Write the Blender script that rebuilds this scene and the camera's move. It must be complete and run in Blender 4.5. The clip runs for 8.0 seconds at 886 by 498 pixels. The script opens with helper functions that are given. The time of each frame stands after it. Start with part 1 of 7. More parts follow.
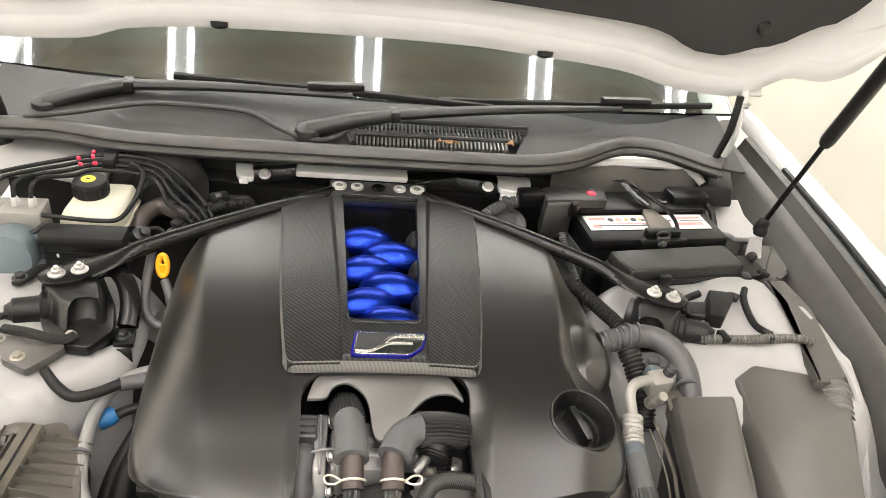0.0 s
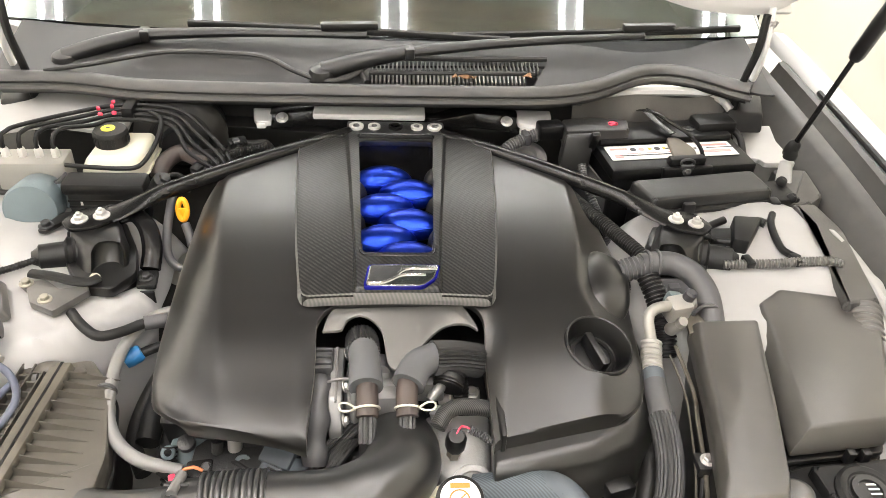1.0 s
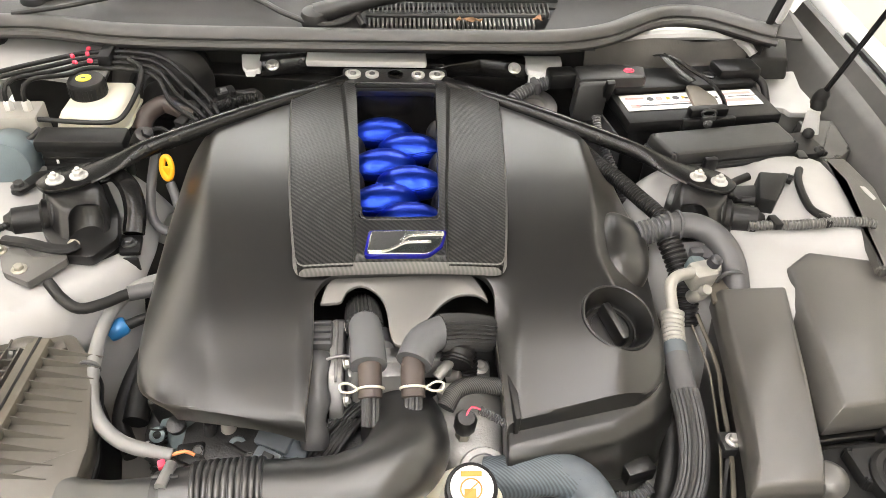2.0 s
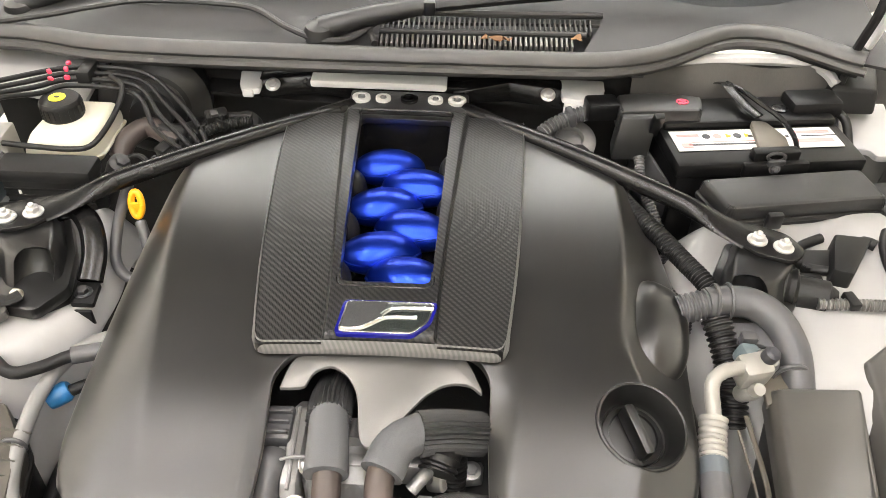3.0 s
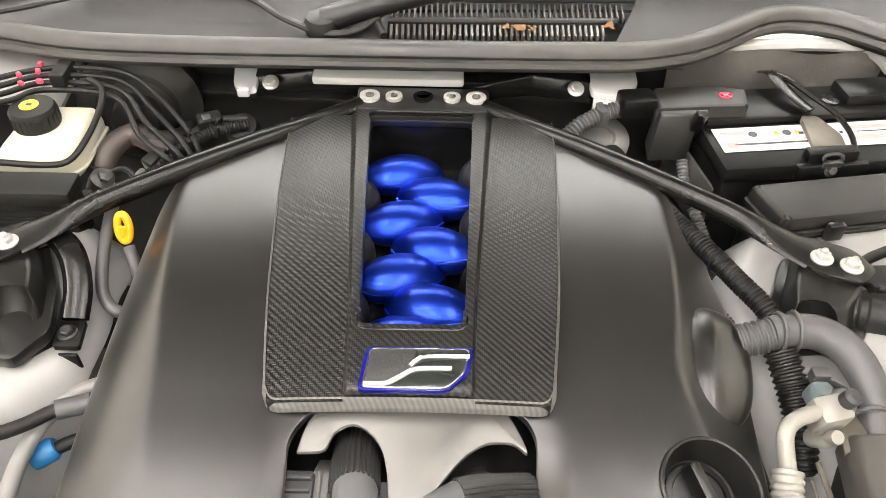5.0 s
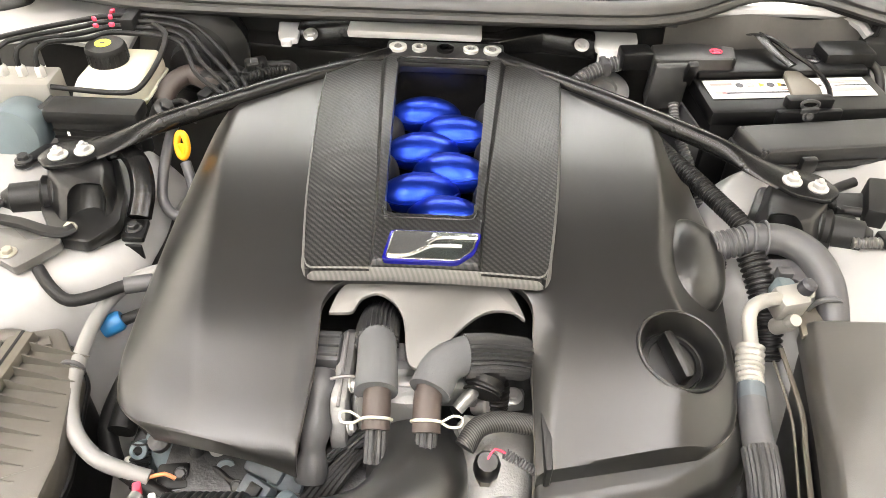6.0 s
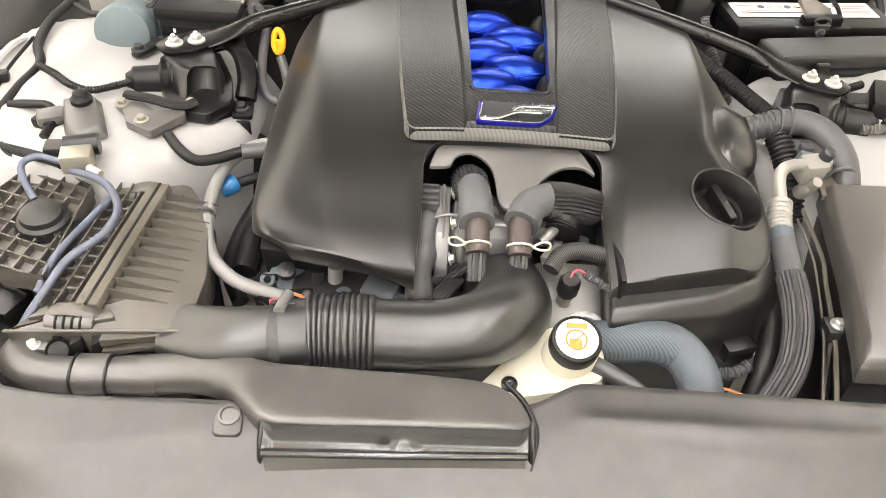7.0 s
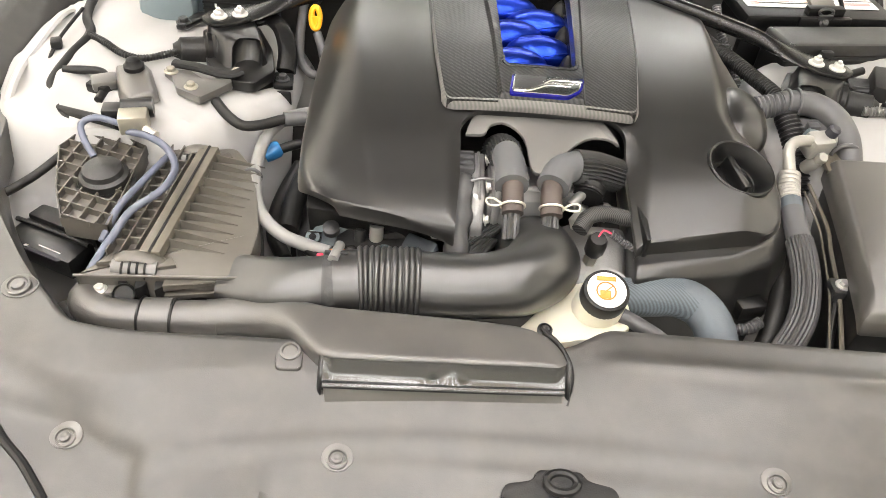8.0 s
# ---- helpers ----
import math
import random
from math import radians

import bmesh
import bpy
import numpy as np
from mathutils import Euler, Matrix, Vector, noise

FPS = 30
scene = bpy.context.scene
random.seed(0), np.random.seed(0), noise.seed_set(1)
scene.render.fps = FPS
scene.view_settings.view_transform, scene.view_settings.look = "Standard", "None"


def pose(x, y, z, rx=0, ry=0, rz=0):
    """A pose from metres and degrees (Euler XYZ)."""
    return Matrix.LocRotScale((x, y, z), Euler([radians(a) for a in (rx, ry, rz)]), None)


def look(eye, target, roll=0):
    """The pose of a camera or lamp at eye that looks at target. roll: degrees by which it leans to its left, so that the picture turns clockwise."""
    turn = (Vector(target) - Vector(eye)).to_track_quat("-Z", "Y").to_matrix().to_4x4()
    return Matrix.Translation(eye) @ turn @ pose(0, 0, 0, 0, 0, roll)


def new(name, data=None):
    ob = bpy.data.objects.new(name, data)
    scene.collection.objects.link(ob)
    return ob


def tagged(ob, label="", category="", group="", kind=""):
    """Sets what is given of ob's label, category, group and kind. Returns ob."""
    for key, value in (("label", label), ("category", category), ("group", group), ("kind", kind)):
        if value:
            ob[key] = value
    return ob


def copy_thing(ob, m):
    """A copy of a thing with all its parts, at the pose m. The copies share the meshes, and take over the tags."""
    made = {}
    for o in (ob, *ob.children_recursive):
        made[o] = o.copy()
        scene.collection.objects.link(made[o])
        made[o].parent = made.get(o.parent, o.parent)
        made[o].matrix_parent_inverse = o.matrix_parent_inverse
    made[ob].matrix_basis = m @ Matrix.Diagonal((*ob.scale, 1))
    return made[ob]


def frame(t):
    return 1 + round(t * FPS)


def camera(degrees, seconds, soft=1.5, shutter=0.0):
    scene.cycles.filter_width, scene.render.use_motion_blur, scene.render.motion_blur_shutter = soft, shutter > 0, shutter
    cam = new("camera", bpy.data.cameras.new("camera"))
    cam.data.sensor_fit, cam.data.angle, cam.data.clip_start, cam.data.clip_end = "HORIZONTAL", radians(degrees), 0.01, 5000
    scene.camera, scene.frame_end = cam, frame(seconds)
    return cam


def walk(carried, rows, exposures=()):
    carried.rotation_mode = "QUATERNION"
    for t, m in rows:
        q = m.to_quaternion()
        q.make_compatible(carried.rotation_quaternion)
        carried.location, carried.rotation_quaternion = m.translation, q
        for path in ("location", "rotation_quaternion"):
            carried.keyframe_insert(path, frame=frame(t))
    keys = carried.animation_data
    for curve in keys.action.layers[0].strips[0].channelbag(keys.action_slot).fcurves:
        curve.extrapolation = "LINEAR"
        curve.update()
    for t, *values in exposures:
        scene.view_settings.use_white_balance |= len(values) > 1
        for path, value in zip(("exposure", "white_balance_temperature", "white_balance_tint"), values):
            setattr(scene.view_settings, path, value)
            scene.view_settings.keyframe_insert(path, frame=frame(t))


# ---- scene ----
cam = camera(60.1, 8.0, soft=0.85)
PATH = [
    (0, (-0.058, 0.083, 1.613), (0.205, 1.75, 0.539), 7.5),
    (0.5, (0.009, 0.057, 1.601), (0.16, 1.712, 0.489), 4.8),
    (1, (-0.013, 0.066, 1.587), (0.132, 1.676, 0.411), 3.3),
    (1.2, (-0.036, 0.067, 1.583), (0.125, 1.659, 0.383), 3.4),
    (2.3, (0.004, 0.192, 1.556), (0.154, 1.692, 0.241), 3.4),
    (2.5, (0.037, 0.226, 1.547), (0.133, 1.74, 0.244), 2.8),
    (3, (0.059, 0.31, 1.53), (0.05, 1.812, 0.21), 2.0),
    (3.5, (0.031, 0.382, 1.515), (0.004, 1.859, 0.167), 1.7),
    (4, (-0.013, 0.451, 1.501), (0.034, 1.899, 0.122), 3.6),
    (4.2, (-0.02, 0.462, 1.5), (0.067, 1.893, 0.105), 4.7),
    (5.5, (0.039, 0.355, 1.52), (0.022, 1.81, 0.148), 0.2),
    (6, (0.03, 0.259, 1.503), (-0.008, 1.734, 0.154), 1.6),
    (6.5, (-0.02, 0.16, 1.49), (-0.043, 1.627, 0.13), 2.2),
    (7, (-0.081, 0.06, 1.485), (-0.054, 1.52, 0.118), 4.1),
    (7.5, (-0.106, 0.006, 1.483), (-0.042, 1.453, 0.104), 4.8),
    (8, (-0.137, -0.016, 1.489), (-0.071, 1.444, 0.125), 6.1),
]
walk(cam, [(t, look(eye, target, roll)) for t, eye, target, roll in PATH],
     exposures=[(0, -.30), (1, -.14), (2.5, -.02), (4, .12), (5.5, .24), (6, .34), (6.5, .24), (7, .09), (7.5, .07), (8, .04)])


# ---- building helpers ----
WORLD_OF = {}


def thing(name, at, label, category, group="", kind=""):
    """A top-level Empty at the base of a thing."""
    ob = new(name)
    ob.location = at
    ob.empty_display_size = 0.02
    WORLD_OF[ob] = Matrix.Translation(at)
    return tagged(ob, label, category, group, kind)


def finish(name, bm, material, angle=38):
    bmesh.ops.recalc_face_normals(bm, faces=bm.faces)
    limit = radians(angle)
    for f in bm.faces:
        f.smooth = True
    for e in bm.edges:
        if len(e.link_faces) == 2 and e.calc_face_angle(0) > limit:
            e.smooth = False
    me = bpy.data.meshes.new(name)
    bm.to_mesh(me)
    bm.free()
    me.materials.append(material)
    return me


def part(name, bm, material, parent, label="", angle=38):
    """Link a bmesh as one mesh object under a thing or a part."""
    ob = new(name, finish(name, bm, material, angle))
    ob.parent = parent
    ob.matrix_parent_inverse = WORLD_OF.get(parent, Matrix()).inverted()
    return tagged(ob, label)


def solo(name, bm, material, label, category, group="", kind="", angle=38):
    """A thing that is one mesh."""
    return tagged(new(name, finish(name, bm, material, angle)), label, category, group, kind)


def shared(name, me, parent, m, label=""):
    """A piece on shared mesh data."""
    ob = new(name, me)
    ob.parent = parent
    ob.matrix_parent_inverse = WORLD_OF.get(parent, Matrix()).inverted()
    ob.matrix_basis = m
    return tagged(ob, label)


def box(c, s, bevel=0.003, rot=(0, 0, 0), bm=None, seg=2):
    bm = bm or bmesh.new()
    m = pose(*c, *rot) @ Matrix.Diagonal((*s, 1))
    vs = bmesh.ops.create_cube(bm, size=1, matrix=m)["verts"]
    if bevel:
        es = list({e for v in vs for e in v.link_edges})
        bmesh.ops.bevel(bm, geom=es, offset=min(bevel, min(s) * 0.45), segments=seg, profile=0.5, affect="EDGES")
    return bm


def loft(rings, bevel=0.0, bm=None, seg=2, caps=True):
    """Join rings of equal length; the ends are closed."""
    bm = bm or bmesh.new()
    vs = [[bm.verts.new(p) for p in r] for r in rings]
    n = len(vs[0])
    made = []
    for a, b in zip(vs, vs[1:]):
        for i in range(n):
            made.append(bm.faces.new((a[i], a[(i + 1) % n], b[(i + 1) % n], b[i])))
    if caps:
        made.append(bm.faces.new(vs[0][::-1]))
        made.append(bm.faces.new(vs[-1]))
    if bevel:
        es = list({e for f in made for e in f.edges})
        bmesh.ops.recalc_face_normals(bm, faces=made)
        bmesh.ops.bevel(bm, geom=es, offset=bevel, segments=seg, profile=0.5, affect="EDGES")
    return bm


def prism(poly, z0, z1, bevel=0.003, top=1.0, bm=None, seg=2):
    """A polygon of (x, y) pulled up from z0 to z1; z1 may be a function of x and y."""
    cx, cy = sum(p[0] for p in poly) / len(poly), sum(p[1] for p in poly) / len(poly)
    up = z1 if callable(z1) else (lambda x, y: z1)
    lo = [(x, y, z0) for x, y in poly]
    hi = [(cx + (x - cx) * top, cy + (y - cy) * top, up(x, y)) for x, y in poly]
    return loft([lo, hi], bevel, bm, seg)


def round_poly(poly, r, n=4):
    """Round the corners of a polygon of (x, y)."""
    out = []
    for i, p in enumerate(poly):
        p = Vector(p)
        a, b = Vector(poly[i - 1]) - p, Vector(poly[(i + 1) % len(poly)]) - p
        d = min(r, a.length * 0.45, b.length * 0.45)
        a, b = p + a.normalized() * d, p + b.normalized() * d
        for k in range(n + 1):
            t = k / n
            q = a * (1 - t) ** 2 + p * 2 * t * (1 - t) + b * t * t
            out.append((q.x, q.y))
    return out


def spline(pts, step=0.006):
    """Catmull-Rom through pts, at about even steps."""
    P = [Vector(p) for p in pts]
    P = [P[0] * 2 - P[1]] + P + [P[-1] * 2 - P[-2]]
    out = []
    for i in range(1, len(P) - 2):
        a, b, c, d = P[i - 1:i + 3]
        n = max(2, int((c - b).length / step))
        for k in range(n):
            t = k / n
            out.append(0.5 * (2 * b + (c - a) * t + (2 * a - 5 * b + 4 * c - d) * t * t + (3 * b - a - 3 * c + d) * t ** 3))
    return out + [P[-2]]


def tube(pts, r, segs=12, step=0.006, bm=None, wide=1.0, smooth=True, caps=True, up=(0, 0, 1), flute=0.0):
    """A pipe along pts. r: a radius, or a function of the run in metres and the whole length. wide: sideways stretch."""
    bm = bm or bmesh.new()
    P = spline(pts, step) if smooth else [Vector(p) for p in pts]
    run, total = [0.0], 0.0
    for a, b in zip(P, P[1:]):
        total += (b - a).length
        run.append(total)
    rings = []
    for i, p in enumerate(P):
        d = (P[min(i + 1, len(P) - 1)] - P[max(i - 1, 0)]).normalized()
        u = Vector(up)
        side = d.cross(u)
        if side.length < 1e-3:
            side = d.cross(Vector((1, 0.01, 0)))
        if rings:
            side = prev - d * prev.dot(d)
        side.normalize()
        prev = side.copy()
        n = side.cross(d)
        rr = r(run[i], total) if callable(r) else r
        rr = [rr * (1 - flute * (k % 2)) for k in range(segs)]
        rings.append([p + side * math.cos(2 * math.pi * k / segs) * rr[k] * wide + n * math.sin(2 * math.pi * k / segs) * rr[k] for k in range(segs)])
    return loft(rings, 0, bm, caps=caps)


def ribbed(r, pitch, depth):
    """Radius of a corrugated pipe."""
    return lambda s, n: r + depth * (1 if (s / pitch) % 1 < 0.5 else -1)


def lathe(profile, at=(0, 0, 0), axis=(0, 0, 1), segs=28, bm=None, caps=True):
    """Turn (radius, height) pairs about an axis."""
    bm = bm or bmesh.new()
    q = Vector((0, 0, 1)).rotation_difference(Vector(axis).normalized()).to_matrix()
    rings = [[Vector(at) + q @ Vector((max(r, 1e-4) * math.cos(a), max(r, 1e-4) * math.sin(a), h))
              for a in (2 * math.pi * k / segs for k in range(segs))] for r, h in profile]
    return loft(rings, 0, bm, caps=caps)


def sheet(xs, ys, f, thick=0.004, bm=None):
    """A closed slab over a grid of x and y, with f(x, y) its upper face (a height or a whole point)."""
    bm = bm or bmesh.new()

    def at(x, y, dz):
        v = f(x, y)
        return (x, y, v + dz) if isinstance(v, float) else (v[0], v[1], v[2] + dz)
    top = [[bm.verts.new(at(x, y, 0)) for x in xs] for y in ys]
    low = [[bm.verts.new(at(x, y, -thick)) for x in xs] for y in ys]
    for j in range(len(ys) - 1):
        for i in range(len(xs) - 1):
            bm.faces.new((top[j][i], top[j][i + 1], top[j + 1][i + 1], top[j + 1][i]))
            bm.faces.new((low[j][i], low[j + 1][i], low[j + 1][i + 1], low[j][i + 1]))
    for j in range(len(ys) - 1):
        bm.faces.new((top[j][0], top[j + 1][0], low[j + 1][0], low[j][0]))
        bm.faces.new((top[j][-1], low[j][-1], low[j + 1][-1], top[j + 1][-1]))
    for i in range(len(xs) - 1):
        bm.faces.new((top[0][i], low[0][i], low[0][i + 1], top[0][i + 1]))
        bm.faces.new((top[-1][i], top[-1][i + 1], low[-1][i + 1], low[-1][i]))
    return bm


def cut(bm, cutters, bevel=0.0):
    """bm less the cutters, each a closed bmesh."""
    bmesh.ops.recalc_face_normals(bm, faces=bm.faces)
    me = bpy.data.meshes.new("blank")
    bm.to_mesh(me)
    bm.free()
    ob = new("blank", me)
    gone = [ob]
    for c in cutters:
        bmesh.ops.recalc_face_normals(c, faces=c.faces)
        cm = bpy.data.meshes.new("cutter")
        c.to_mesh(cm)
        c.free()
        co = new("cutter", cm)
        gone.append(co)
        mod = ob.modifiers.new("cut", "BOOLEAN")
        mod.operation, mod.solver, mod.object = "DIFFERENCE", "EXACT", co
    if bevel:
        mod = ob.modifiers.new("round", "BEVEL")
        mod.width, mod.segments, mod.limit_method, mod.angle_limit = bevel, 2, "ANGLE", radians(50)
    deps = bpy.context.evaluated_depsgraph_get()
    out = bmesh.new()
    out.from_mesh(ob.evaluated_get(deps).to_mesh())
    for o in gone:
        d = o.data
        bpy.data.objects.remove(o)
        bpy.data.meshes.remove(d)
    return out


def lerp(t, knots):
    """Smooth run through (t, value) pairs."""
    if t <= knots[0][0]:
        return float(knots[0][1])
    if t >= knots[-1][0]:
        return float(knots[-1][1])
    i = next(k for k in range(len(knots) - 1) if t <= knots[k + 1][0])
    (a, u), (b, v) = knots[i], knots[i + 1]
    here = (v - u) / (b - a)

    def slope(j):
        if j == 0 or j == len(knots) - 1:
            return here
        d0 = (knots[j][1] - knots[j - 1][1]) / (knots[j][0] - knots[j - 1][0])
        d1 = (knots[j + 1][1] - knots[j][1]) / (knots[j + 1][0] - knots[j][0])
        return 0.0 if d0 * d1 <= 0 else 2 * d0 * d1 / (d0 + d1)
    h, s = b - a, (t - a) / (b - a)
    m0, m1 = slope(i) * h, slope(i + 1) * h
    return float(u + s * m0 + s * s * (3 * (v - u) - 2 * m0 - m1) + s ** 3 * (m0 + m1 - 2 * (v - u)))


def ease(t):
    t = min(1.0, max(0.0, t))
    return t * t * (3 - 2 * t)


def smin(a, b, k):
    h = max(k - abs(a - b), 0.0) / k
    return min(a, b) - h * h * k * 0.25


def span(a, b, n):
    return [a + (b - a) * i / (n - 1) for i in range(n)]


def bolt(parent, at, r=0.008, axis=(0, 0, 1), material=None, name="bolt", washer=1.5):
    """A hexagon bolt with its washer."""
    bm = lathe([(0, 0), (r * washer, 0), (r * washer, r * 0.22), (r * 1.15, r * 0.3), (r * 1.1, r * 0.36)], at, axis, 20)
    lathe([(r * 0.98, r * 0.3), (r * 0.98, r * 1.0), (r * 0.8, r * 1.15), (0, r * 1.15)], at, axis, 6, bm)
    return part(name, bm, material or STEEL, parent, "zinc-plated hexagon bolt")


# ---- light ----
world = bpy.data.worlds.new("room_air")
world.use_nodes = True
world.node_tree.nodes["Background"].inputs["Color"].default_value = (0.9, 0.88, 0.82, 1)
world.node_tree.nodes["Background"].inputs["Strength"].default_value = 0.03
scene.world = world
scene.view_settings.exposure = 0.0
TUBE_POWER = 50.0


# ---- materials ----
def material(name, col, rough=0.5, metal=0.0, grain=400.0, bump=0.1, blotch=6.0, vary=0.25, rough_vary=0.12, dust=0.0,
             coat=0.0, sss=0.0, trans=0.0, island=0.0, spec=0.5, film=0.0):
    """A Principled surface with fine relief, broad blotches, wear in its gloss, and dust on faces that look up."""
    m = bpy.data.materials.new(name)
    m.use_nodes = True
    nt = m.node_tree
    N, L = nt.nodes, nt.links
    b = N["Principled BSDF"]
    co = N.new("ShaderNodeTexCoord")
    fine, broad = N.new("ShaderNodeTexNoise"), N.new("ShaderNodeTexNoise")
    fine.inputs["Scale"].default_value, fine.inputs["Detail"].default_value = grain, 3
    broad.inputs["Scale"].default_value, broad.inputs["Detail"].default_value = blotch, 5
    for n in (fine, broad):
        L.new(co.outputs["Object"], n.inputs["Vector"])
    ramp = N.new("ShaderNodeMapRange")
    ramp.inputs["From Min"].default_value, ramp.inputs["From Max"].default_value = 0.3, 0.7
    ramp.inputs["To Min"].default_value, ramp.inputs["To Max"].default_value = 1 - vary, 1 + vary
    L.new(broad.outputs["Fac"], ramp.inputs["Value"])
    tint = N.new("ShaderNodeMix")
    tint.data_type, tint.blend_type = "RGBA", "MULTIPLY"
    tint.inputs["Factor"].default_value = 1
    tint.inputs[6].default_value = (*col, 1)
    L.new(ramp.outputs["Result"], tint.inputs[7])
    colour = tint.outputs[2]
    if island:
        info = N.new("ShaderNodeObjectInfo")
        rr = N.new("ShaderNodeMapRange")
        rr.inputs["To Min"].default_value, rr.inputs["To Max"].default_value = 1 - island, 1 + island
        L.new(info.outputs["Random"], rr.inputs["Value"])
        t2 = N.new("ShaderNodeMix")
        t2.data_type, t2.blend_type = "RGBA", "MULTIPLY"
        t2.inputs["Factor"].default_value = 1
        L.new(colour, t2.inputs[6])
        L.new(rr.outputs["Result"], t2.inputs[7])
        colour = t2.outputs[2]
    if dust:
        dn = N.new("ShaderNodeTexNoise")
        dn.inputs["Scale"].default_value, dn.inputs["Detail"].default_value = 35, 8
        L.new(co.outputs["Object"], dn.inputs["Vector"])
        dr = N.new("ShaderNodeMapRange")
        dr.inputs["From Min"].default_value, dr.inputs["From Max"].default_value = 0.4, 0.75
        dr.inputs["To Max"].default_value = dust
        L.new(dn.outputs["Fac"], dr.inputs["Value"])
        t3 = N.new("ShaderNodeMix")
        t3.data_type = "RGBA"
        L.new(dr.outputs["Result"], t3.inputs["Factor"])
        L.new(colour, t3.inputs[6])
        t3.inputs[7].default_value = (0.32, 0.29, 0.24, 1)
        colour = t3.outputs[2]
    L.new(colour, b.inputs["Base Color"])
    rm = N.new("ShaderNodeMapRange")
    rm.inputs["From Min"].default_value, rm.inputs["From Max"].default_value = 0.3, 0.7
    rm.inputs["To Min"].default_value = max(0.285 if rough > 0.28 else 0.02, rough - rough_vary)
    rm.inputs["To Max"].default_value = min(1 if rough > 0.28 else 0.265, rough + rough_vary)
    L.new(broad.outputs["Fac"], rm.inputs["Value"])
    L.new(rm.outputs["Result"], b.inputs["Roughness"])
    b.inputs["Metallic"].default_value = metal
    b.inputs["Specular IOR Level"].default_value = spec
    b.inputs["Sheen Weight"].default_value = film
    b.inputs["Sheen Tint"].default_value = (0.9, 0.84, 0.72, 1)
    b.inputs["Sheen Roughness"].default_value = 0.22
    b.inputs["Coat Weight"].default_value = coat
    b.inputs["Coat Roughness"].default_value = 0.08
    if sss:
        b.inputs["Subsurface Weight"].default_value = sss
        b.inputs["Subsurface Radius"].default_value = (0.02, 0.015, 0.008)
        b.inputs["Subsurface Scale"].default_value = 0.6
    b.inputs["Transmission Weight"].default_value = trans
    if bump:
        bp = N.new("ShaderNodeBump")
        bp.inputs["Strength"].default_value, bp.inputs["Distance"].default_value = bump, 0.001
        L.new(fine.outputs["Fac"], bp.inputs["Height"])
        L.new(bp.outputs["Normal"], b.inputs["Normal"])
    return m


PLASTIC = material("satin_black_plastic", (0.006, 0.006, 0.0058), 0.33, grain=900, bump=0.06, vary=0.12, rough_vary=0.04, dust=0.006, spec=0.5, film=0.0)
SATIN = material("satin_black_cover_plastic", (0.0088, 0.0085, 0.0078), 0.31, grain=1100, bump=0.05, blotch=5, vary=0.12, rough_vary=0.03, dust=0.003, spec=0.78, film=0.3)
GRAINED = material("grained_black_plastic", (0.016, 0.0155, 0.0148), 0.55, grain=1300, bump=0.25, vary=0.15, rough_vary=0.05, dust=0.015, spec=0.5)
DULL = material("dull_black_plastic", (0.006, 0.006, 0.0058), 0.5, grain=700, bump=0.2, vary=0.25, dust=0.01, film=0.0, spec=0.3)
DUSTY = material("dusty_grey_plastic", (0.080, 0.077, 0.071), 0.36, grain=900, bump=0.15, blotch=11, vary=0.08, rough_vary=0.05, dust=0.04, spec=0.9)
PANEL = material("grey_moulded_plastic", (0.036, 0.0345, 0.032), 0.35, grain=1000, bump=0.12, blotch=9, vary=0.12, rough_vary=0.05, dust=0.05, spec=0.7)
PALEHOSE = material("pale_grey_hose", (0.20, 0.197, 0.19), 0.42, grain=500, bump=0.1, vary=0.1)
GLOSS = material("black_painted_steel", (0.006, 0.006, 0.006), 0.24, grain=300, bump=0.05, vary=0.2, rough_vary=0.02, dust=0.02, spec=0.35)
RUBBER = material("black_rubber", (0.007, 0.0068, 0.0064), 0.5, grain=500, bump=0.2, dust=0.01, spec=0.35)
SEAL = material("grey_foam_rubber", (0.027, 0.0258, 0.0237), 0.5, grain=900, bump=0.25, dust=0.04, spec=0.7)
GREYHOSE = material("grey_rubber_hose", (0.060, 0.060, 0.062), 0.42, grain=500, bump=0.1, dust=0.04)
SLEEVE = material("grey_heat_sleeve", (0.085, 0.087, 0.090), 0.75, grain=900, bump=0.3, vary=0.2)
BLUEHOSE = material("blue_grey_vacuum_hose", (0.095, 0.107, 0.145), 0.45, grain=500, bump=0.05)
RADHOSE = material("blue_grey_coolant_hose", (0.072, 0.086, 0.098), 0.55, grain=500, bump=0.2, vary=0.3, dust=0.05)
WHITE = material("white_body_paint", (0.72, 0.715, 0.695), 0.3, grain=200, bump=0.02, vary=0.04, rough_vary=0.08, coat=0.4)
INNERPAINT = material("white_hood_inner_paint", (0.66, 0.655, 0.64), 0.45, grain=150, bump=0.05, blotch=5, vary=0.06, dust=0.03)
# white paint with the shade inside the bay greyed into its colour
SHADED_WHITE = material("shaded_white_inner_paint", (0.335, 0.332, 0.322), 0.42, grain=60, bump=0.25, blotch=9, vary=0.09, dust=0.05)
STEEL = material("zinc_steel", (0.58, 0.57, 0.55), 0.33, 0.6, grain=300, bump=0.1, vary=0.2)
ALLOY = material("cast_aluminium", (0.25, 0.247, 0.24), 0.4, 0.6, grain=450, bump=0.5, vary=0.25)
FITTING = material("pale_aluminium_fitting", (0.28, 0.27, 0.245), 0.42, 0.2, grain=500, bump=0.2, vary=0.12)
PIPE = material("satin_black_pipe_plastic", (0.014, 0.014, 0.0138), 0.29, grain=1100, bump=0.06, vary=0.10, rough_vary=0.03, spec=1.0, film=0.0, dust=0.004)
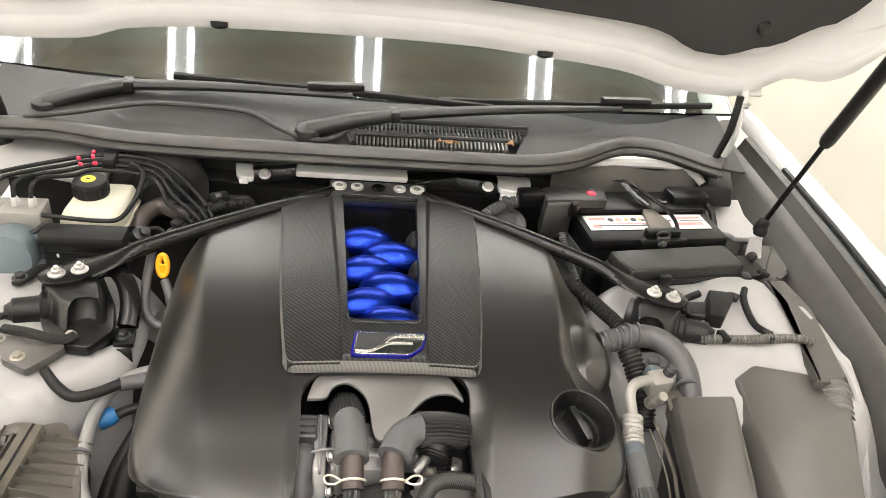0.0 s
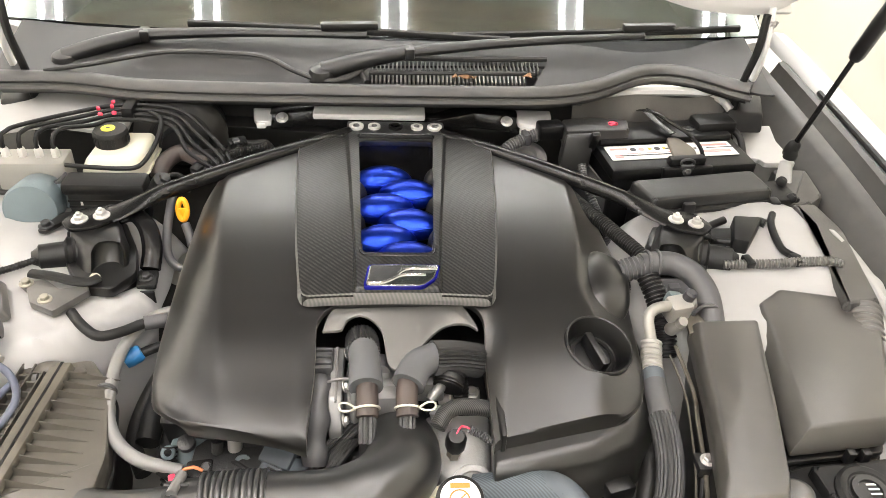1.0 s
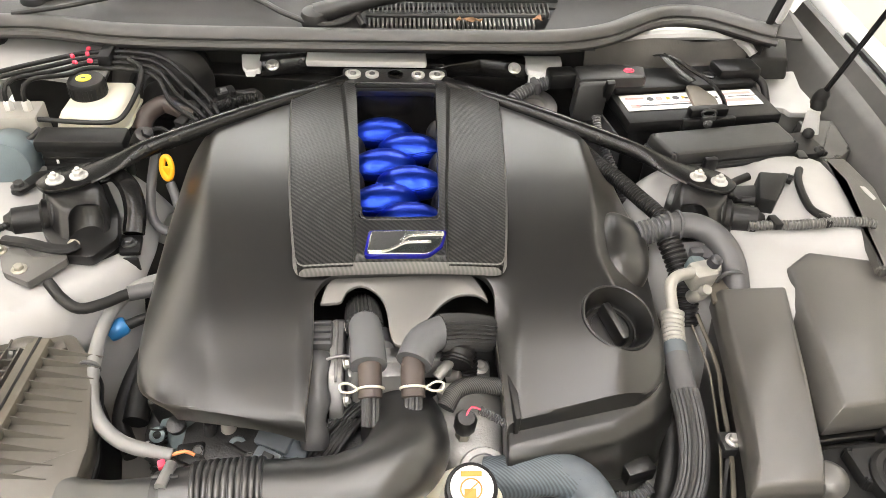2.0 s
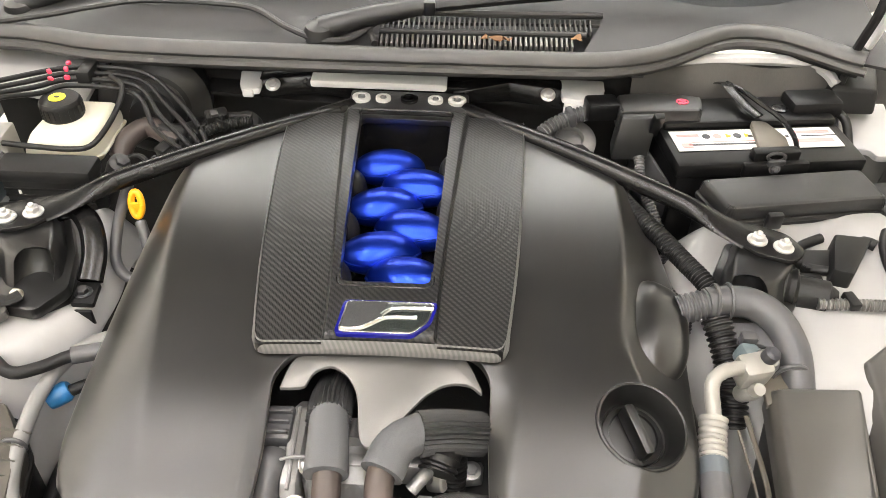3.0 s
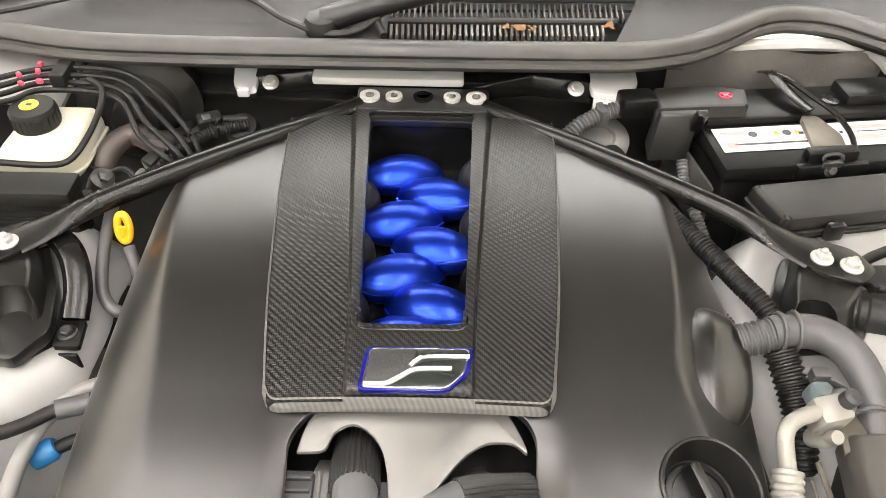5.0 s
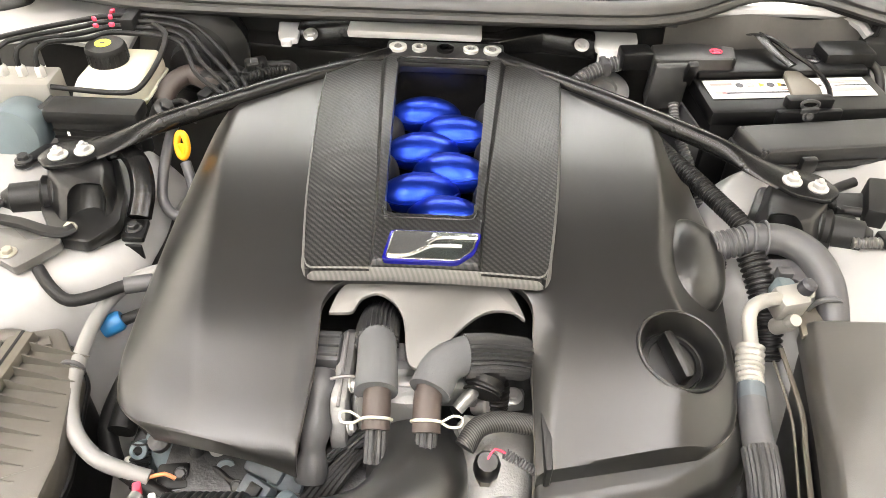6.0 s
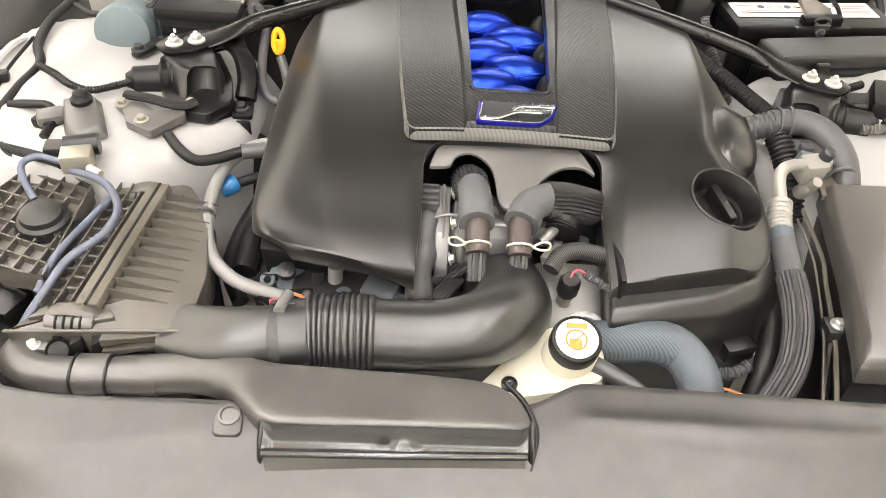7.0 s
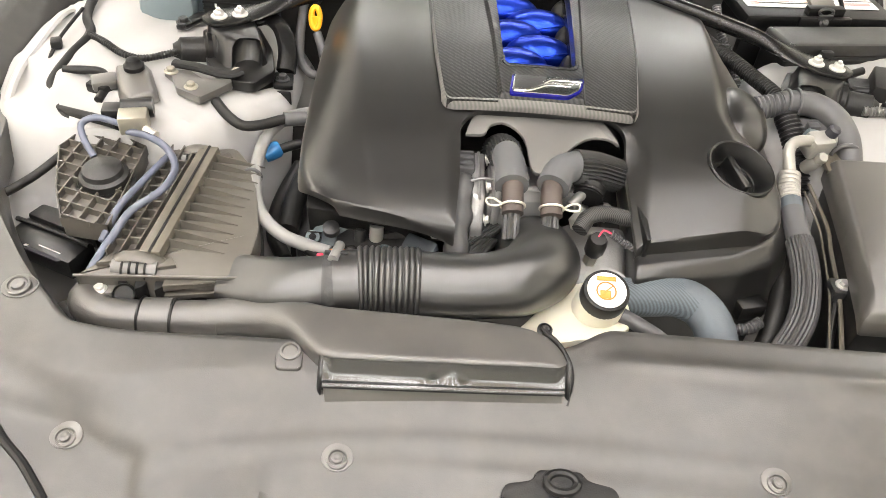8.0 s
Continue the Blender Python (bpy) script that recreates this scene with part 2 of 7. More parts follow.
SCUFFED = material("scuffed_dark_plastic", (0.060, 0.057, 0.053), 0.36, grain=1000, bump=0.2, blotch=14, vary=0.12, rough_vary=0.05, dust=0.06, spec=0.9)
BRIGHTALLOY = material("bright_cast_aluminium", (0.34, 0.337, 0.33), 0.4, 0.65, grain=450, bump=0.4, vary=0.2)
ZINC = material("white_zinc_plating", (0.70, 0.69, 0.65), 0.36, 0.35, grain=400, bump=0.08, vary=0.1)
MOUTH = material("worn_gloss_plastic", (0.022, 0.022, 0.0225), 0.2, grain=600, bump=0.05, vary=0.15, rough_vary=0.02, spec=1.0)
MATTE = material("matt_black_battery_plastic", (0.005, 0.005, 0.005), 0.36, grain=900, bump=0.15, vary=0.15, rough_vary=0.05, spec=0.22, dust=0.003)
DARKALLOY = material("dark_cast_alloy", (0.055, 0.055, 0.055), 0.45, 0.6, grain=400, bump=0.5, vary=0.3)
CREAM = material("cream_translucent_plastic", (0.60, 0.575, 0.47), 0.38, grain=200, bump=0.03, vary=0.06, sss=0.15)
YELLOW = material("yellow_plastic", (0.85, 0.36, 0.008), 0.35, bump=0.02, vary=0.05)
LIME = material("yellow_green_label", (0.75, 0.68, 0.03), 0.4, bump=0.0, vary=0.05)
BLUECLIP = material("blue_plastic", (0.015, 0.12, 0.28), 0.35, bump=0.02, vary=0.1)
TEAL = material("blue_grey_cast_housing", (0.11, 0.14, 0.15), 0.5, 0.0, bump=0.3, vary=0.35)
RED = material("red_plastic", (0.72, 0.05, 0.10), 0.4, bump=0.02, vary=0.1)
BROWNHOSE = material("brown_rubber_hose", (0.050, 0.038, 0.033), 0.5, bump=0.1, vary=0.2)
CLAMP = material("pale_spring_steel", (0.70, 0.67, 0.58), 0.35, 0.5, bump=0.05, vary=0.1)
LABEL = material("white_paper_label", (0.8, 0.78, 0.75), 0.4, bump=0.02, vary=0.05)
PINK = material("pale_red_print", (0.75, 0.30, 0.28), 0.5, bump=0.0, vary=0.1)
INK = material("black_print", (0.03, 0.03, 0.035), 0.5, bump=0.0, vary=0.1)
ORANGE = material("orange_print", (0.72, 0.20, 0.02), 0.5, bump=0.0, vary=0.15)
FELT = material("black_firewall_felt", (0.011, 0.0107, 0.010), 0.9, grain=500, bump=0.5, vary=0.3, dust=0.02)
SILVER = material("silver_satin_plastic", (0.15, 0.146, 0.137), 0.36, 0.3, grain=900, bump=0.08, vary=0.08, rough_vary=0.04)
INSULATION = material("dark_hood_insulation_felt", (0.022, 0.021, 0.020), 0.95, grain=900, bump=0.6, blotch=9, vary=0.3)
# lighter than WALL so the unseen west wall acts as a fill reflector
WALL_FILL = material("fill_reflector_wall_paint", (0.80, 0.765, 0.69), 0.65, grain=40, bump=0.15, blotch=1.2, vary=0.05)
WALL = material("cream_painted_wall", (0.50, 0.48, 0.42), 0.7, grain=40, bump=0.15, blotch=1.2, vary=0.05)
CEILING = material("pale_ceiling", (0.66, 0.69, 0.57), 0.8, grain=30, bump=0.1, blotch=1.0, vary=0.06)
BROWNPANEL = material("tan_ceiling_panel", (0.50, 0.425, 0.30), 0.6, grain=60, bump=0.1, blotch=1.3, vary=0.06)
CONCRETE = material("grey_floor_paint", (0.58, 0.57, 0.54), 0.4, grain=60, bump=0.2, blotch=1.5, vary=0.15)
# near-black, so the depth of shade in gaps is put into the colour
GAP_BLACK = material("gap_shade_black", (0.006, 0.006, 0.006), 0.7, grain=120, bump=0.4, vary=0.4)
BLUE = material("blue_metallic_lacquer", (0.010, 0.040, 0.42), 0.3, 0.9, grain=2500, bump=0.03, vary=0.06, rough_vary=0.03, coat=0.08)
BLUERIM = material("blue_gloss_plastic", (0.006, 0.006, 0.14), 0.2, bump=0.0, vary=0.05)
CHROME = material("satin_chrome", (0.75, 0.75, 0.74), 0.18, 1.0, bump=0.02, vary=0.08)
BADGE = material("dark_badge_enamel", (0.02, 0.024, 0.022), 0.12, bump=0.0, vary=0.1, coat=0.5)
SKIRT = material("bright_edge_plastic", (0.06, 0.059, 0.056), 0.33, grain=900, bump=0.1, vary=0.15)
FUSELID = material("fuse_lid_plastic", (0.052, 0.049, 0.044), 0.38, grain=900, bump=0.12, blotch=11, vary=0.1, rough_vary=0.05, dust=0.02, spec=0.8)
LIDGREY = material("dusty_tan_grey_plastic", (0.074, 0.067, 0.056), 0.4, grain=800, bump=0.15, blotch=12, vary=0.1, rough_vary=0.05, dust=0.06, spec=0.7)
TRIM = material("dark_grey_trim", (0.034, 0.032, 0.029), 0.5, grain=900, bump=0.2, vary=0.12, dust=0.04, spec=0.7)
VALVE = material("dull_plated_metal", (0.36, 0.34, 0.28), 0.4, 0.6, bump=0.2, vary=0.25)
RELAY = material("dusty_black_lid", (0.013, 0.013, 0.0125), 0.38, grain=800, bump=0.2, vary=0.15, dust=0.03, spec=0.5)
WIPER = material("satin_black_wiper_paint", (0.008, 0.008, 0.008), 0.42, grain=700, bump=0.08, vary=0.12, rough_vary=0.05, dust=0.02, spec=0.5)
RUBBERMAT = material("dusty_grey_rubber_mat", (0.066, 0.062, 0.055), 0.7, grain=300, bump=0.3, blotch=14, vary=0.3, dust=0.05)
LEAF = material("dry_leaf", (0.15, 0.075, 0.032), 0.8, grain=200, bump=0.5, vary=0.3)
COPPER = material("orange_wire_insulation", (0.7, 0.25, 0.1), 0.5, bump=0.0)


def woven(name, pitch, dark, light, rough, bump, diag=False):
    """Two-by-two twill: threads over and under, each with its own tilt."""
    m = material(name, dark, rough, grain=1500, bump=0.0, vary=0.1, rough_vary=0.03, coat=0.15 if not diag else 0.0, spec=0.4)
    nt = m.node_tree
    N, L = nt.nodes, nt.links
    b = N["Principled BSDF"]
    b.inputs["Coat Roughness"].default_value = 0.26
    co = N.new("ShaderNodeTexCoord")
    sep = N.new("ShaderNodeSeparateXYZ")
    L.new(co.outputs["Object"], sep.inputs[0])

    def math_node(op, a, v=None):
        n = N.new("ShaderNodeMath")
        n.operation = op
        for i, q in enumerate((a, v)):
            if q is None:
                continue
            if isinstance(q, (int, float)):
                n.inputs[i].default_value = q
            else:
                L.new(q, n.inputs[i])
        return n.outputs[0]
    u = math_node("MULTIPLY", sep.outputs["X"], 1 / pitch)
    v = math_node("MULTIPLY", sep.outputs["Y"], 1 / pitch)
    s = math_node("ADD", u, v)
    wave = math_node("SINE", math_node("MULTIPLY", s, math.pi / 2))
    over = math_node("SMOOTH_MIN", math_node("MAXIMUM", math_node("ADD", math_node("MULTIPLY", wave, 0.9), 0.5), 0.0), 1.0)
    fu = math_node("ABSOLUTE", math_node("SUBTRACT", math_node("FRACT", u), 0.5))
    fv = math_node("ABSOLUTE", math_node("SUBTRACT", math_node("FRACT", v), 0.5))
    mixh = N.new("ShaderNodeMix")
    L.new(over, mixh.inputs["Factor"])
    L.new(fu, mixh.inputs["A"])
    L.new(fv, mixh.inputs["B"])
    bp = N.new("ShaderNodeBump")
    bp.invert = True
    bp.inputs["Strength"].default_value, bp.inputs["Distance"].default_value = bump, pitch * 0.5
    L.new(mixh.outputs["Result"], bp.inputs["Height"])
    L.new(bp.outputs["Normal"], b.inputs["Normal"])
    col = N.new("ShaderNodeMix")
    col.data_type = "RGBA"
    L.new(over, col.inputs["Factor"])
    col.inputs[6].default_value = (*dark, 1)
    col.inputs[7].default_value = (*light, 1)
    L.new(col.outputs[2], b.inputs["Base Color"])
    return m


CARBON = woven("carbon_fibre_twill", 0.00175, (0.0012, 0.0012, 0.0012), (0.024, 0.0228, 0.021), 0.30, 0.45)
CARBON_DARK = woven("dark_carbon_twill", 0.00175, (0.0012, 0.0012, 0.0012), (0.019, 0.0184, 0.0174), 0.30, 0.4)
CARBON_EDGE = woven("pale_carbon_edge", 0.00125, (0.11, 0.108, 0.102), (0.15, 0.147, 0.138), 0.30, 0.08)
TAN = material("tan_dusty_plastic", (0.090, 0.080, 0.062), 0.5, grain=700, bump=0.15, vary=0.12, dust=0.1)
BRAID = woven("black_braided_sleeve", 0.0007, (0.010, 0.010, 0.010), (0.06, 0.059, 0.056), 0.5, 0.6, True)

KNIT = woven("blue_grey_knit_sleeve", 0.0009, (0.050, 0.061, 0.069), (0.09, 0.108, 0.122), 0.6, 0.5, True)
RIBBED = material("black_ribbed_fabric", (0.026, 0.026, 0.026), 0.45, grain=1500, bump=0.4, vary=0.2)

GLASS = bpy.data.materials.new("windscreen_glass")
GLASS.use_nodes = True
_b = GLASS.node_tree.nodes["Principled BSDF"]
_b.inputs["Base Color"].default_value = (0.82, 0.9, 0.85, 1)
_b.inputs["Roughness"].default_value = 0.03
_b.inputs["Transmission Weight"].default_value = 1
_b.inputs["IOR"].default_value = 1.52
LAMP = bpy.data.materials.new("fluorescent_tube")
LAMP.use_nodes = True
_b = LAMP.node_tree.nodes["Principled BSDF"]
_b.inputs["Base Color"].default_value = (0.9, 0.9, 0.88, 1)
_b.inputs["Emission Color"].default_value = (1.0, 0.968, 0.985, 1)
_b.inputs["Emission Strength"].default_value = TUBE_POWER


# ---- the room ----
solo("floor", box((0, 0.8, -0.05), (9, 12, 0.1), 0), CONCRETE, "grey painted workshop floor", "floor", kind="structure")
solo("ceiling", box((0, 0.8, 3.05), (9, 12, 0.1), 0), CEILING, "pale workshop ceiling", "ceiling", kind="structure")
bm = bmesh.new()
for x in span(-2.02, 2.02, 8):
    box((x, -.10, 2.992), (.570, 3.86, .016), 0, bm=bm)
solo("ceiling_lining", bm, BROWNPANEL, "tan panelled lining under the near ceiling", "ceiling", kind="structure")
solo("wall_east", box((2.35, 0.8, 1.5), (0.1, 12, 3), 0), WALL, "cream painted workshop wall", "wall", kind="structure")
# never in view; its whiter colour is added to bounce light from the left
solo("wall_west", box((-2.35, 0.8, 1.5), (0.1, 12, 3), 0), WALL_FILL, "unseen workshop wall, whitened to throw fill light on the bay", "wall", kind="structure")
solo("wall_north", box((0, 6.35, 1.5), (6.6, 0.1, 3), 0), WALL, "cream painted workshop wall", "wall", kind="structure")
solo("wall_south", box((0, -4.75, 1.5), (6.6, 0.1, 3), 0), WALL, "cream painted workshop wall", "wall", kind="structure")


def ceiling_light():
    lamp = thing("ceiling_light", (0, 0, 3.0), "white fluorescent ceiling fitting with two lit tubes", "ceiling light", "rows of ceiling lights")
    part("housing", loft([[(x, y, 3.0) for x, y in ((-.09, -1.2), (.09, -1.2), (.09, 1.2), (-.09, 1.2))],
                          [(x, y, 2.965) for x, y in ((-.05, -1.2), (.05, -1.2), (.05, 1.2), (-.05, 1.2))]], 0.002), WHITE, lamp)
    for s in (-1, 1):
        part("tube", tube([(s * 0.045, -1.17, 2.945), (s * 0.045, 1.17, 2.945)], 0.014, 10, 2, smooth=False), LAMP, lamp, "glowing white tube")
        for e in (-1, 1):
            part("end_cap", box((s * 0.045, e * 1.185, 2.95), (0.03, 0.03, 0.045), 0.004), WHITE, lamp)
    return lamp


first_light = ceiling_light()
# row y=-2.90 and front column x=-1.62: unseen fittings added to brighten the bay
real_and_added_lights = [(x, y) for x in (-1.62, -.86, .01, .86, 1.62) for y in (2.4, 4.9)] + [(x, y) for x in (-1.62, -.86, .01, .86) for y in (-0.10, -2.90)]
first_light.location = (*real_and_added_lights[0], 2.984)
for lx, ly in real_and_added_lights[1:]:
    copy_thing(first_light, pose(lx, ly, 2.984))

# ---- car body round the engine bay ----
# underside of the bay, closed and dark
tub = solo("engine_bay_floor", box((0, 0.85, 0.33), (1.5, 1.2, 0.02), 0.002), GAP_BLACK, "dark undertray below the engine", "undertray", kind="structure")
solo("firewall", sheet(span(-0.64, 0.64, 30), span(1.33, 1.345, 2), lambda x, y: (x, y, 1.015 + 0.0 * x), 0.66), FELT,
     "grey felt covered firewall behind the engine", "firewall", kind="structure")


def seal_y(x):
    return lerp(x, [(-.62, 1.262), (-.54, 1.265), (-.41, 1.238), (-.275, 1.233), (0, 1.235), (.235, 1.239), (.30, 1.252), (.35, 1.275), (.40, 1.315), (.46, 1.35), (.53, 1.342), (.595, 1.285), (.64, 1.26)])


# hood seal: a ribbed rubber lip along the cowl
seal = thing("hood_seal", (0, 1.24, 1.0), "long grey rubber hood seal along the cowl edge", "rubber seal")
xs = span(-0.64, 0.62, 64)
base = [(x, 0.008 + sum(seal_y(x + d) for d in (-.03, -.015, 0, .015, .03)) / 5) for x in xs]
part("seal_bulb", tube([(x, y, 1.048) for x, y in base], 0.0125, 10, 0.02, wide=1.1), SEAL, seal)
part("seal_lip", tube([(x, y - 0.013, 1.037) for x, y in base], 0.007, 8, 0.02), SEAL, seal)
part("seal_base", tube([(x, y + 0.004, 1.030) for x, y in base], 0.008, 8, 0.02, wide=1.9), RUBBER, seal)


def cowl_height(x, y):
    yy = y - (seal_y(x) + 0.01)
    z = 1.045 + 0.22 * max(0.0, yy)
    # sunken well on the passenger side
    well = min(1.0, max(0.0, (0.155 - abs(x + 0.305)) / 0.05)) * min(1.0, max(0.0, (0.10 - yy) / 0.03))
    z -= 0.018 * well * well * (3 - 2 * well)
    return float(z)


def cowl_back(x):
    return 1.386 + 0.11 * x * x


cowl = thing("windscreen_cowl", (0, 1.25, 1.03), "dark grey plastic cowl with grille below the windscreen", "cowl")
bm = bmesh.new()
sheet(span(-0.66, 0.66, 90), span(0, 1, 22), lambda x, s: (x, seal_y(x) + 0.008 + s * (cowl_back(x) - seal_y(x)), cowl_height(x, seal_y(x) + 0.008 + s * (cowl_back(x) - seal_y(x)))), 0.004, bm)
grille_hole = prism([(-0.045, 1.262), (0.235, 1.272), (0.262, 1.330), (-0.045, 1.318)], 0.9, 1.3, 0)
cowl_body = part("panel", cut(bm, [grille_hole]), GRAINED, cowl)
slat_me = finish("slat", box((0, 0, 0), (0.0026, 0.026, 0.010), 0.0006, seg=1), TRIM)
slat_low = finish("slat", box((0, 0, 0), (0.0034, 0.020, 0.010), 0.0006, seg=1), DUSTY)
for k in range(42):
    x = -0.040 + k * 0.0070
    shared("slat", slat_me, cowl, pose(x, 1.312 + 0.03 * (x + .04), 1.061, 12, 0, 0))
    if k < 38:
        shared("slat", slat_low, cowl, pose(x, 1.276 + 0.03 * (x + .04), 1.053, 12, 0, 0))
part("grille_bar", tube([(-0.045, 1.296, 1.059), (0.24, 1.305, 1.059)], 0.004, 8, 0.3), GRAINED, cowl)
part("grille_rim", tube([(-.048, 1.262, 1.056), (-.06, 1.30, 1.066), (-.035, 1.327, 1.072), (.1, 1.332, 1.072), (.265, 1.34, 1.072)], 0.005, 8, 0.02), GRAINED, cowl)
# dark sheet added in place of the shade below the slats
part("grille_shade_sheet", box((0.105, 1.340, 1.030), (0.42, 0.19, 0.003), 0), GAP_BLACK, cowl)
part("well_rim", tube([(-.57, 1.275, 1.060), (-.50, 1.285, 1.068), (-.44, 1.315, 1.070), (-.38, 1.335, 1.072), (-.28, 1.335, 1.072), (-.22, 1.325, 1.070), (-.17, 1.285, 1.064), (-.12, 1.262, 1.058), (-.08, 1.268, 1.06), (-.05, 1.295, 1.07)], 0.0045, 8, 0.01), GRAINED, cowl)

for x, y, z, s, a in ((0.115, 1.278, 1.062, 1.0, 20), (0.10, 1.279, 1.062, .8, 70), (0.13, 1.277, 1.062, .7, 140), (0.225, 1.283, 1.064, 1.1, 50)):
    bm = bmesh.new()
    ring = []
    for k in range(10):
        t = 2 * math.pi * k / 10
        r = 0.011 * s * (1 + 0.25 * math.sin(3 * t + a))
        ring.append(Vector((r * math.cos(t), 0.5 * r * math.sin(t), 0.002 * math.sin(2 * t))))
    m = pose(x, y, z, 15, 10, a)
    loft([[m @ p for p in ring], [m @ (p * 0.9 + Vector((0, 0, 0.0012))) for p in ring]], 0, bm)
    solo("dry_leaf", bm, LEAF, "brown dry leaf fragment caught in the cowl grille", "leaf", "leaves in the cowl")

# white body panel behind the brake unit
bm = bmesh.new()
sheet(span(-.70, -.44, 16), span(1.205, 1.31, 10), lambda x, y: .985 + .12 * (y - 1.2) + .01 * math.sin(20 * x), .006, bm)
rear_apron = thing("rear_apron", (-.55, 1.22, .95), "white painted body panel behind the brake unit", "body panel")
part("pressing", bm, SHADED_WHITE, rear_apron)
part("grommet", lathe([(.026, 0), (.024, .004), (.012, .005), (0, .003)], (-.545, 1.235, .992), (0, -.1, 1), 24), RUBBER, rear_apron, "black rubber grommet")

# windscreen
def glass_at(u, v):
    x = u * (0.70 - 0.12 * v)
    return (x, cowl_back(x) + 0.012 + 0.79 * v - 0.06 * v * v, 1.083 + 0.46 * v)


bm = bmesh.new()
sheet(span(-1, 1, 40), span(0, 1, 16), glass_at, 0.005, bm)
screen = solo("windscreen", bm, GLASS, "large curved windscreen reflecting the ceiling lights", "windscreen")
screen.visible_shadow = False
bm = bmesh.new()
sheet(span(-0.67, 0.67, 30), span(1.42, 2.1, 12), lambda x, y: 1.035 + 0.03 * math.sin(6 * y) - 0.03 * x * x, 0.02, bm)
solo("dashboard", bm, DULL, "dark grey dashboard top behind the windscreen", "dashboard")
solo("cabin_back", box((0, 2.5, 1.2), (1.5, 0.06, 0.75), 0.01), DULL, "dark seats and cabin behind the windscreen", "car cabin", kind="structure")
for s in (-1, 1):
    solo("cabin_side", box((s * .70, 2.0, 1.06), (.05, .95, .30), .01), DULL, "dark cabin side behind the windscreen", "car cabin", kind="structure")
solo("roof", sheet(span(-0.62, 0.62, 20), span(2.1, 3.2, 6), lambda x, y: 1.50 - 0.06 * x * x - 0.02 * (y - 2.4) ** 2, 0.03), WHITE, "white car roof", "car roof")
for s in (-1, 1):
    solo("windscreen_pillar", tube([(s * 0.69, 1.46, 1.05), (s * 0.65, 1.80, 1.28), (s * 0.60, 2.15, 1.50)], 0.028, 10, 0.05), WHITE, "white painted windscreen pillar", "car pillar", "windscreen pillars")
    corner = thing("cowl_corner", (s * .63, 1.30, .97), "dusty dark plastic cowl end piece", "cowl trim", "cowl end pieces")
    part("end_panel", loft([[(s * .585, 1.335, .99), (s * .650, 1.345, .985), (s * .668, 1.47, 1.0), (s * .600, 1.455, 1.0)],
                            [(s * .590, 1.345, 1.050), (s * .640, 1.352, 1.046), (s * .655, 1.46, 1.070), (s * .605, 1.45, 1.074)]], .008), TRIM, corner)
    part("foam_block", loft([[(s * .592, 1.285, .960), (s * .668, 1.285, .960), (s * .690, 1.36, .960), (s * .605, 1.36, .960)],
                             [(s * .596, 1.290, 1.000), (s * .662, 1.290, .998), (s * .682, 1.355, 1.006), (s * .610, 1.355, 1.010)]], .006), RUBBER, corner, "black foam block")


def wiper(pivot, elbow, tip, blade):
    w = thing("wiper", pivot, "black wiper arm and blade lying on the windscreen base", "wiper", "windscreen wipers")
    p, e, t = Vector(pivot), Vector(elbow), Vector(tip)
    part("pivot_cap", lathe([(0.022, -0.02), (0.022, 0.004), (0.019, 0.012), (0.010, 0.017), (0, 0.018)], p, (0, -0.1, 1), 22), WIPER, w)
    q = p.lerp(e, 0.5) + Vector((0, 0, 0.006))
    part("arm", tube([p + Vector((0, 0, .006)), q, e], lambda s, n: 0.016 - 0.004 * s / n, 12, 0.01, wide=1.0), WIPER, w)
    part("knuckle", box(e, (0.016, 0.03, 0.020), 0.003, (0, 0, 8)), PLASTIC, w)
    part("rod", tube([e, e.lerp(t, 0.4) + Vector((0, 0, .004)), t], lambda s, n: 0.010 - 0.004 * s / n, 10, 0.02, wide=1.1), WIPER, w)
    part("blade", tube([Vector(b) for b in blade], 0.007, 8, 0.02, wide=0.8), RUBBER, w)
    c = Vector(blade[1])
    part("bridge", box(c + Vector((0, -.004, .010)), (0.10, 0.016, 0.014), 0.004, (0, 0, 6)), PLASTIC, w)
    return w


wiper((-.558, 1.335, 1.052), (-.431, 1.375, 1.086), (-.05, 1.366, 1.098), [(-.36, 1.395, 1.100), (-.08, 1.378, 1.100), (.20, 1.362, 1.096)])
wiper((-.123, 1.279, 1.060), (.022, 1.308, 1.092), (.45, 1.395, 1.098), [(.10, 1.372, 1.098), (.46, 1.410, 1.100), (.645, 1.440, 1.100)])

# open hood, seen from below
hood = thing("hood", (0, 1.3, 1.18), "open white car hood with a dark felt underside", "car hood")
HOOD_UP = Vector((0, -0.16, 0.987)).normalized()
HOOD_OUT = -HOOD_UP.cross(Vector((1, 0, 0))).normalized()


def hood_edge(x):
    return lerp(x, [(-.95, 1.33), (-.856, 1.268), (-.803, 1.223), (-.757, 1.206), (-.70, 1.210), (-.64, 1.182), (-.6, 1.175), (-.47, 1.183), (-.405, 1.203), (-.26, 1.216), (0, 1.221), (.12, 1.22), (.25, 1.212), (.4, 1.198), (.51, 1.173), (.6, 1.168), (.64, 1.180), (.70, 1.210), (.757, 1.206), (.803, 1.223), (.856, 1.268), (.95, 1.33)])


def hood_at(x, t, lift):
    p = Vector((x, 1.3, hood_edge(x) + 0.017)) + HOOD_UP * t + HOOD_OUT * lift
    return tuple(p)


bm = bmesh.new()
sheet(span(-0.95, 0.95, 60), span(0.0, 1.15, 14), lambda x, t: hood_at(x, t, -0.045 + 0.03 * (1 - (x / 0.95) ** 2)), 0.006, bm)
part("skin", bm, WHITE, hood)


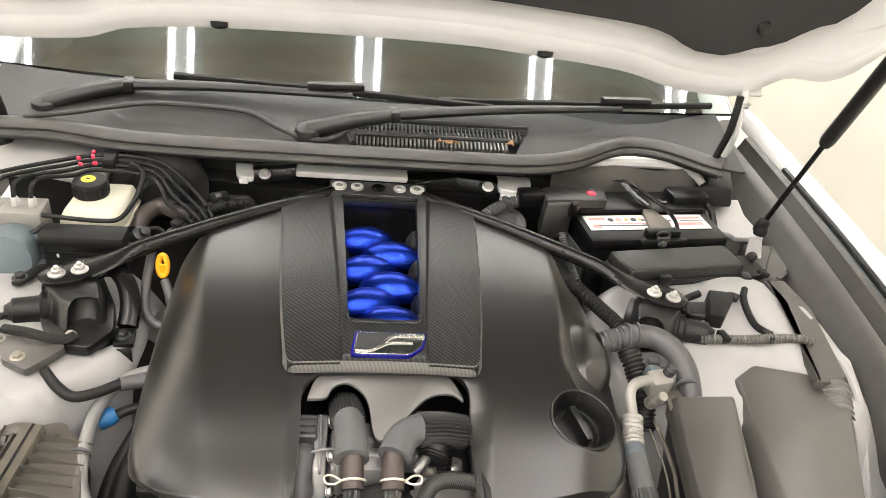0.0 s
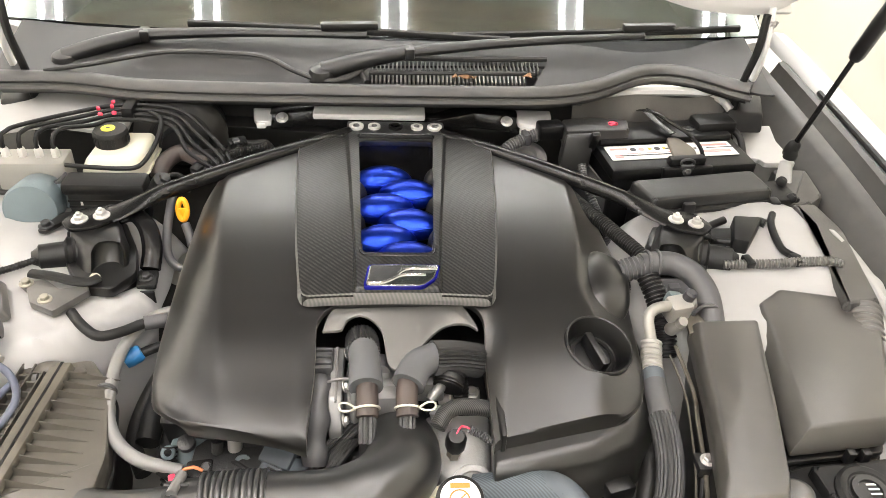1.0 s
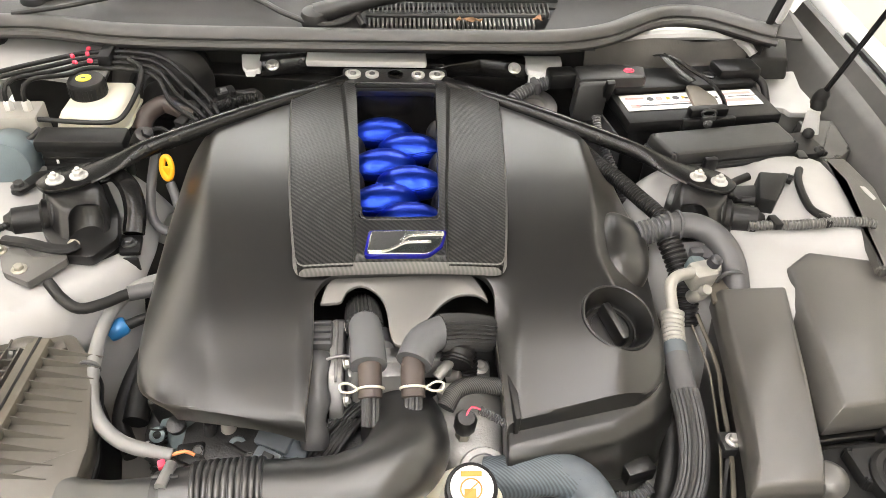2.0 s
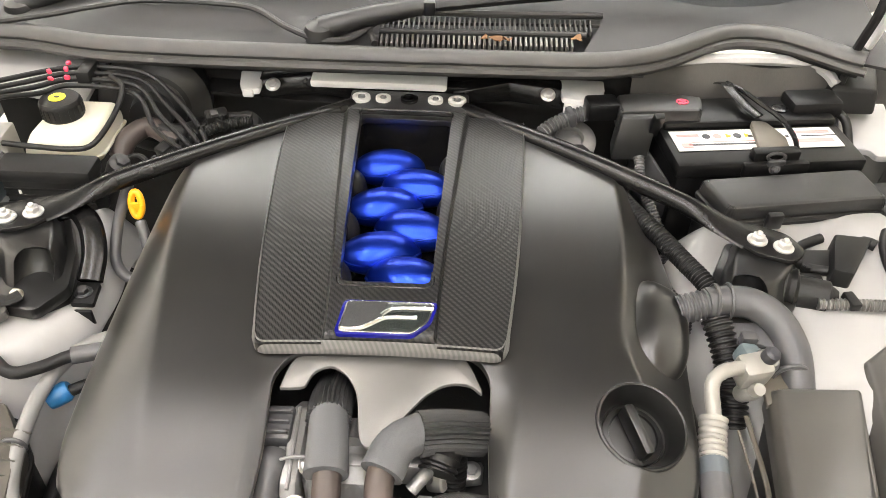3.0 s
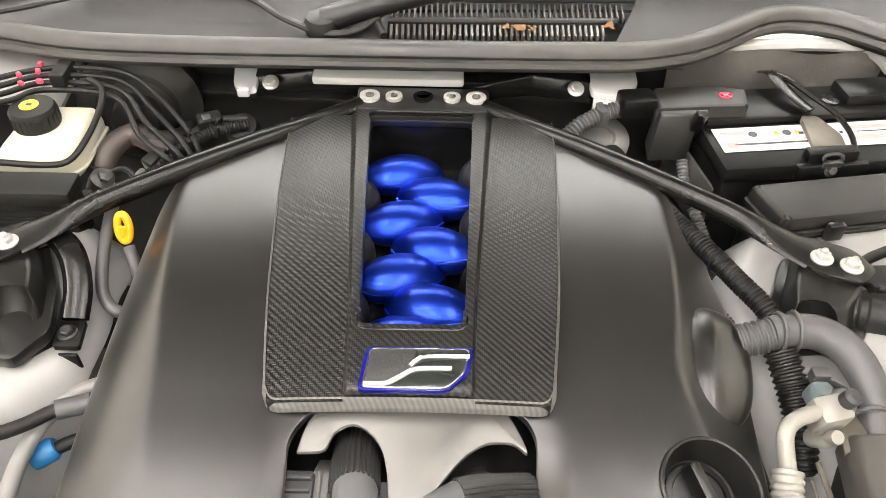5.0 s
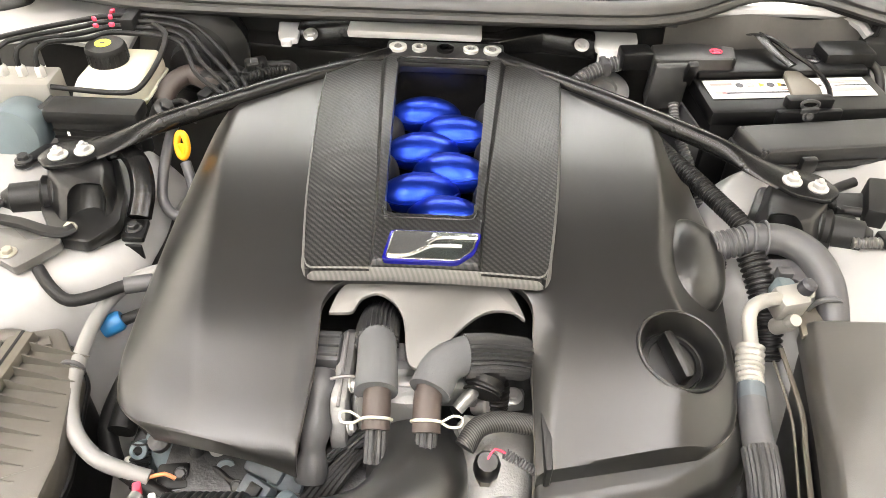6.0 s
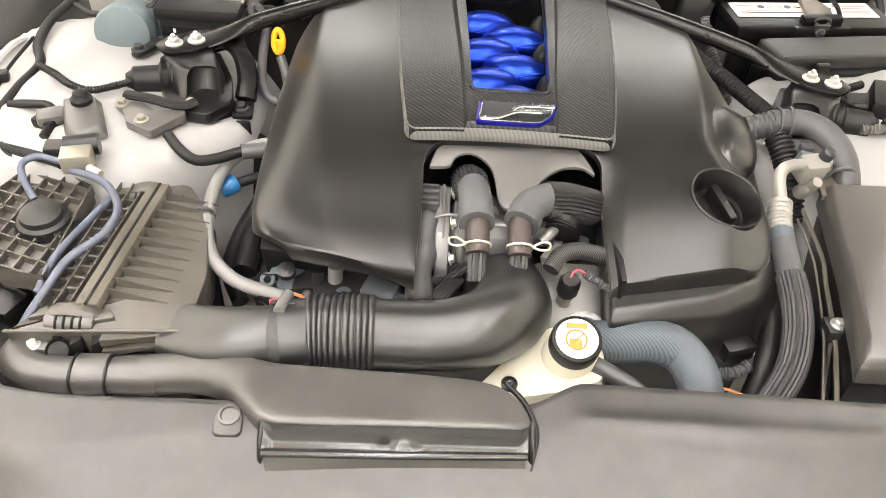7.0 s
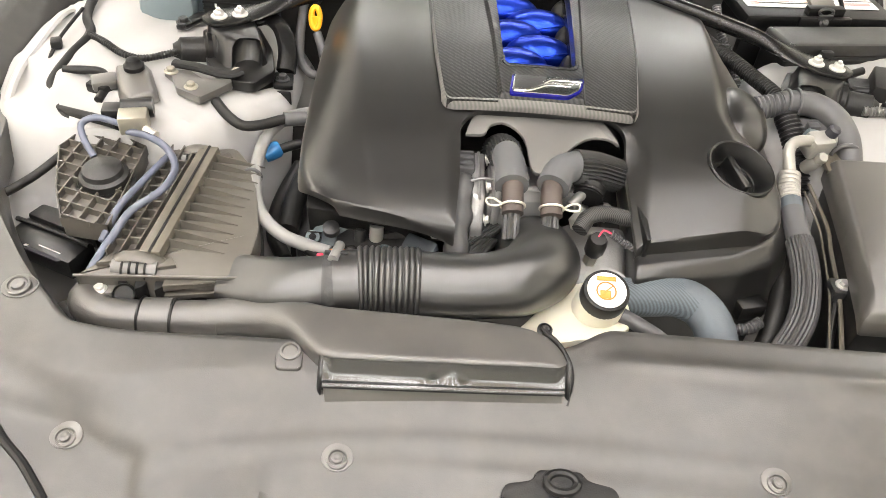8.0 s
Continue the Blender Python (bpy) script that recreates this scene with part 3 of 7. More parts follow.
def rim_lift(x, t):
    return 0.006 * math.sin(min(1, t / 0.05) * math.pi) - 0.004 * ease((t - .06) / .03)


bm = bmesh.new()
sheet(span(-0.94, 0.94, 90), span(0.0, 0.14, 12), lambda x, t: hood_at(x, t, rim_lift(x, t)), 0.012, bm)
part("inner_frame_rear", bm, INNERPAINT, hood)
for s in (-1, 1):
    bm = bmesh.new()
    sheet(span(0.55, 0.94, 24), span(0.09, 1.12, 24), lambda x, t: hood_at(s * x, t, 0.010 * math.sin((x - .55) / .13 * math.pi) + 0.006 * math.sin(9 * t)), 0.012, bm)
    part("inner_frame_side", bm, INNERPAINT, hood)


def felt_edge(x):
    return lerp(abs(x), [(0, .088), (.3, .092), (.44, .094), (.50, .083), (.55, .084), (.60, .104), (.66, .104), (.70, .106), (.76, .16), (.80, .25), (.86, .5)])


bm = bmesh.new()
sheet(span(-0.84, 0.84, 70), span(0, 1, 12), lambda x, s: hood_at(x, felt_edge(x) + s * (1.05 - felt_edge(x)), 0.022 + 0.004 * math.sin(14 * x) * s), 0.012, bm)
part("insulation", bm, INSULATION, hood, "dark felt insulation pad")
for x in (-.262, .26):
    part("rubber_stop", lathe([(0.014, 0), (0.013, .008), (0.008, .011), (0, .012)], hood_at(x, -0.001, 0.002), (0, -.30, -1), 16), RUBBER, hood, "black rubber stop")
for x in (0.645,):
    part("fastener", lathe([(0.012, 0), (0.010, .005), (0, .006)], hood_at(x - .05, .13, 0.03), HOOD_OUT, 14), PLASTIC, hood)
for s in (-1, 1):
    hinge = part("hinge", tube([(s * .632, 1.34, 1.0), (s * .634, 1.31, 1.06), (s * .626, 1.285, 1.12), (s * .622, 1.29, 1.19)], 0.0075, 8, 0.01, wide=0.7), WHITE, hood, "white hinge arm")
    part("foam_strip", tube([(s * .612, 1.305, 1.0), (s * .609, 1.292, 1.06), (s * .612, 1.28, 1.12), (s * .613, 1.285, 1.18)], 0.006, 8, 0.01, wide=1.1), RUBBER, hinge, "black foam strip")
    part("plate", box((s * .635, 1.315, 1.19), (0.05, 0.04, 0.008), 0.003, (40, 0, 0)), WHITE, hinge)
    bolt(hinge, (s * .626, 1.285, 1.165), 0.006, (0, -.7, -.6))

# gas strut that holds the hood
strut = thing("gas_strut", (0.655, 1.155, 0.99), "black gas strut holding the hood open", "gas strut")
A, B, C = Vector((0.655, 1.155, 1.0)), Vector((0.66, 1.088, 1.185)), Vector((0.685, 0.93, 1.62))
part("rod", tube([A, B], 0.0042, 10, 1, smooth=False), GLOSS, strut)
part("cylinder", tube([B, B.lerp(C, .02), C], lambda s, n: 0.0115 if s > 0.004 else 0.009, 14, 1, smooth=False), PLASTIC, strut)
part("ball_joint", lathe([(0.010, -.012), (.012, 0), (.010, .014), (.005, .02)], A, B - A, 14), RUBBER, strut)

# fenders
for s, side in ((1, "left"), (-1, "right")):
    f = thing("fender", (s * 0.8, 0.9, 0.7), "white front fender with dark plastic inner edge trim", "fender", "front fenders")

    def edge(y):
        return lerp(y, [(-.1, .65), (.2, .745), (.5, .79), (.8, .82), (1.2, .832), (1.7, .845)])

    def crest(y):
        return lerp(y, [(-.1, .72), (.2, .83), (.5, .905), (.8, .95), (1.2, .985), (1.7, 1.0)])
    prof = [(0.10, -0.45), (0.095, -0.2), (0.08, -0.06), (0.055, -0.015), (0.03, 0.0), (0.008, 0.002), (0.0, -0.006), (-0.004, -0.02)]
    bm = bmesh.new()
    sheet(list(range(len(prof))), span(0.0, 1.7, 30), lambda k, y: (s * (edge(y) + prof[int(k)][0]), y, crest(y) + prof[int(k)][1]), 0.004, bm)
    part("panel", bm, WHITE, f)
    trim = [(.002, -.012), (-.004, -.024), (-.010, -.020), (-.015, -.010), (-.024, -.005), (-.033, -.009), (-.040, -.026), (-.046, -.036), (-.053, -.034), (-.059, -.022), (-.068, -.014), (-.082, -.015), (-.092, -.024), (-.100, -.040), (-.115, -.052), (-.128, -.090), (-.14, -.16)]
    bm = bmesh.new()
    sheet(list(range(len(trim))), span(0.3, 1.56, 34), lambda k, y: (s * (edge(y) + trim[int(k)][0]), y, crest(y) + trim[int(k)][1]), 0.004, bm)
    part("edge_trim", bm, TRIM, f, "dusty dark plastic trim strip")
    part("weatherstrip", tube([(s * (edge(y) - .004), y, crest(y) - .010) for y in span(.35, 1.42, 10)], 0.006, 8, .03), RUBBER, f)


# inner aprons and strut towers
def tower_height(x, y, s):
    near = lerp(y, [(.78, .335), (.87, .275)])
    u, v = (abs(x) - (near + .745) / 2) / ((.745 - near) / 2), (y - 0.915) / 0.225
    d = (abs(u) ** 3 + abs(v) ** 3) ** (1 / 3)
    dome = 0.945 - 0.012 * (u * u + v * v) - 0.34 * max(0.0, d - 0.72) ** 1.4 * 2.2
    dome += 0.010 * math.sin(11 * x + 3) * math.sin(9 * y) + 0.006 * math.tanh((y - .90 + .3 * (abs(x) - .5)) * 60)
    dome += 0.007 * math.tanh((abs(x) - .575 + .25 * (y - .9)) * 70) + 0.005 * math.exp(-((y - .80 - .4 * (abs(x) - .5)) / .012) ** 2)
    dome -= 0.02 * math.exp(-((u + .55) ** 2 + (v - .1) ** 2) / .12)
    apron = 0.845 + 0.02 * math.sin(9 * y) + 0.03 * max(0.0, abs(x) - 0.62)
    apron -= max(0.0, 0.60 - abs(x)) * 1.6
    if y > 1.10:
        apron -= (y - 1.10) * 0.8
    return float(-smin(-dome, -apron, 0.03))


for s in (-1, 1):
    bm = bmesh.new()
    sheet(span(0.32, 0.70, 44), span(0.42, 1.16, 70), lambda x, y: (s * x, y, tower_height(x, y, s)), 0.004, bm)
    tower = thing("strut_tower", (s * .535, .915, .70), "white painted strut tower and inner apron", "strut tower", "strut towers")
    part("pressing", bm, SHADED_WHITE, tower)
    part("seam_sealer", tube([(s * x, y, tower_height(x, y, s) + .0005) for x, y in ((.66, 1.10), (.655, 1.0), (.665, .9), (.66, .8), (.655, .7), (.66, .6))], .0035, 6, .01, wide=1.8), SHADED_WHITE, tower)

# front panel over the radiator
def panel_rear(x):
    return lerp(x, [(-.80, .93), (-.66, .80), (-.627, .682), (-.551, .564), (-.50, .508), (-.458, .474), (-.40, .468), (-.28, .472), (-.20, .473), (-.02, .478), (.02, .488), (.07, .512), (.20, .510), (.35, .507), (.5, .51), (.58, .56), (.64, .66), (.80, .93)])


def ridge_line(x):
    return lerp(x, [(-.60, .40), (-.464, .385), (-.374, .352), (-.345, .345), (-.292, .353), (-.215, .366), (-.093, .3745), (.011, .376), (.193, .367), (.307, .362), (.45, .345), (.6, .31)])


def shelf_line(x):
    return lerp(x, [(-.60, .47), (-.422, .405), (-.341, .420), (-.266, .432), (-.15, .440), (.02, .451), (.178, .436), (.32, .418), (.5, .39), (.6, .36)])


def panel_height(x, y):
    a = abs(x)
    ridge, shelf = ridge_line(x), shelf_line(x)
    # shelf at the rear, a slope down to the rolled ridge, then the flat front
    fall = .022 * ease((x + .60) / .20)
    if y > shelf:
        z = .907 + lerp(y - shelf, [(0, 0), (.05, .005), (.12, .009), (.5, .03)])
    elif y > ridge:
        t = (y - ridge) / (shelf - ridge)
        z = .907 - fall * (1 - .6 * t - .4 * ease(t))
    else:
        z = .907 - fall - .0025 * ease((ridge - y) / .018) - .09 * (ridge - y)
    z += .0014 * math.exp(-((y - ridge - .001) / .007) ** 2) * ease((x + .40) / .05)
    # the outer ends of the front lie lower, with a short wall between
    z -= .007 * (1 - ease((x + .376 + .18 * (y - .353)) / .013)) * ease((ridge - y + .004) / .016)
    # the middle of the front falls away past a rib
    z -= ease((x + .256 + .06 * (y - .35)) / .005) * max(0.0, ridge - .018 - .045 * (x + .25) - y) * .22
    z += .003 * math.exp(-((y - .463 + .02 * x) / .010) ** 2) * ease((x - .04) / .05)
    z -= .02 * max(0.0, a - .45)
    drop = panel_rear(x) - y
    return float(z - .035 * max(0.0, 1 - drop / .014) ** 2)


bm = bmesh.new()
sheet(span(-0.80, 0.80, 260), span(0, 1, 130), lambda x, t: (x, 0.02 + t * (panel_rear(x) - 0.02), panel_height(x, 0.02 + t * (panel_rear(x) - 0.02))), 0.004, bm)
radiator_cover = thing("radiator_cover", (0, 0.3, 0.85), "dusty dark grey plastic cover over the radiator", "radiator cover")
part("panel", bm, PANEL, radiator_cover)
for s in (-1, 1):
    part("edge_gap", tube([(s * x, y, panel_height(s * x, y) + .001) for x, y in ((.545, .425), (.512, .378), (.488, .351), (.466, .333), (.451, .318), (.427, .292), (.40, .262))], .0042, 8, .006), RUBBER, radiator_cover, "black rubber edge strip")
solo("front_bumper", sheet(span(-0.82, 0.82, 40), span(0, 1, 8), lambda x, t: (x, 0.03 + 0.35 * x * x - 0.12 * t, 0.80 - 0.3 * t), 0.01), WHITE, "white front bumper below the open hood", "bumper")


# ---- engine cover ----
cover = thing("engine_cover", (0, 0.9, 0.88), "large satin black engine cover with carbon fibre inserts", "engine cover")


FILL = Vector((0.239, 0.726, 0.9595))
FILL_AXIS = Vector((0.15, -0.20, 1)).normalized()


def cover_top(y):
    return lerp(y, [(.59, .928), (.62, .939), (.66, .953), (.70, .965), (.74, .9725), (.78, .977), (.9, .988), (1.0, .992), (1.2, .986)])


def cover_shoulder(y):
    return lerp(y, [(.59, .190), (.65, .196), (.70, .206), (.765, .217), (.838, .226), (.913, .237), (1.0, .248), (1.1, .253), (1.2, .248)])


def cover_out(y):
    return lerp(y, [(.605, .226), (.6085, .238), (.613, .247), (.623, .258), (.634, .267), (.65, .275), (.668, .281), (.70, .287), (.80, .294), (.95, .298), (1.1, .297), (1.2, .292)])


def cover_point(a, v):
    y0 = 0.605 + v * 0.592
    out = cover_out(y0) + (0.016 if a > 0 else 0.0) + 0.004 * (1 - (1 - v) ** 5)
    lean = 0.21 if a > 0 else 0.18
    x = a * out
    ax = abs(x)
    y = y0 + max(0.0, ax - 0.10) * lean * (1 - v) ** 3
    top = cover_top(y) - 0.005 * (ax / 0.25) ** 2
    if a < 0:
        top += 0.009 * ease((0.70 - y) / 0.09)
    sh, low = cover_shoulder(y) + ((0.008 + 0.026 * ease((0.84 - y) / 0.12)) if a > 0 else 0.0), 0.908 + (0.012 if a > 0 else 0.029) * (1 - v) ** 6
    side = low + 0.012 + (out - ax) * (top - low - 0.012) / (out - sh) - 0.030 * ease(v / .16) * max(0.0, (ax - out + 0.008) / 0.008) ** 2
    if a < 0:
        side += 0.008 * math.sin(math.pi * min(1.0, max(0.0, (ax - sh) / (out - sh)))) * ease(v / 0.1)
    yf = 0.605 + max(0.0, ax - 0.10) * lean
    front = (0.914 if a > 0 else 0.934) + (y - yf) * 7.0
    z = smin(top, side, 0.004)
    # faces that fall towards the notch
    if y < 0.80:
        ridge, fall = (0.113 + 0.126 * (y - 0.597), 0.9) if x > 0 else (0.108 + 0.03 * (y - 0.597), 0.5)
        z = smin(z, top - max(0.0, ridge - ax) * fall * ease((0.792 - y) / 0.09) + 0.0012, 0.003)
    if x > 0:
        mound = 0.004 * math.exp(-((x - 0.245) ** 2 / 0.009 + (y - 0.715) ** 2 / 0.012))
        z += mound
        x += 0.010 * a ** 6 * math.exp(-((y - 0.91) / 0.08) ** 2)
    z = smin(z, front, 0.006)
    return (x, y, z)


bm = bmesh.new()
sheet(span(-1, 1, 191), [0, .003, .006, .009, .012, .015, .018, .022, .028, .034] + span(0.044, 1, 64), cover_point, 0.008, bm)
notch = prism(round_poly([(-.098, .50), (.106, .50), (.1035, .70), (.1045, .735), (.105, .765), (.097, .780), (.083, .790), (-.078, .785), (-.090, .773), (-.097, .757), (-.096, .73), (-.095, .69), (-.098, .62)], .008), .7, 1.2, 0)
window_gap = prism(round_poly([(-.048, .850), (.048, .850), (.061, 1.186), (-.061, 1.186)], .010), .7, 1.2, 0)
well = lathe([(0.001, -.055), (0.0400, -.055), (0.0400, .08)], FILL, FILL_AXIS, 48)
corners = [prism([(c * .100, 1.214), (c * .200, 1.130), (c * .270, 1.078), (c * .300, 1.054), (c * .45, 1.040), (c * .45, 1.3), (c * .100, 1.3)][::c], .7, 1.2, 0) for c in (-1, 1)]
shell = part("shell", cut(bm, [notch, window_gap, well] + corners, 0.0018), SATIN, cover, "satin black moulded shell", 30)

# smooth egg-shaped boss on the edge
bm = bmesh.new()
bmesh.ops.create_uvsphere(bm, u_segments=40, v_segments=28, radius=1)
for v in bm.verts:
    v.co = Vector([math.copysign(abs(c) ** e, c) for c, e in zip(v.co, (.72, .85, .80))])
bmesh.ops.transform(bm, matrix=Matrix.Translation((0.279, 0.860, 0.942)) @ pose(0, 0, 0, 4, 22, -8) @ Matrix.Diagonal((0.036, 0.064, 0.027, 1)), verts=bm.verts)
part("edge_boss", bm, SATIN, cover, "smooth rounded boss")

# raised ring round the filler
part("filler_ring", lathe([(.0310, -.040), (.0310, -.014), (.0322, -.010), (.0385, .0050), (.0395, .0072), (.0412, .0078), (.0426, .0066), (.0430, .002), (.0405, -.040), (.0310, -.040)], FILL, FILL_AXIS, 48, caps=False), PLASTIC, cover)
part("filler_well", lathe([(.034, -.020), (.0328, -.020), (.0328, -.050), (.001, -.050), (.001, -.052), (.034, -.052), (.034, -.020)], FILL, FILL_AXIS, 36, caps=False), DULL, cover)
cap = thing("oil_filler_cap", tuple(FILL - FILL_AXIS * .04), "black oil filler cap with a raised grip bar", "filler cap")
part("cap_disc", lathe([(.0285, -.045), (.0300, -.024), (.0285, -.018), (.0235, -.0165), (.0225, -.0185), (.015, -.0175), (0, -.0175)], FILL, FILL_AXIS, 32), PLASTIC, cap)
q = Vector((0, 0, 1)).rotation_difference(FILL_AXIS).to_matrix().to_4x4()
bm = box((0, 0, 0), (0.011, 0.050, 0.022), 0.004)
bmesh.ops.transform(bm, matrix=Matrix.Translation(FILL - FILL_AXIS * 0.010) @ q @ pose(0, 0, 0, 0, 0, 20), verts=bm.verts)
part("grip", bm, PLASTIC, cap)
part("cap_ring", lathe([(.0305, -.026), (.0316, -.020), (.0302, -.017), (.0290, -.021), (.0305, -.026)], FILL, FILL_AXIS, 36, caps=False), SKIRT, cap)


# carbon panels either side of the window, and the frame that holds badge and window
def panel_edge(y):
    return lerp(y, [(.77, .1135), (.80, .119), (.85, .1260), (.9, .1320), (1.0, .141), (1.1, .149), (1.2, .155)])


def inner_edge(y):
    return lerp(y, [(.77, .053), (.86, .057), (1.0, .068), (1.2, .085)])


def window_edge(y):
    return lerp(y, [(.80, .043), (.850, .0455), (1.17, .0595), (1.2, .061)])


def carbon_z(x, y):
    return float(0.991 + 0.012 * math.sin(min(1, (y - .77) / .43) * math.pi) - 0.35 * (abs(x)) ** 2 + 0.004)


for s in (-1, 1):
    bm = bmesh.new()
    sheet(span(0, 1, 16), span(.781, 1.185, 24), lambda u, y: (s * (inner_edge(y) + u * (panel_edge(y) - inner_edge(y))), y, carbon_z(inner_edge(y) + u * (panel_edge(y) - inner_edge(y)), y)), 0.012, bm)
    part("carbon_panel", bm, CARBON, cover, "black carbon fibre twill panel")
    bm = bmesh.new()
    sheet([0, .3, .6, .7, .76, .82, .88, .94, 1], span(.80, 1.185, 24), lambda u, y: (s * (window_edge(y) + (inner_edge(y) - window_edge(y)) * u), y, carbon_z(inner_edge(y), y) + 0.007 * ease((1 - u) / .34)), 0.016, bm)
    part("window_side", bm, CARBON_DARK, cover)
# one rounded rim runs down both sides and across the front
RIM = [(-panel_edge(y), y) for y in span(1.185, .795, 26)] + [(-panel_edge(.785) + .010 * (1 - math.cos(a)), .793 - .010 * math.sin(a)) for a in span(.25, 1.5, 6)]
RIM += [(x, .783) for x in span(-.098, 0, 14)]
RIM += [(-x, y) for x, y in RIM[-2::-1]]


def rim_at(u, k):
    k = int(k)
    a, b = Vector(RIM[max(k - 1, 0)]), Vector(RIM[min(k + 1, len(RIM) - 1)])
    d = (b - a).normalized()
    n = Vector((d.y, -d.x)) if d.length else Vector((0, -1))
    x, y = RIM[k]
    w = .0028 + .0014 * ease((.81 - y) / .02)
    return (x + n.x * w * u, y + n.y * w * u, carbon_z(x, y) + .0016 - (.0060 + .004 * ease((.81 - y) / .02)) * u ** 1.25)


bm = bmesh.new()
sheet([0, .25, .5, .75, 1], range(len(RIM)), rim_at, 0.005, bm)
part("bezel", bm, CARBON_EDGE, cover, "bright satin carbon edge strip")
bm = bmesh.new()
sheet([-1, -.98, -.96, -.94, -.9] + span(-.8, .8, 10) + [.9, .94, .96, .98, 1], [.784, .7855, .787, .789] + span(.794, .868, 9), lambda u, y: (u * inner_edge(y), y, carbon_z(inner_edge(y), y) + .007 * ease((1 - abs(u)) / .07) * ease((y - .784) / .004)), 0.016, bm)
frame_plate = prism(round_poly([(-.0445, .8515), (.0445, .8515), (.047, .95), (-.047, .95)], .008), .9, 1.1, 0)
part("badge_plate", cut(bm, [frame_plate]), CARBON_DARK, cover)
ring = round_poly([(-.0475, .846), (.0475, .846), (.061, 1.186), (-.061, 1.186)], .010)
part("window_rim", tube([(x, y, carbon_z(inner_edge(y), y) + .0062) for x, y in ring + ring[:1]], .0014, 8, .01, smooth=False), GLOSS, cover)

# badge
def badge_poly(g):
    return round_poly([(-.040 - g, .784 - g * .6), (.030, .784 - g * .6), (.046 + g, .800), (.052 + g, .826 + g * .6), (-.035 - g, .826 + g * .6)], .006)


BZ = carbon_z(.06, .80) + .007
part("badge_rim", prism(badge_poly(.002), BZ - .002, BZ + .004, .0012), BLUERIM, cover, "dark blue badge surround")
part("badge_edge", prism(badge_poly(-.0012), BZ, BZ + .0046, .0006), CHROME, cover)
part("badge_face", prism(badge_poly(-.0028), BZ, BZ + .0052, .0004), BADGE, cover, "dark enamel badge face")
bz = BZ + .0056
part("badge_shape", prism([(-.036, .787), (-.018, .787), (-.008, .795), (.000, .804), (.006, .823), (-.033, .823)], bz - .003, bz - .0002, .0003), DARKALLOY, cover)
part("badge_stroke", tube([(-.036, .7878, bz), (-.020, .788, bz), (-.010, .793, bz), (.002, .8015, bz), (.012, .8035, bz), (.034, .804, bz)], .0019, 8, .003, wide=1.2), CHROME, cover, "chrome badge stroke")
part("badge_stroke", tube([(.000, .8055, bz), (.006, .812, bz), (.015, .8155, bz), (.049, .8165, bz)], .0019, 8, .003, wide=1.2), CHROME, cover, "chrome badge stroke")

# recess below the window, with the blue intake runners
part("window_tray", cut(prism(round_poly([(-.062, .838), (.062, .838), (.070, 1.200), (-.070, 1.200)], .010), .90, .985, 0),
                        [prism(round_poly([(-.053, .849), (.053, .849), (.062, 1.190), (-.062, 1.190)], .009), .91, 1.1, 0)]), GLOSS, cover, "gloss black window recess")
manifold = thing("intake_manifold", (0, 1.0, 0.88), "glossy blue intake manifold runners in two rows", "intake manifold")
for k in range(7):
    s = -1 if k % 2 == 0 else 1
    y = 1.140 - k * 0.0425
    cx = s * 0.020 * (1 - 0.04 * k)
    bm = bmesh.new()
    rings = []
    n, segs = 30, 36
    for i in range(n + 1):
        t = i / n * 2 - 1
        r = max(0.0, 1 - t * t) ** 0.5
        x = cx + t * 0.048
        yy = y + 0.010 * t * s * -1 - 0.004 * t * t
        zz = 0.940 + 0.006 * t * s
        rings.append([(x, yy + 0.0300 * r * math.cos(a), zz + 0.0225 * r * math.sin(a)) for a in (2 * math.pi * j / segs for j in range(segs))])
    loft(rings, 0, bm)
    runner = part("runner", bm, BLUE, manifold, "blue lacquered runner")
    seam = [(cx + t * 0.0475, y + .010 * t * s * -1 - .004 * t * t - 0.0285 * (1 - t * t) ** .5, 0.9475 + .006 * t * s + .004 * math.sin(3 * t)) for t in span(-.97, .97, 14)]
    part("seam", tube(seam, 0.0016, 6, .004), BLUE, runner)
    # dark fillers beside each runner
    bm = bmesh.new()
    bmesh.ops.create_uvsphere(bm, u_segments=20, v_segments=14, radius=1, matrix=pose(-s * .065, y - .003, .938, 0, 0, s * 14) @ Matrix.Diagonal((.020, .024, .026, 1)))
    part("gasket_tab", bm, RUBBER, manifold, "black rounded end cap")
part("valley_plate", box((0, 1.0, .914), (.105, .31, .006), .001), GLOSS, manifold)

# bridge in front of the badge, with the two arches for the hoses
ARCH = [(-.090, .752), (-.085, .772), (-.078, .784), (-.062, .792), (0, .798), (.070, .796), (.082, .787), (.092, .769), (.097, .754), (.087, .761), (.073, .7625), (.059, .759), (.043, .747), (.022, .722), (.010, .706), (.002, .699),
        (-.006, .699), (-.011, .705), (-.014, .718), (-.016, .736), (-.020, .752), (-.027, .764), (-.036, .772), (-.046, .776), (-.056, .772), (-.062, .766), (-.067, .754), (-.078, .752)]


def bridge_z(x, y):
    return lerp(y, [(.69, .9515), (.72, .958), (.75, .9645), (.77, .968), (.80, .973)]) - .30 * max(0.0, abs(x) - .07) ** 1.5


run = [(p.x, p.y) for p in spline([(x, y, 0) for x, y in ARCH + ARCH[:1]], .004)[:-1]]
bm = loft([[(x, y, bridge_z(x, y) - .0045) for x, y in run], [(x, y, bridge_z(x, y)) for x, y in run]], .0008)
part("bridge", bm, SILVER, cover, "light satin arched front bridge")

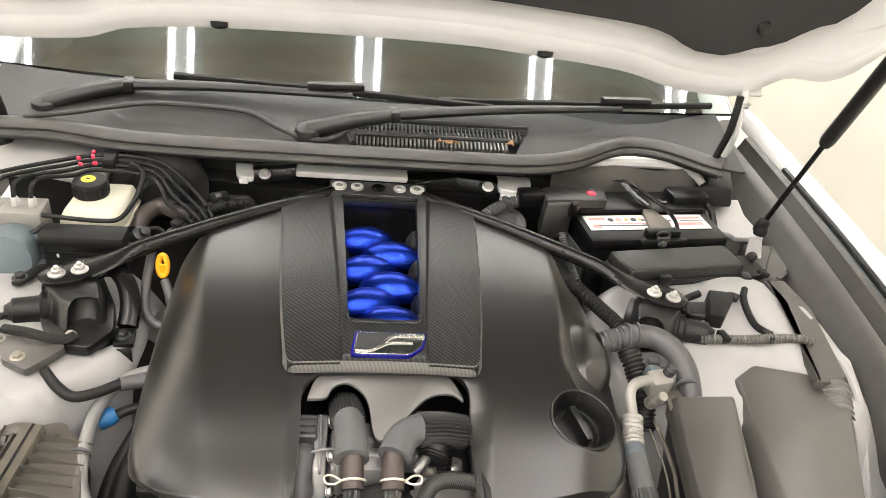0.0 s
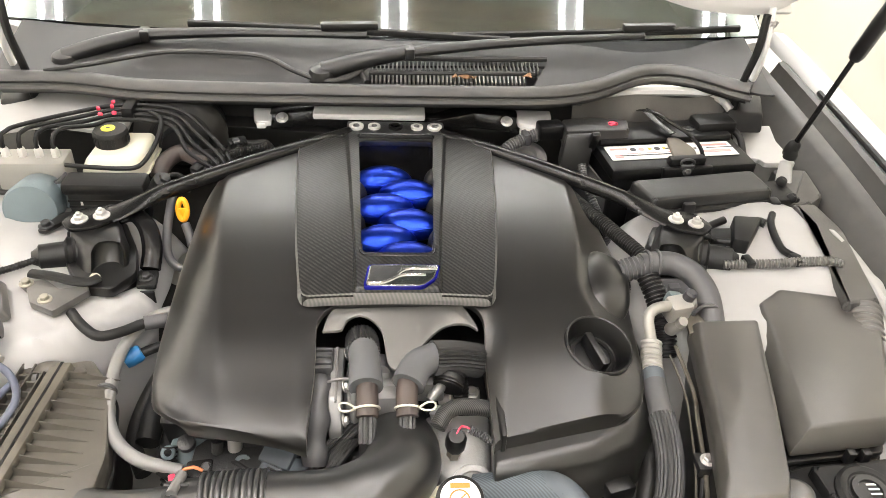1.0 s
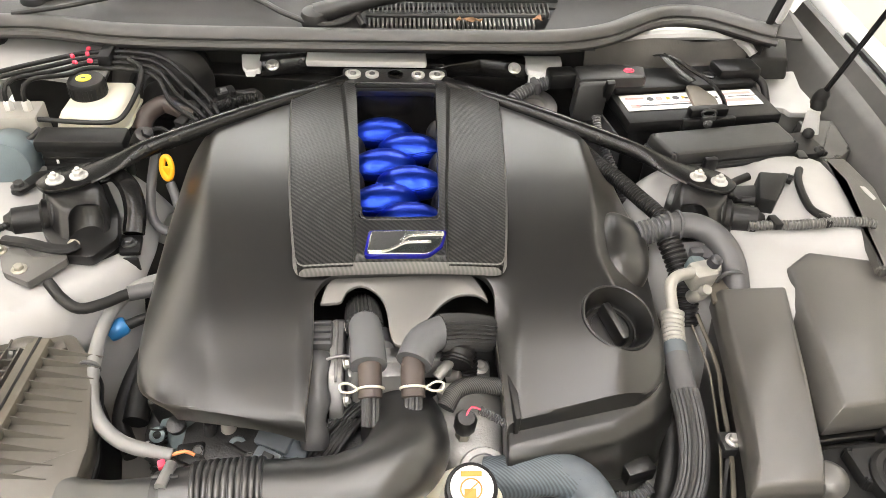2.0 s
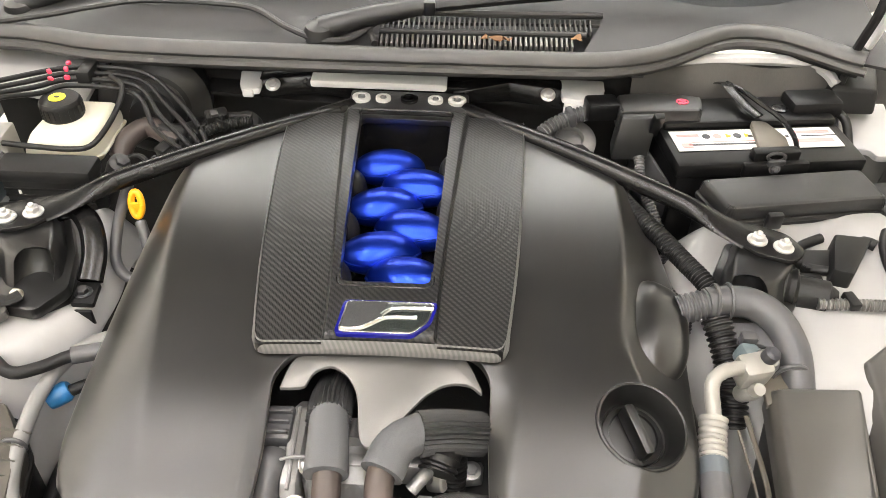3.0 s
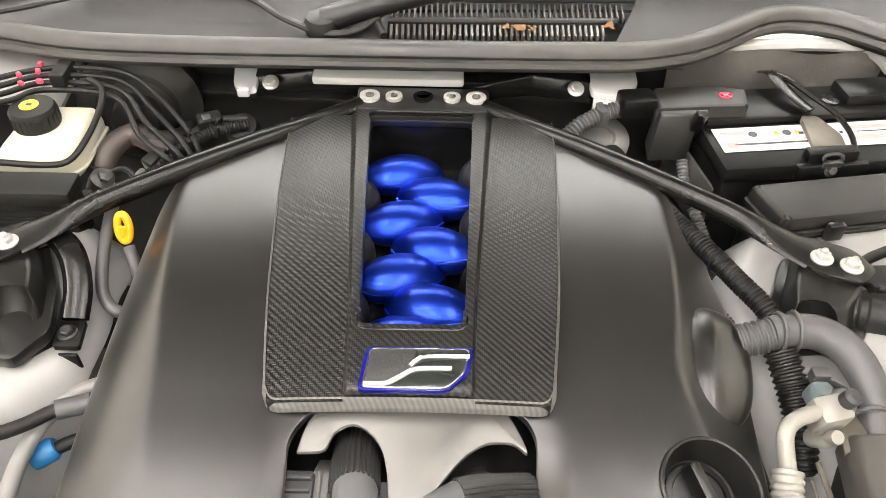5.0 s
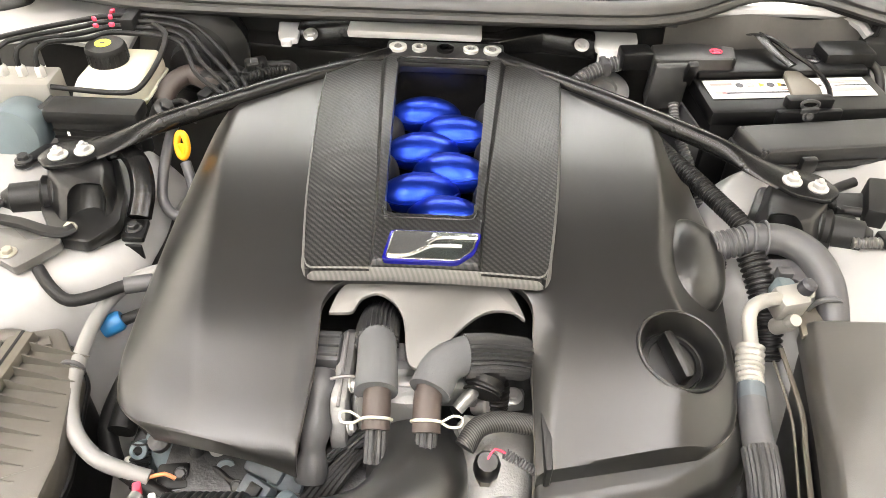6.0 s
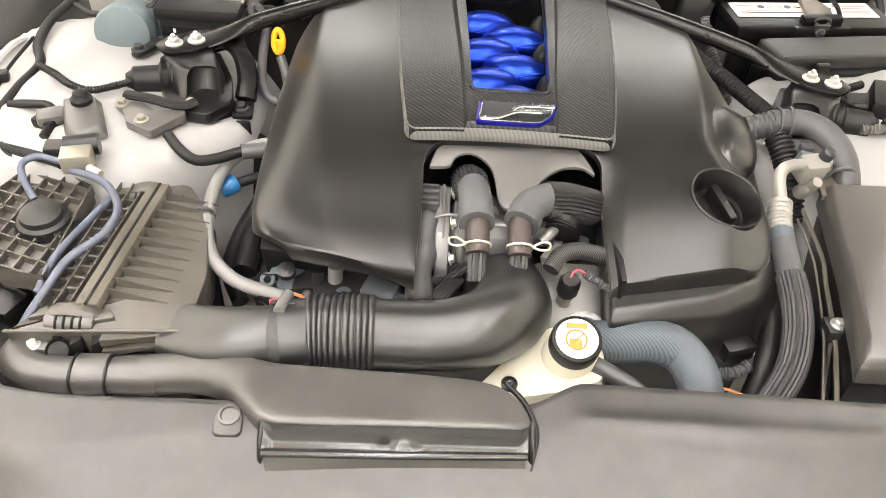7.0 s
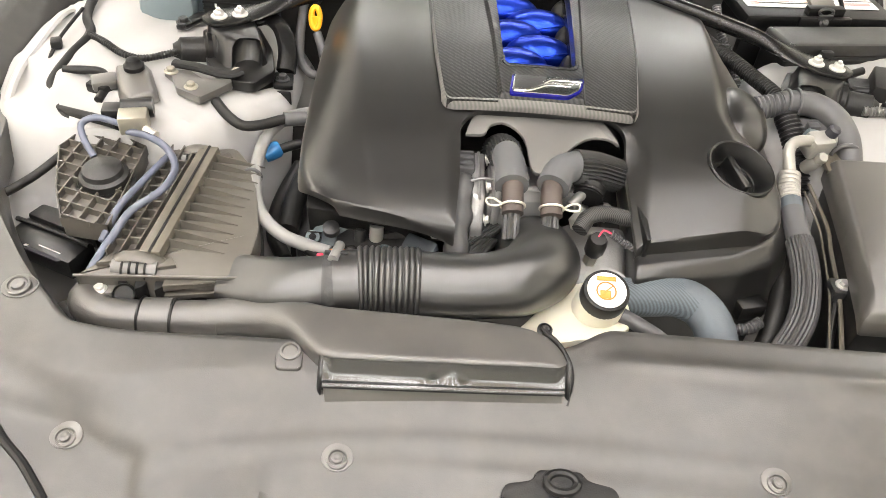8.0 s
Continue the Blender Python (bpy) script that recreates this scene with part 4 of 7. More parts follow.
# lower shield below the cover's front, on the driver's side
shield = part("lower_shield", cut(loft([[(.106, .586, .845), (.17, .588, .845), (.232, .594, .845), (.275, .609, .845), (.301, .632, .845), (.318, .69, .845), (.30, .80, .86), (.12, .80, .86)],
                                        [(.102, .578, .906), (.165, .589, .907), (.222, .600, .908), (.268, .623, .909), (.297, .654, .910), (.316, .705, .911), (.31, .80, .91), (.12, .80, .91)],
                                        [(.104, .588, .919), (.165, .602, .920), (.220, .615, .921), (.262, .640, .922), (.288, .674, .922), (.31, .72, .92), (.31, .80, .92), (.12, .80, .92)]], .005),
                                  [lathe([(.034, -.1), (.034, .1)], (.165, .60, .858), (0, 1, .1), 30)]), SATIN, cover, "matt dark lower front shield")
part("shield_wall", prism([(.111, .605), (.117, .606), (.120, .70), (.112, .756), (.107, .74)], .898, .945, .002), PLASTIC, cover)

# ---- strut brace ----
brace = thing("strut_brace", (0, 1.2, 0.96), "black steel strut brace across the engine bay", "strut brace")
part("centre_plate", box((0, 1.237, .979), (.165, .050, .014), .004), DARKALLOY, brace, "cast alloy centre bracket")
BRACE_RUN = spline([(.078, 1.228, .978), (.104, 1.204, .981), (.140, 1.172, .985), (.20, 1.128, .987), (.27, 1.076, .987), (.33, 1.031, .985), (.368, 1.000, .981), (.400, .976, .978)], .007)
for s in (-1, 1):
    rings = []
    for k, p in enumerate(BRACE_RUN):
        t = k / (len(BRACE_RUN) - 1)
        flat = max(0.0, (t - .78) / .22)
        flat = flat * flat * (3 - 2 * flat)
        half, thick = .0118 + .010 * flat, .0118 - .0085 * flat
        d = (BRACE_RUN[min(k + 1, len(BRACE_RUN) - 1)] - BRACE_RUN[max(k - 1, 0)]).normalized()
        side = d.cross(Vector((0, 0, 1))).normalized()
        n = side.cross(d)
        rings.append([(s * q.x, q.y, q.z) for q in (p + side * half * math.cos(a) + n * thick * math.sin(a) for a in (2 * math.pi * i / 20 for i in range(20)))])
    part("tube", loft(rings), GLOSS, brace, "gloss black tube")
    part("end_plate", prism(round_poly([(s * .360, 1.018), (s * .382, .972), (s * .402, .948), (s * .438, .936), (s * .458, .955), (s * .445, .985), (s * .412, 1.000)], .010), .974, .9805, .002), GLOSS, brace)
    for x, y in ((.432, .959), (.406, .970)):
        bolt(brace, (s * x, y, .981), .0075)
        part("stud", lathe([(.0032, 0), (.0032, .009), (.0022, .010), (0, .010)], (s * x, y, .984), segs=10), STEEL, brace)
    for x, r in ((.066, .0125), (.036, .0105)):
        part("washer", lathe([(r, 0), (r, .004), (r * .62, .0048), (r * .55, .002), (0, .002)], (s * x, 1.236, .986), segs=24), ZINC, brace)
        part("stud", lathe([(r * .45, .001), (r * .4, .004), (r * .2, .005), (0, .003)], (s * x, 1.238, .986), segs=12), ALLOY, brace)
part("bore", lathe([(.012, 0), (.012, .004), (.0085, .005), (.008, -.004), (0, -.004)], (0, 1.237, .986), segs=24), GLOSS, brace)
beam = thing("firewall_beam", (0, 1.28, .95), "black pressed steel beam behind the strut brace", "steel beam")
for s in (-1, 1):
    part("wing", loft([[(s * .06, 1.262, .985), (s * .09, 1.268, .990), (s * .14, 1.285, .994), (s * .215, 1.275, .990), (s * .215, 1.300, .992), (s * .12, 1.305, .998), (s * .06, 1.285, .990)],
                       [(s * .06, 1.262, .965), (s * .09, 1.268, .965), (s * .14, 1.278, .965), (s * .215, 1.262, .965), (s * .215, 1.300, .965), (s * .12, 1.305, .965), (s * .06, 1.285, .965)]], .003), GLOSS, beam)
    bolt(beam, (s * .192, 1.258, .990), .007, (0, -.55, 1))
part("web", box((0, 1.280, .978), (.16, .022, .024), .003), GLOSS, beam)
for s in (-1, 1):
    b = thing("cowl_bracket", (s * .23, 1.27, .9), "white painted bracket at the firewall", "bracket", "white firewall brackets")
    if s < 0:
        part("face", prism(round_poly([(-.210, 1.250), (-.232, 1.246), (-.240, 1.262), (-.246, 1.300), (-.212, 1.300)], .004), .978, .988, .002), WHITE, b)
        part("lug", box((-.226, 1.249, .981), (.016, .008, .012), .003), WHITE, b)
    else:
        part("face", prism(round_poly([(.212, 1.254), (.236, 1.246), (.262, 1.252), (.274, 1.276), (.276, 1.305), (.212, 1.305)], .005), .980, .990, .002), WHITE, b)
        part("flange", prism(round_poly([(.214, 1.240), (.246, 1.236), (.250, 1.250), (.216, 1.256)], .003), .962, .982, .002), WHITE, b)
solo("cowl_crossmember", box((-.045, 1.287, .991), (.192, .050, .012), .004), WHITE, "white painted cowl crossmember", "body panel")

# ---- strut mounts ----
for s in (-1, 1):
    mnt = thing("strut_mount", (s * .41, .92, .88), "black steel strut brace mount with rubber boot", "strut mount", "strut brace mounts")
    lo = [(s * .465, .985), (s * .39, 1.005), (s * .360, .945), (s * .347, .890), (s * .368, .854), (s * .408, .860), (s * .44, .905)]
    hi = [(s * .452, .972), (s * .396, .992), (s * .376, .945), (s * .368, .918), (s * .382, .900), (s * .414, .912), (s * .438, .938)]
    bm = loft([[(x, y, .88) for x, y in lo], [(x, y, .915) for x, y in lo], [(x, y, .974) for x, y in hi]], .004)
    tunnel = lathe([(.0, -.045), (.014, -.040), (.020, -.025), (.021, .02), (.015, .035), (0, .040)], (s * .382, .889, .952), (0, .65, .76), 28)
    part("housing", cut(bm, [tunnel]), PLASTIC, mnt)
    part("base_flange", prism(round_poly([(x + (x - s * .40) * .03, y + (y - .91) * .03) for x, y in lo], .008), .930, .946, .003), PLASTIC, mnt)
    bolt(mnt, (s * .392, .872, .948), .006, (0, -.4, 1), VALVE, washer=1.2)
    part("boot", lathe([(.024, -.02), (.026, .0), (.022, .004), (.024, .010), (.018, .014), (.0175, .045), (.013, .048), (.009, .055)], (s * .435, .932, .945), (s * 1, -.35, .08), 24), RUBBER, mnt)

# ---- air intake ----
intake = thing("intake_tube", (-.15, .54, .88), "satin black air intake tube with ribbed bellows", "intake tube")
INLET = [(-.345, .560, .880, .032, .0190, .42), (-.325, .553, .883, .034, .0210, .46), (-.308, .546, .887, .0345, .0235, .54), (-.295, .542, .891, .0345, .0260, .62), (-.280, .539, .895, .034, .0280, .74), (-.262, .5385, .899, .0335, .0300, .88), (-.24, .539, .903, .033, .0318, 1.0), (-.225, .540, .906, .033, .0328, 1.0)]
part("inlet_pipe", loft([[(x, cy + ry * math.copysign(abs(math.cos(a)) ** p, math.cos(a)), cz + rz * math.copysign(abs(math.sin(a)) ** p, math.sin(a))) for a in (2 * math.pi * k / 48 for k in range(48))] for x, cy, cz, ry, rz, p in INLET]), PIPE, intake, "satin black outlet, square at the box and round at the bellows")
part("mould_line", tube([(-.305, .513, .903), (-.275, .510, .911), (-.240, .512, .917)], .0012, 6, .01), PIPE, intake)
BEL = [(-.222, .540, .907), (-.19, .545, .908), (-.160, .5465, .909), (-.132, .548, .909)]
part("bellows", tube(BEL, lambda q, n: .0355 if q < .026 else .0364 + .0028 * abs(math.sin((q - .026) * math.pi / .0058)) ** .6, 32, .0005), PIPE, intake, "ribbed black rubber bellows")
EL = [(-.134, .548, .909), (-.119, .548, .909), (-.07, .549, .911), (-.025, .562, .912), (.002, .598, .900), (.002, .640, .876), (.0, .68, .852), (-.002, .71, .835)]
part("elbow", tube(EL, lambda q, n: .0345 + .011 * min(1, max(0, (q / n - .25) / .45)), 32, .006, wide=1.03), PIPE, intake, "smooth black elbow")
part("clamp", lathe([(.0325, -.009), (.0348, -.009), (.0354, -.006), (.0348, -.003), (.0348, .003), (.0354, .006), (.0348, .009), (.0325, .009)], (-.222, .5405, .9065), (1, .05, .03), 40), DARKALLOY, intake, "steel hose clamp")
part("clamp_screw", tube([(-.222, .540, .943), (-.218, .568, .938)], .0055, 12, 1, smooth=False), ALLOY, intake)
part("clamp_tab", box((-.220, .552, .9405), (.024, .004, .006), .001), DARKALLOY, intake)
for x, y in ((-.034, .655), (.010, .655)):
    part("hose_pipe", tube([(x, y - .032, .914), (x, y + .01, .952)], .0100, 24, 1, smooth=False, flute=.16), DARKALLOY, intake, "fluted alloy pipe end")

# hoses that plug into the elbow
def breather_hose(name_pts, sleeve_pts, braid_pts, clamp_at, ear):
    h = thing("breather_hose", clamp_at, "brown rubber breather hose in a grey sleeve", "hose", "breather hoses")
    part("hose", tube(name_pts, .0125, 16, .006), BROWNHOSE, h, "brown rubber hose end")
    part("sleeve", tube(sleeve_pts, lambda q, n: .0195 - .002 * q / n, 20, .006), SLEEVE, h, "grey heat sleeve")
    part("braid", tube(braid_pts, .0208, 56, .006, flute=.13), RIBBED, h, "black braided sleeve")
    c = Vector(clamp_at)
    d = (Vector(name_pts[1]) - Vector(name_pts[0])).normalized()
    side = d.cross(Vector((0, 0, 1))).normalized()
    n = side.cross(d)
    part("clamp", tube([c + side * .0135 * math.cos(a) + n * .0135 * math.sin(a) for a in span(0, 2 * math.pi, 21)], .0015, 6, 1, smooth=False), CLAMP, h, "pale spring clamp")
    e = c + side * ear * .013 + n * .004
    part("clamp_ear", tube([e, e + Vector((ear * .010, .004, .004)), e + Vector((ear * .018, .002, .004)), e + Vector((ear * .016, -.006, .003)), e + Vector((ear * .006, -.006, .002)), e], .0013, 6, .003), CLAMP, h)


breather_hose([(-.034, .640, .938), (-.035, .672, .955), (-.037, .70, .960)], [(-.036, .668, .955), (-.038, .70, .960), (-.041, .728, .957)],
              [(-.041, .722, .957), (-.043, .75, .945), (-.045, .79, .915)], (-.034, .648, .943), -1)
breather_hose([(.010, .640, .938), (.010, .668, .953), (.016, .69, .957)], [(.011, .672, .955), (.022, .697, .960), (.044, .715, .957)],
              [(.040, .712, .957), (.066, .720, .950), (.098, .730, .935)], (.010, .648, .943), 1)

# throttle body and the metal parts seen through the notch
thr = thing("throttle_body", (-.06, .70, .84), "cast aluminium throttle body with bolts", "throttle body")
part("plate", loft([[(-.079, .655, .845), (-.079, .745, .845), (-.079, .775, .915), (-.079, .75, .938), (-.079, .672, .935), (-.079, .652, .90)],
                    [(-.062, .655, .845), (-.062, .745, .845), (-.064, .775, .915), (-.064, .75, .938), (-.064, .672, .935), (-.064, .652, .90)]], .003), BRIGHTALLOY, thr)
part("plate_ledge", loft([[(x, y, z) for y, z in ((.660, .905), (.676, .930), (.748, .932), (.748, .924), (.680, .922), (.666, .900))] for x in (-.087, -.079)], .0015), ALLOY, thr)
part("plate_rib", tube([(-.0705, .664, .9365), (-.071, .70, .9395), (-.072, .748, .9405)], .0018, 8, .006), ALLOY, thr, "bright machined rib")
part("tie_rod", tube([(-.100, .692, .928), (-.070, .692, .944), (-.046, .694, .940)], .0017, 10, .004), ALLOY, thr)
part("body", box((-.025, .712, .885), (.075, .075, .09), .012), BRIGHTALLOY, thr)
part("flange", box((.005, .700, .918), (.10, .014, .03), .004), BRIGHTALLOY, thr)
part("motor_cover", tube([(-.093, .622, .880), (-.092, .645, .905), (-.091, .675, .925), (-.090, .705, .930)], lambda q, n: .0135 + .002 * math.sin(q * 160), 16, .004), GREYHOSE, thr, "grey plastic motor cover")
part("connector", box((-.089, .730, .932), (.026, .038, .022), .004), GREYHOSE, thr)
for k in range(3):
    part("ridge", box((-.089, .718 + .011 * k, .944), (.022, .004, .006), .001), GREYHOSE, thr)
part("rear_flange", box((-.050, .718, .905), (.010, .10, .085), .004), BRIGHTALLOY, thr)
part("spring_cover", lathe([(.030, 0), (.030, .010), (.022, .014), (0, .014)], (-.045, .70, .895), (1, 0, .2), 26), BRIGHTALLOY, thr)
part("hose_stub", tube([(-.02, .715, .93), (-.02, .74, .925)], .011, 14, 1, smooth=False), BRIGHTALLOY, thr)
for y, z in ((.668, .870), (.664, .905), (.69, .934), (.745, .932)):
    bolt(thr, (-.062, y, z), .005, (1, 0, .3))
solo("braided_lead", tube([(-.046, .676, .888), (-.060, .664, .884), (-.080, .647, .874), (-.102, .629, .862), (-.125, .612, .850)], .0105, 36, .005, flute=.12), RIBBED, "black braided lead below the throttle body", "braided hose")
solo("coolant_stub_hose", tube([(.068, .740, .920), (.071, .728, .916), (.073, .716, .900), (.072, .708, .880), (.070, .702, .862)], ribbed(.0135, .004, .0005), 20, .0012), RUBBER, "black ribbed hose behind the breather hoses", "hose")
pu = thing("pipe_union", (.05, .71, .88), "bright zinc pipe union with hexagon bolts", "pipe union")
part("elbow", tube([(.036, .724, .922), (.044, .718, .921), (.049, .711, .914), (.051, .704, .902)], .0058, 14, .003), STEEL, pu)
part("collar", lathe([(.0085, -.006), (.0095, -.004), (.0095, .008), (.0078, .010), (0, .010)], (.057, .702, .897), (.9, -.2, .3), 24), STEEL, pu)
part("bracket", loft([[(.078, .706, .880), (.102, .710, .880), (.104, .732, .880), (.080, .730, .880)], [(.080, .708, .891), (.100, .712, .891), (.101, .730, .891), (.082, .728, .891)]], .002), ALLOY, pu)
bolt(pu, (.091, .719, .891), .0062, (0, -.2, 1))
block = thing("engine_block", (0, .8, .5), "dark metal engine block under the cover", "engine")
part("valley", box((0, .86, .80), (.30, .46, .14), .02), DARKALLOY, block)
for s in (-1, 1):
    part("cam_cover", box((s * .20, .90, .80), (.16, .50, .14), .03, (0, s * 22, 0)), DARKALLOY, block)
part("timing_cover", box((.02, .655, .76), (.52, .10, .22), .02), DARKALLOY, block)
part("front_casting", loft([[(.03, .58, .80), (.12, .57, .80), (.13, .68, .80), (.02, .68, .80)], [(.045, .60, .865), (.10, .59, .87), (.11, .68, .90), (.03, .68, .90)]], .01), ALLOY, block)


# ---- air filter box and what lies round it ----
airbox = thing("air_filter_box", (-.40, .64, .78), "dusty black air filter box with ribbed lid", "air filter box")
LID = [(-.490, .530), (-.316, .545), (-.316, .62), (-.340, .725), (-.375, .772), (-.462, .748), (-.466, .560)]
part("lid", prism(round_poly(LID, .010), .865, .902, .004), LIDGREY, airbox, "dusty ribbed plastic lid")
part("lower_body", prism(round_poly([(-.40 + (x + .40) * .95, .64 + (y - .64) * .97) for x, y in LID], .010), .74, .866, .003), DULL, airbox)
part("lid_skirt", prism(round_poly([(-.40 + (x + .40) * 1.04, .64 + (y - .64) * 1.03) for x, y in LID], .010), .862, .870, .002), DULL, airbox)
STRIP_A, STRIP_B = Vector((-.418, .560, .905)), Vector((-.402, .752, .905))
part("spine", loft([[p + Vector((dx, 0, dz)) for dx, dz in ((-.013, 0), (.013, 0), (.011, .010), (-.011, .010))] for p in (STRIP_A, STRIP_B)], .0015), TAN, airbox, "tan flat centre spine")
part("spine_groove", loft([[p + Vector((dx, 0, dz)) for dx, dz in ((-.001, .009), (.002, .009), (.002, .0108), (-.001, .0108))] for p in (STRIP_A, STRIP_B)]), DULL, airbox)
fin = finish("fin", loft([[(0, -.0030, 0), (0, .0030, 0), (0, .0007, .011), (0, -.0007, .011)], [(.060, -.0006, 0), (.060, .0006, 0), (.060, .0003, .0012), (.060, -.0003, .0012)]]), LIDGREY)
rung = finish("rung", box((0, 0, 0), (.014, .0028, .010), .0006, seg=1), LIDGREY)
for k in range(11):
    y = .585 + k * .0155
    x = STRIP_A.lerp(STRIP_B, (y - .56) / .192).x
    shared("fin", fin, airbox, pose(x + .012, y, .9015, 0, 0, -6))
    shared("rung", rung, airbox, pose(x - .024, y, .906, 0, 0, 0))
    shared("rung", rung, airbox, pose(x - .038, y - .003, .905, 0, 0, 0))
for dx in (-.017, -.031, -.045):
    part("rail", loft([[p + Vector((dx + a, 0, b)) for a, b in ((-.0010, -.003), (.0010, -.003), (.0008, .008), (-.0008, .008))] for p in (STRIP_A, STRIP_B)]), LIDGREY, airbox)
for y, w in ((.556, .052), (.748, .046)):
    x = STRIP_A.lerp(STRIP_B, (y - .56) / .192).x - .012
    part("hinge_cap", tube([(x - w * .5, y, .902), (x - w * .3, y, .909), (x, y, .912), (x + w * .3, y, .909), (x + w * .5, y, .902)], .004, 10, .006, wide=2.2), LIDGREY, airbox)
    part("barrel", tube([(x - w * .45, y - .006, .897), (x + w * .45, y - .006, .897)], .0125, 20, 1, smooth=False), DUSTY, airbox)
    for k in range(4):
        part("barrel_rib", tube([(x - .012 + .008 * k, y - .006 + .013 * math.cos(a), .897 + .013 * math.sin(a)) for a in span(0, math.pi, 9)], .0013, 6, 1, smooth=False, up=(1, 0, 0)), DULL, airbox)
    for dx in (-.03, .032):
        part("gusset", prism([(x + dx - .010, y - .010), (x + dx + .010, y - .004), (x + dx + .002, y + .008)], .900, .907, .001), LIDGREY, airbox)
for k, (x, w) in enumerate(((-.442, .012), (-.424, .014), (-.404, .012))):
    part("front_rib", prism([(x - w * .5, .545), (x + w * .5, .545), (x + w * .5, .531), (x - w * .1, .524)], .83, .895, .0015), DULL, airbox)
part("front_ledge", tube([(-.488, .530, .903), (-.40, .536, .904), (-.316, .543, .903)], .0018, 8, .05), LIDGREY, airbox)
for z, y in ((.893, .529), (.879, .527), (.865, .528)):
    part("front_fin", loft([[(-.398, .548, z - .005), (-.398, y, z - .005), (-.398, y, z + .005), (-.398, .548, z + .005)], [(-.326, .548, z + .002), (-.326, .544, z + .002), (-.326, .544, z + .003), (-.326, .548, z + .003)]], .0008), LIDGREY, airbox)

# ribbed resonator plate with its round dome
res = thing("resonator_cover", (-.51, .68, .86), "dusty black ribbed resonator cover with a round dome", "resonator")
RP = [(-.522, .596), (-.470, .590), (-.474, .735), (-.552, .775), (-.572, .722), (-.548, .650)]
part("plate", prism(RP, .893, .913, .003), LIDGREY, res)
for a, b in zip(RP, RP[1:] + RP[:1]):
    part("edge_rib", loft([[(p[0] + dx, p[1], z) for dx, z in ((-.0014, .908), (.0014, .908), (.0008, .9205), (-.0008, .9205))] for p in (a, b)]), LIDGREY, res)


def crossing(poly, p, d):
    """The stretch of the line p + t d that lies inside a convex-ish polygon."""
    ts = []
    for a, b in zip(poly, poly[1:] + poly[:1]):
        ex, ey = b[0] - a[0], b[1] - a[1]
        det = d[0] * -ey + d[1] * ex
        if abs(det) < 1e-9:
            continue
        t = ((a[0] - p[0]) * -ey + (a[1] - p[1]) * ex) / det
        u = (d[0] * (a[1] - p[1]) - d[1] * (a[0] - p[0])) / det
        if 0 <= u <= 1:
            ts.append(t)
    return (min(ts), max(ts)) if len(ts) > 1 else None


for n, d, step in ((9, (math.cos(-.30), math.sin(-.30)), .019), (5, (math.sin(.10), math.cos(.10)), .020)):
    for k in range(n):
        off = (k - (n - 1) / 2) * step
        p = (-.515 - d[1] * off, .680 + d[0] * off)
        seg = crossing(RP, p, d)
        if seg and seg[1] - seg[0] > .01:
            q0, q1 = [(p[0] + d[0] * t, p[1] + d[1] * t, .9155) for t in (seg[0] + .002, seg[1] - .002)]
            side = Vector((-d[1], d[0], 0)) * .0011
            part("rib", loft([[Vector(q) + side * a + Vector((0, 0, b)) for a, b in ((-1.5, -.003), (1.5, -.003), (.8, .0055), (-.8, .0055))] for q in (q0, q1)]), LIDGREY, res)
part("dome", lathe([(.033, .0), (.033, .006), (.028, .008), (.027, .018), (.023, .021), (.0215, .027), (.015, .030), (0, .031)], (-.500, .670, .908), (0, -.05, 1), 36), RELAY, res, "round black dome")
part("dome_ring", lathe([(.0285, .010), (.0300, .012), (.029, .014), (.0265, .012)], (-.500, .670, .905), (0, -.05, 1), 36), PLASTIC, res)

module = thing("control_module", (-.545, .575, .84), "black electronic module with a small printed label", "control module")
part("case", box((-.555, .612, .858), (.095, .040, .028), .004, (0, 0, -22)), PLASTIC, module)
part("sticker", box((-.553, .593, .8695), (.056, .016, .0012), 0, (-25, 0, -22)), INK, module)
for k in range(3):
    part("print_bar", box((-.546, .5955 - .0040 * k, .8718 - .0016 * k), (.030, .0016, .0010), 0, (-25, 0, -22)), LABEL, module)
part("print_mark", box((-.573, .6015, .8712), (.004, .008, .0010), 0, (-25, 0, -22)), LABEL, module)
part("cover_plate", prism([(-.590, .645), (-.500, .610), (-.495, .64), (-.58, .665)], .862, .878, .003), DULL, module)
part("rail", tube([(-.600, .640, .874), (-.550, .622, .874), (-.505, .604, .874)], .003, 8, .02), DULL, module)
horn = thing("horn", (-.50, .52, .83), "round black horn beside the intake", "horn")
part("disc", lathe([(.028, 0), (.030, .008), (.024, .014), (.012, .016), (.010, .022), (0, .022)], (-.497, .505, .848), (-.3, -.4, 1), 24), DULL, horn)
part("bracket", box((-.49, .53, .835), (.012, .05, .02), .002), DULL, horn)

snork = thing("intake_snorkel", (-.38, .50, .86), "dusty black air intake snorkel pipe", "intake snorkel")
part("pipe", tube([(-.472, .556, .860), (-.479, .527, .873), (-.463, .507, .877), (-.430, .502, .877), (-.37, .506, .877), (-.335, .507, .877)], lambda q, n: .0175 + .004 * max(0, (q / n - .7)), 20, .006, wide=1.1), SCUFFED, snork)
part("coupling", tube([(-.412, .5035, .877), (-.383, .5055, .877)], .0192, 28, 1, smooth=False, wide=1.1), SCUFFED, snork, "coupling sleeve")
for x in (-.414, -.381):
    part("band", tube([(x, .504 + .0205 * math.cos(a), .877 + .0188 * math.sin(a)) for a in span(0, 2 * math.pi, 25)], .0016, 8, 1, smooth=False, up=(1, 0, 0)), PLASTIC, snork)
